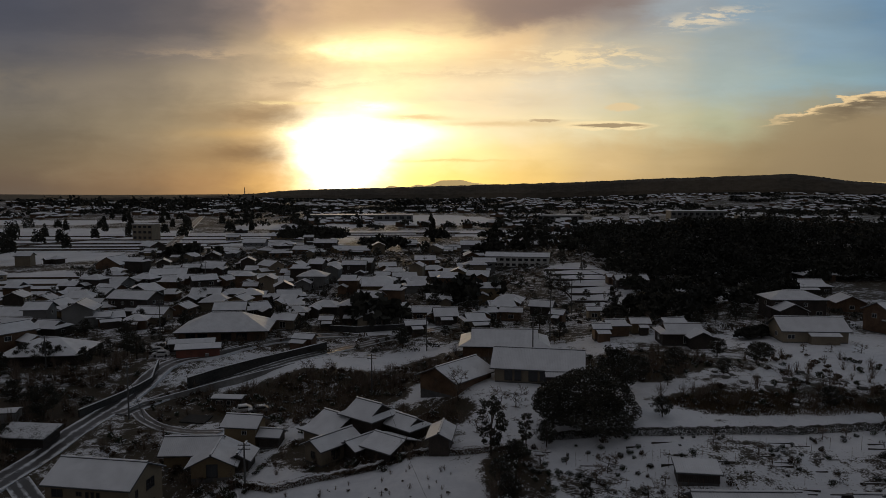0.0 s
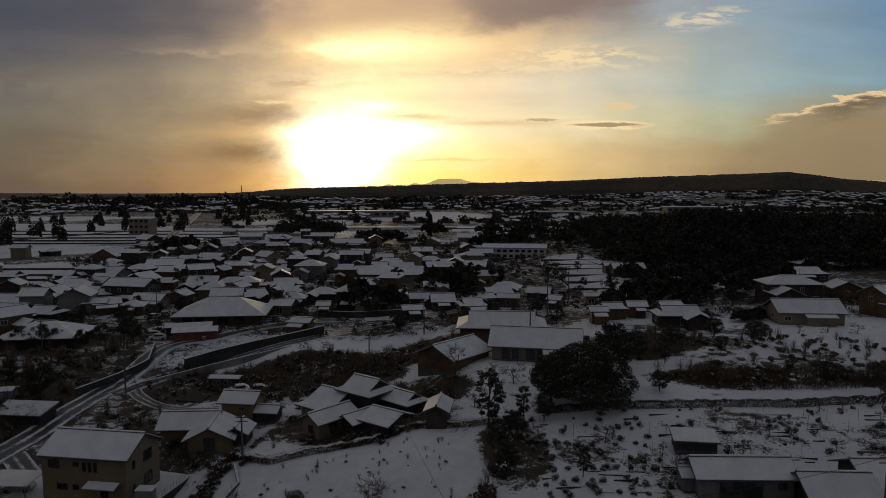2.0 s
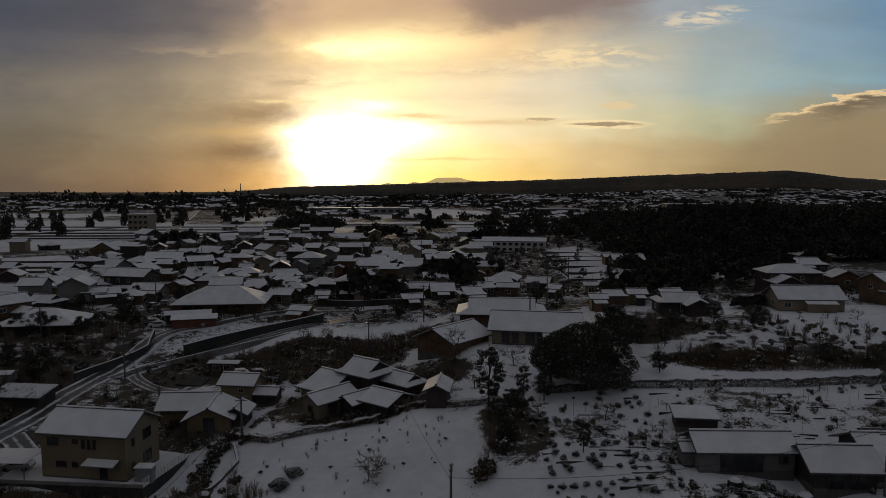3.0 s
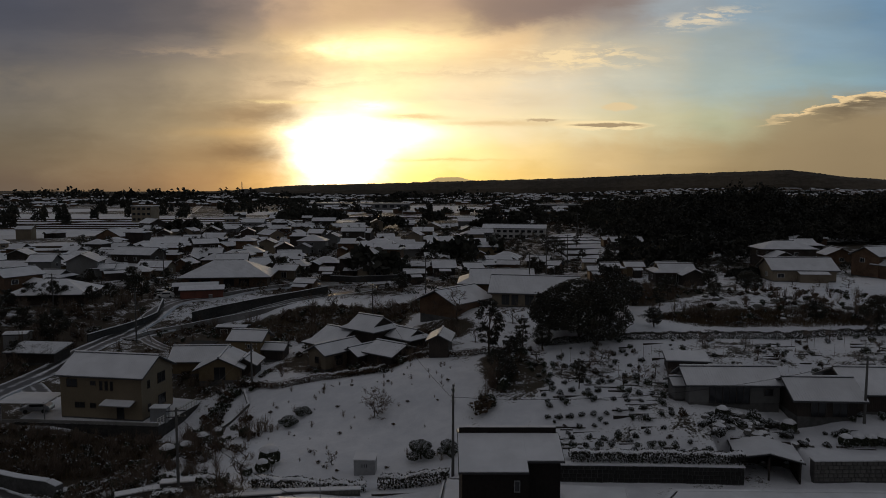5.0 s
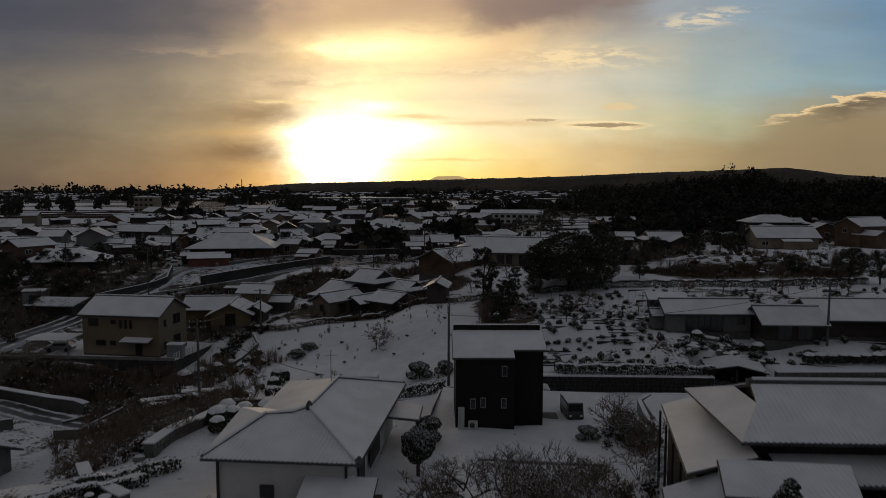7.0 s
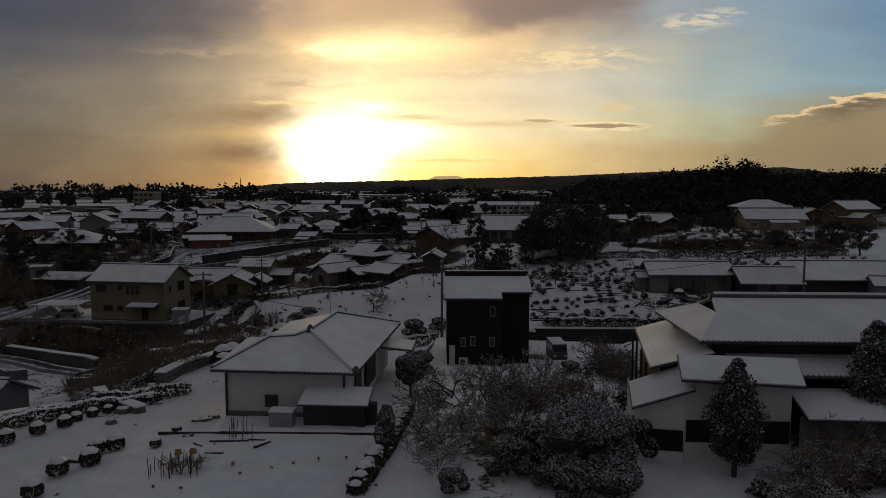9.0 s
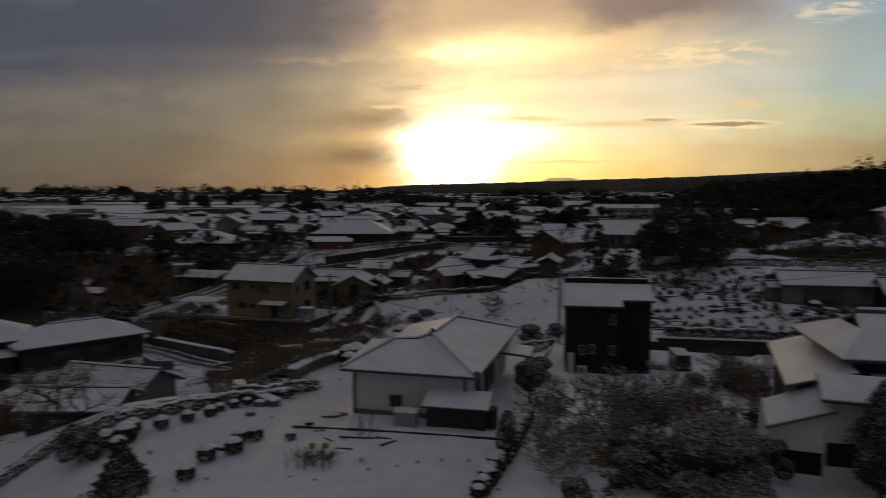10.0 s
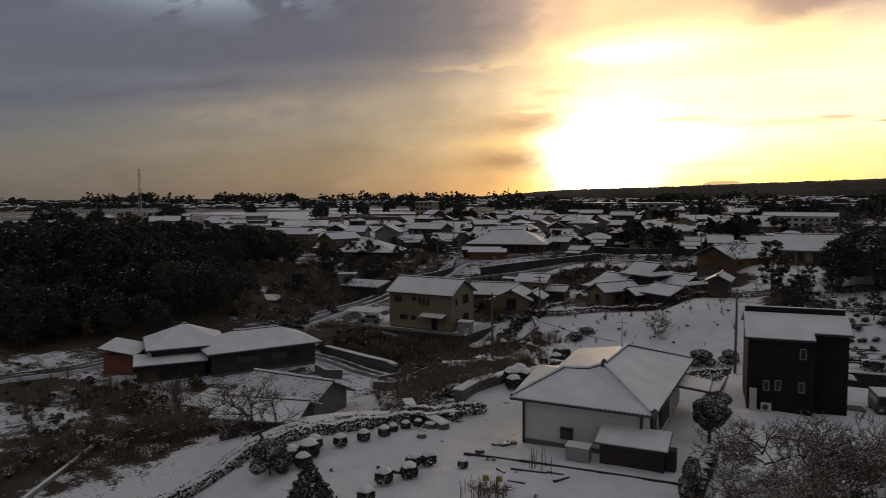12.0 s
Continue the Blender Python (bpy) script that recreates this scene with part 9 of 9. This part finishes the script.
for _ in range(74):
    x, y = lay.uniform(12, 66), lay.uniform(66.5, 99)
    if (28 < x < 67 and 72 < y < 82) or (30 < x < 37 and 86 < y < 91):
        continue
    edging(x, y, lay.uniform(1.2, 3.8), lay.uniform(-8, 6), lay.uniform(0.06, 0.16))
for k in range(13):
    for _ in range(2):
        x = lay.uniform(12.5, 27.5)
        edging(x, 67.0 + k * 1.25 + lay.uniform(-0.15, 0.15), lay.uniform(1.2, 3.6), lay.uniform(-2, 2), lay.uniform(0.06, 0.15))
for x, y, l, t in ((-11.0, 26.5, 4.6, -2), (-14.6, 26.6, 5.4, 0), (-6.0, 26.4, 6.0, -2), (-12.3, 25.0, 2.4, 2), (-10.9, 25.2, 1.6, -8), (-10.1, 24.4, 1.2, 50), (-12.6, 23.0, 1.1, 2), (-14.0, 24.4, 0.9, -40), (-20.5, 22.6, 3.4, -14),
                   (-1.2, 33.0, 4.0, 88), (13.8, 33.5, 4.0, 70), (3.0, 61.8, 4.6, 3), (-4.0, 61.0, 6.0, 4)):
    edging(x, y, l, t, 0.12)


def stake(x, y, h, mat="boards_brown"):
    q = Shape()
    q.tube([(x, y, float(land(x, y)) - 0.2), (x + lay.uniform(-0.1, 0.1), y + lay.uniform(-0.1, 0.1), float(land(x, y)) + h)], [0.025, 0.02], 4)
    tagged(new("garden_stake", q.mesh("garden_stake", mat)), "thin wooden garden stake in snow", "stake", "garden stakes")


for _ in range(26):
    stake(-13.6 + lay.uniform(-1.6, 1.6), 20.6 + lay.uniform(-1, 1), lay.uniform(0.6, 1.2))
for _ in range(10):
    stake(-11.6 + lay.uniform(-0.8, 0.8), 25.6 + lay.uniform(-0.8, 0.8), lay.uniform(0.8, 1.5))
for _ in range(40):
    x, y = lay.uniform(14, 60), lay.uniform(82, 98)
    stake(x, y, lay.uniform(1.0, 2.2))
for x, y in ((-14.0, 21.2), (-13.2, 21.3)):
    ob = thing("garden_bucket", at_ground(x, y, 0), "yellow plastic bucket upturned on stakes", "bucket")
    q = Shape()
    q.tube([(0, 0, 0.75), (0, 0, 1.08)], [0.22, 0.15], 12)
    part("body", q, "cloth_yellow", ob)
    q = Shape()
    q.tube([(0, 0, 1.084), (0, 0, 1.12)], [0.15, 0.10], 12)
    part("snow_cap", q, "snow", ob)
    q = Shape()
    q.tube([(0, 0, -0.2), (0, 0, 0.8)], [0.02, 0.02], 5)
    part("stake", q, "boards_brown", ob)


def boulder(x, y, r, z=None):
    g = random.Random(int(x * 100))
    turn = g.uniform(0, 360)
    q, s = Shape(), Shape()
    rings = []
    for i in range(5):
        a = i * 0.4 + 0.02
        rings.append([(math.sin(a) * r * g.uniform(0.85, 1.15) * math.cos(k * 0.785), math.sin(a) * r * g.uniform(0.8, 1.1) * math.sin(k * 0.785), math.cos(a) * r * 0.75 * g.uniform(0.92, 1.08)) for k in range(8)])
    for i, (p, w) in enumerate(zip(rings, rings[1:])):
        for k in range(8):
            quad = [p[k], w[k], w[(k + 1) % 8], p[(k + 1) % 8]]
            q.face(quad)
            if i < 2:
                s.face([(c[0] * 1.03, c[1] * 1.03, c[2] + 0.06) for c in quad])
    ob = tagged(part("boulder", q, "stone"), "dark garden boulder capped with snow", "boulder", "boulders")
    ob.matrix_basis = pose(x, y, float(land(x, y)) if z is None else z, 0, 0, turn)
    part("snow_cap", s, "snow", ob)


for _ in range(46):
    boulder(lay.uniform(29.5, 40), lay.uniform(66.8, 72.6), lay.uniform(0.3, 0.8))
for _ in range(40):
    boulder(lay.uniform(50, 78), lay.uniform(112, 132), lay.uniform(0.3, 1.0))
for _ in range(20):
    boulder(-15.2 + lay.uniform(-0.8, 0.6), 29.6 + lay.uniform(-0.5, 0.5), lay.uniform(0.15, 0.35))
for _ in range(46):
    t = lay.uniform(0, 1)
    boulder(-33 + 12 * t + lay.uniform(-0.8, 0.8), 58 - 24 * t * t + lay.uniform(-1.4, 1.4) - 4 * t, lay.uniform(0.25, 0.7))
for x, y, r in ((-42.0, 16.0, 1.4), (-40.6, 17.4, 1.2), (-38.8, 17.0, 1.3), (-44.2, 16.6, 1.1), (-37.0, 17.8, 1.1)):
    boulder(x, y, r)

for y in (232, 244, 256, 270, 284, 300):
    edging(56 + (y - 260) * 0.02, y, 22 + (y - 232) * 0.05, -2, 0.35)
for x, t in ((44.5, 88), (68.5, 100)):
    edging(x, 265, 66, t, 0.4)

# low banks between the white fields beyond the village
for x, y, l, t in ((-210, 470, 190, 2), (-205, 492, 210, 1), (-215, 520, 220, 2), (-230, 556, 260, 1), (-240, 596, 280, 0), (-150, 540, 90, 62), (-290, 540, 120, 70), (-70, 610, 160, 1), (-60, 640, 150, 2), (40, 628, 130, 0),
                   (-190, 296, 60, 4), (-192, 318, 58, 3), (-186, 280, 50, 5)):
    edging(x, y, l, t, 0.9, "leaf_brown")
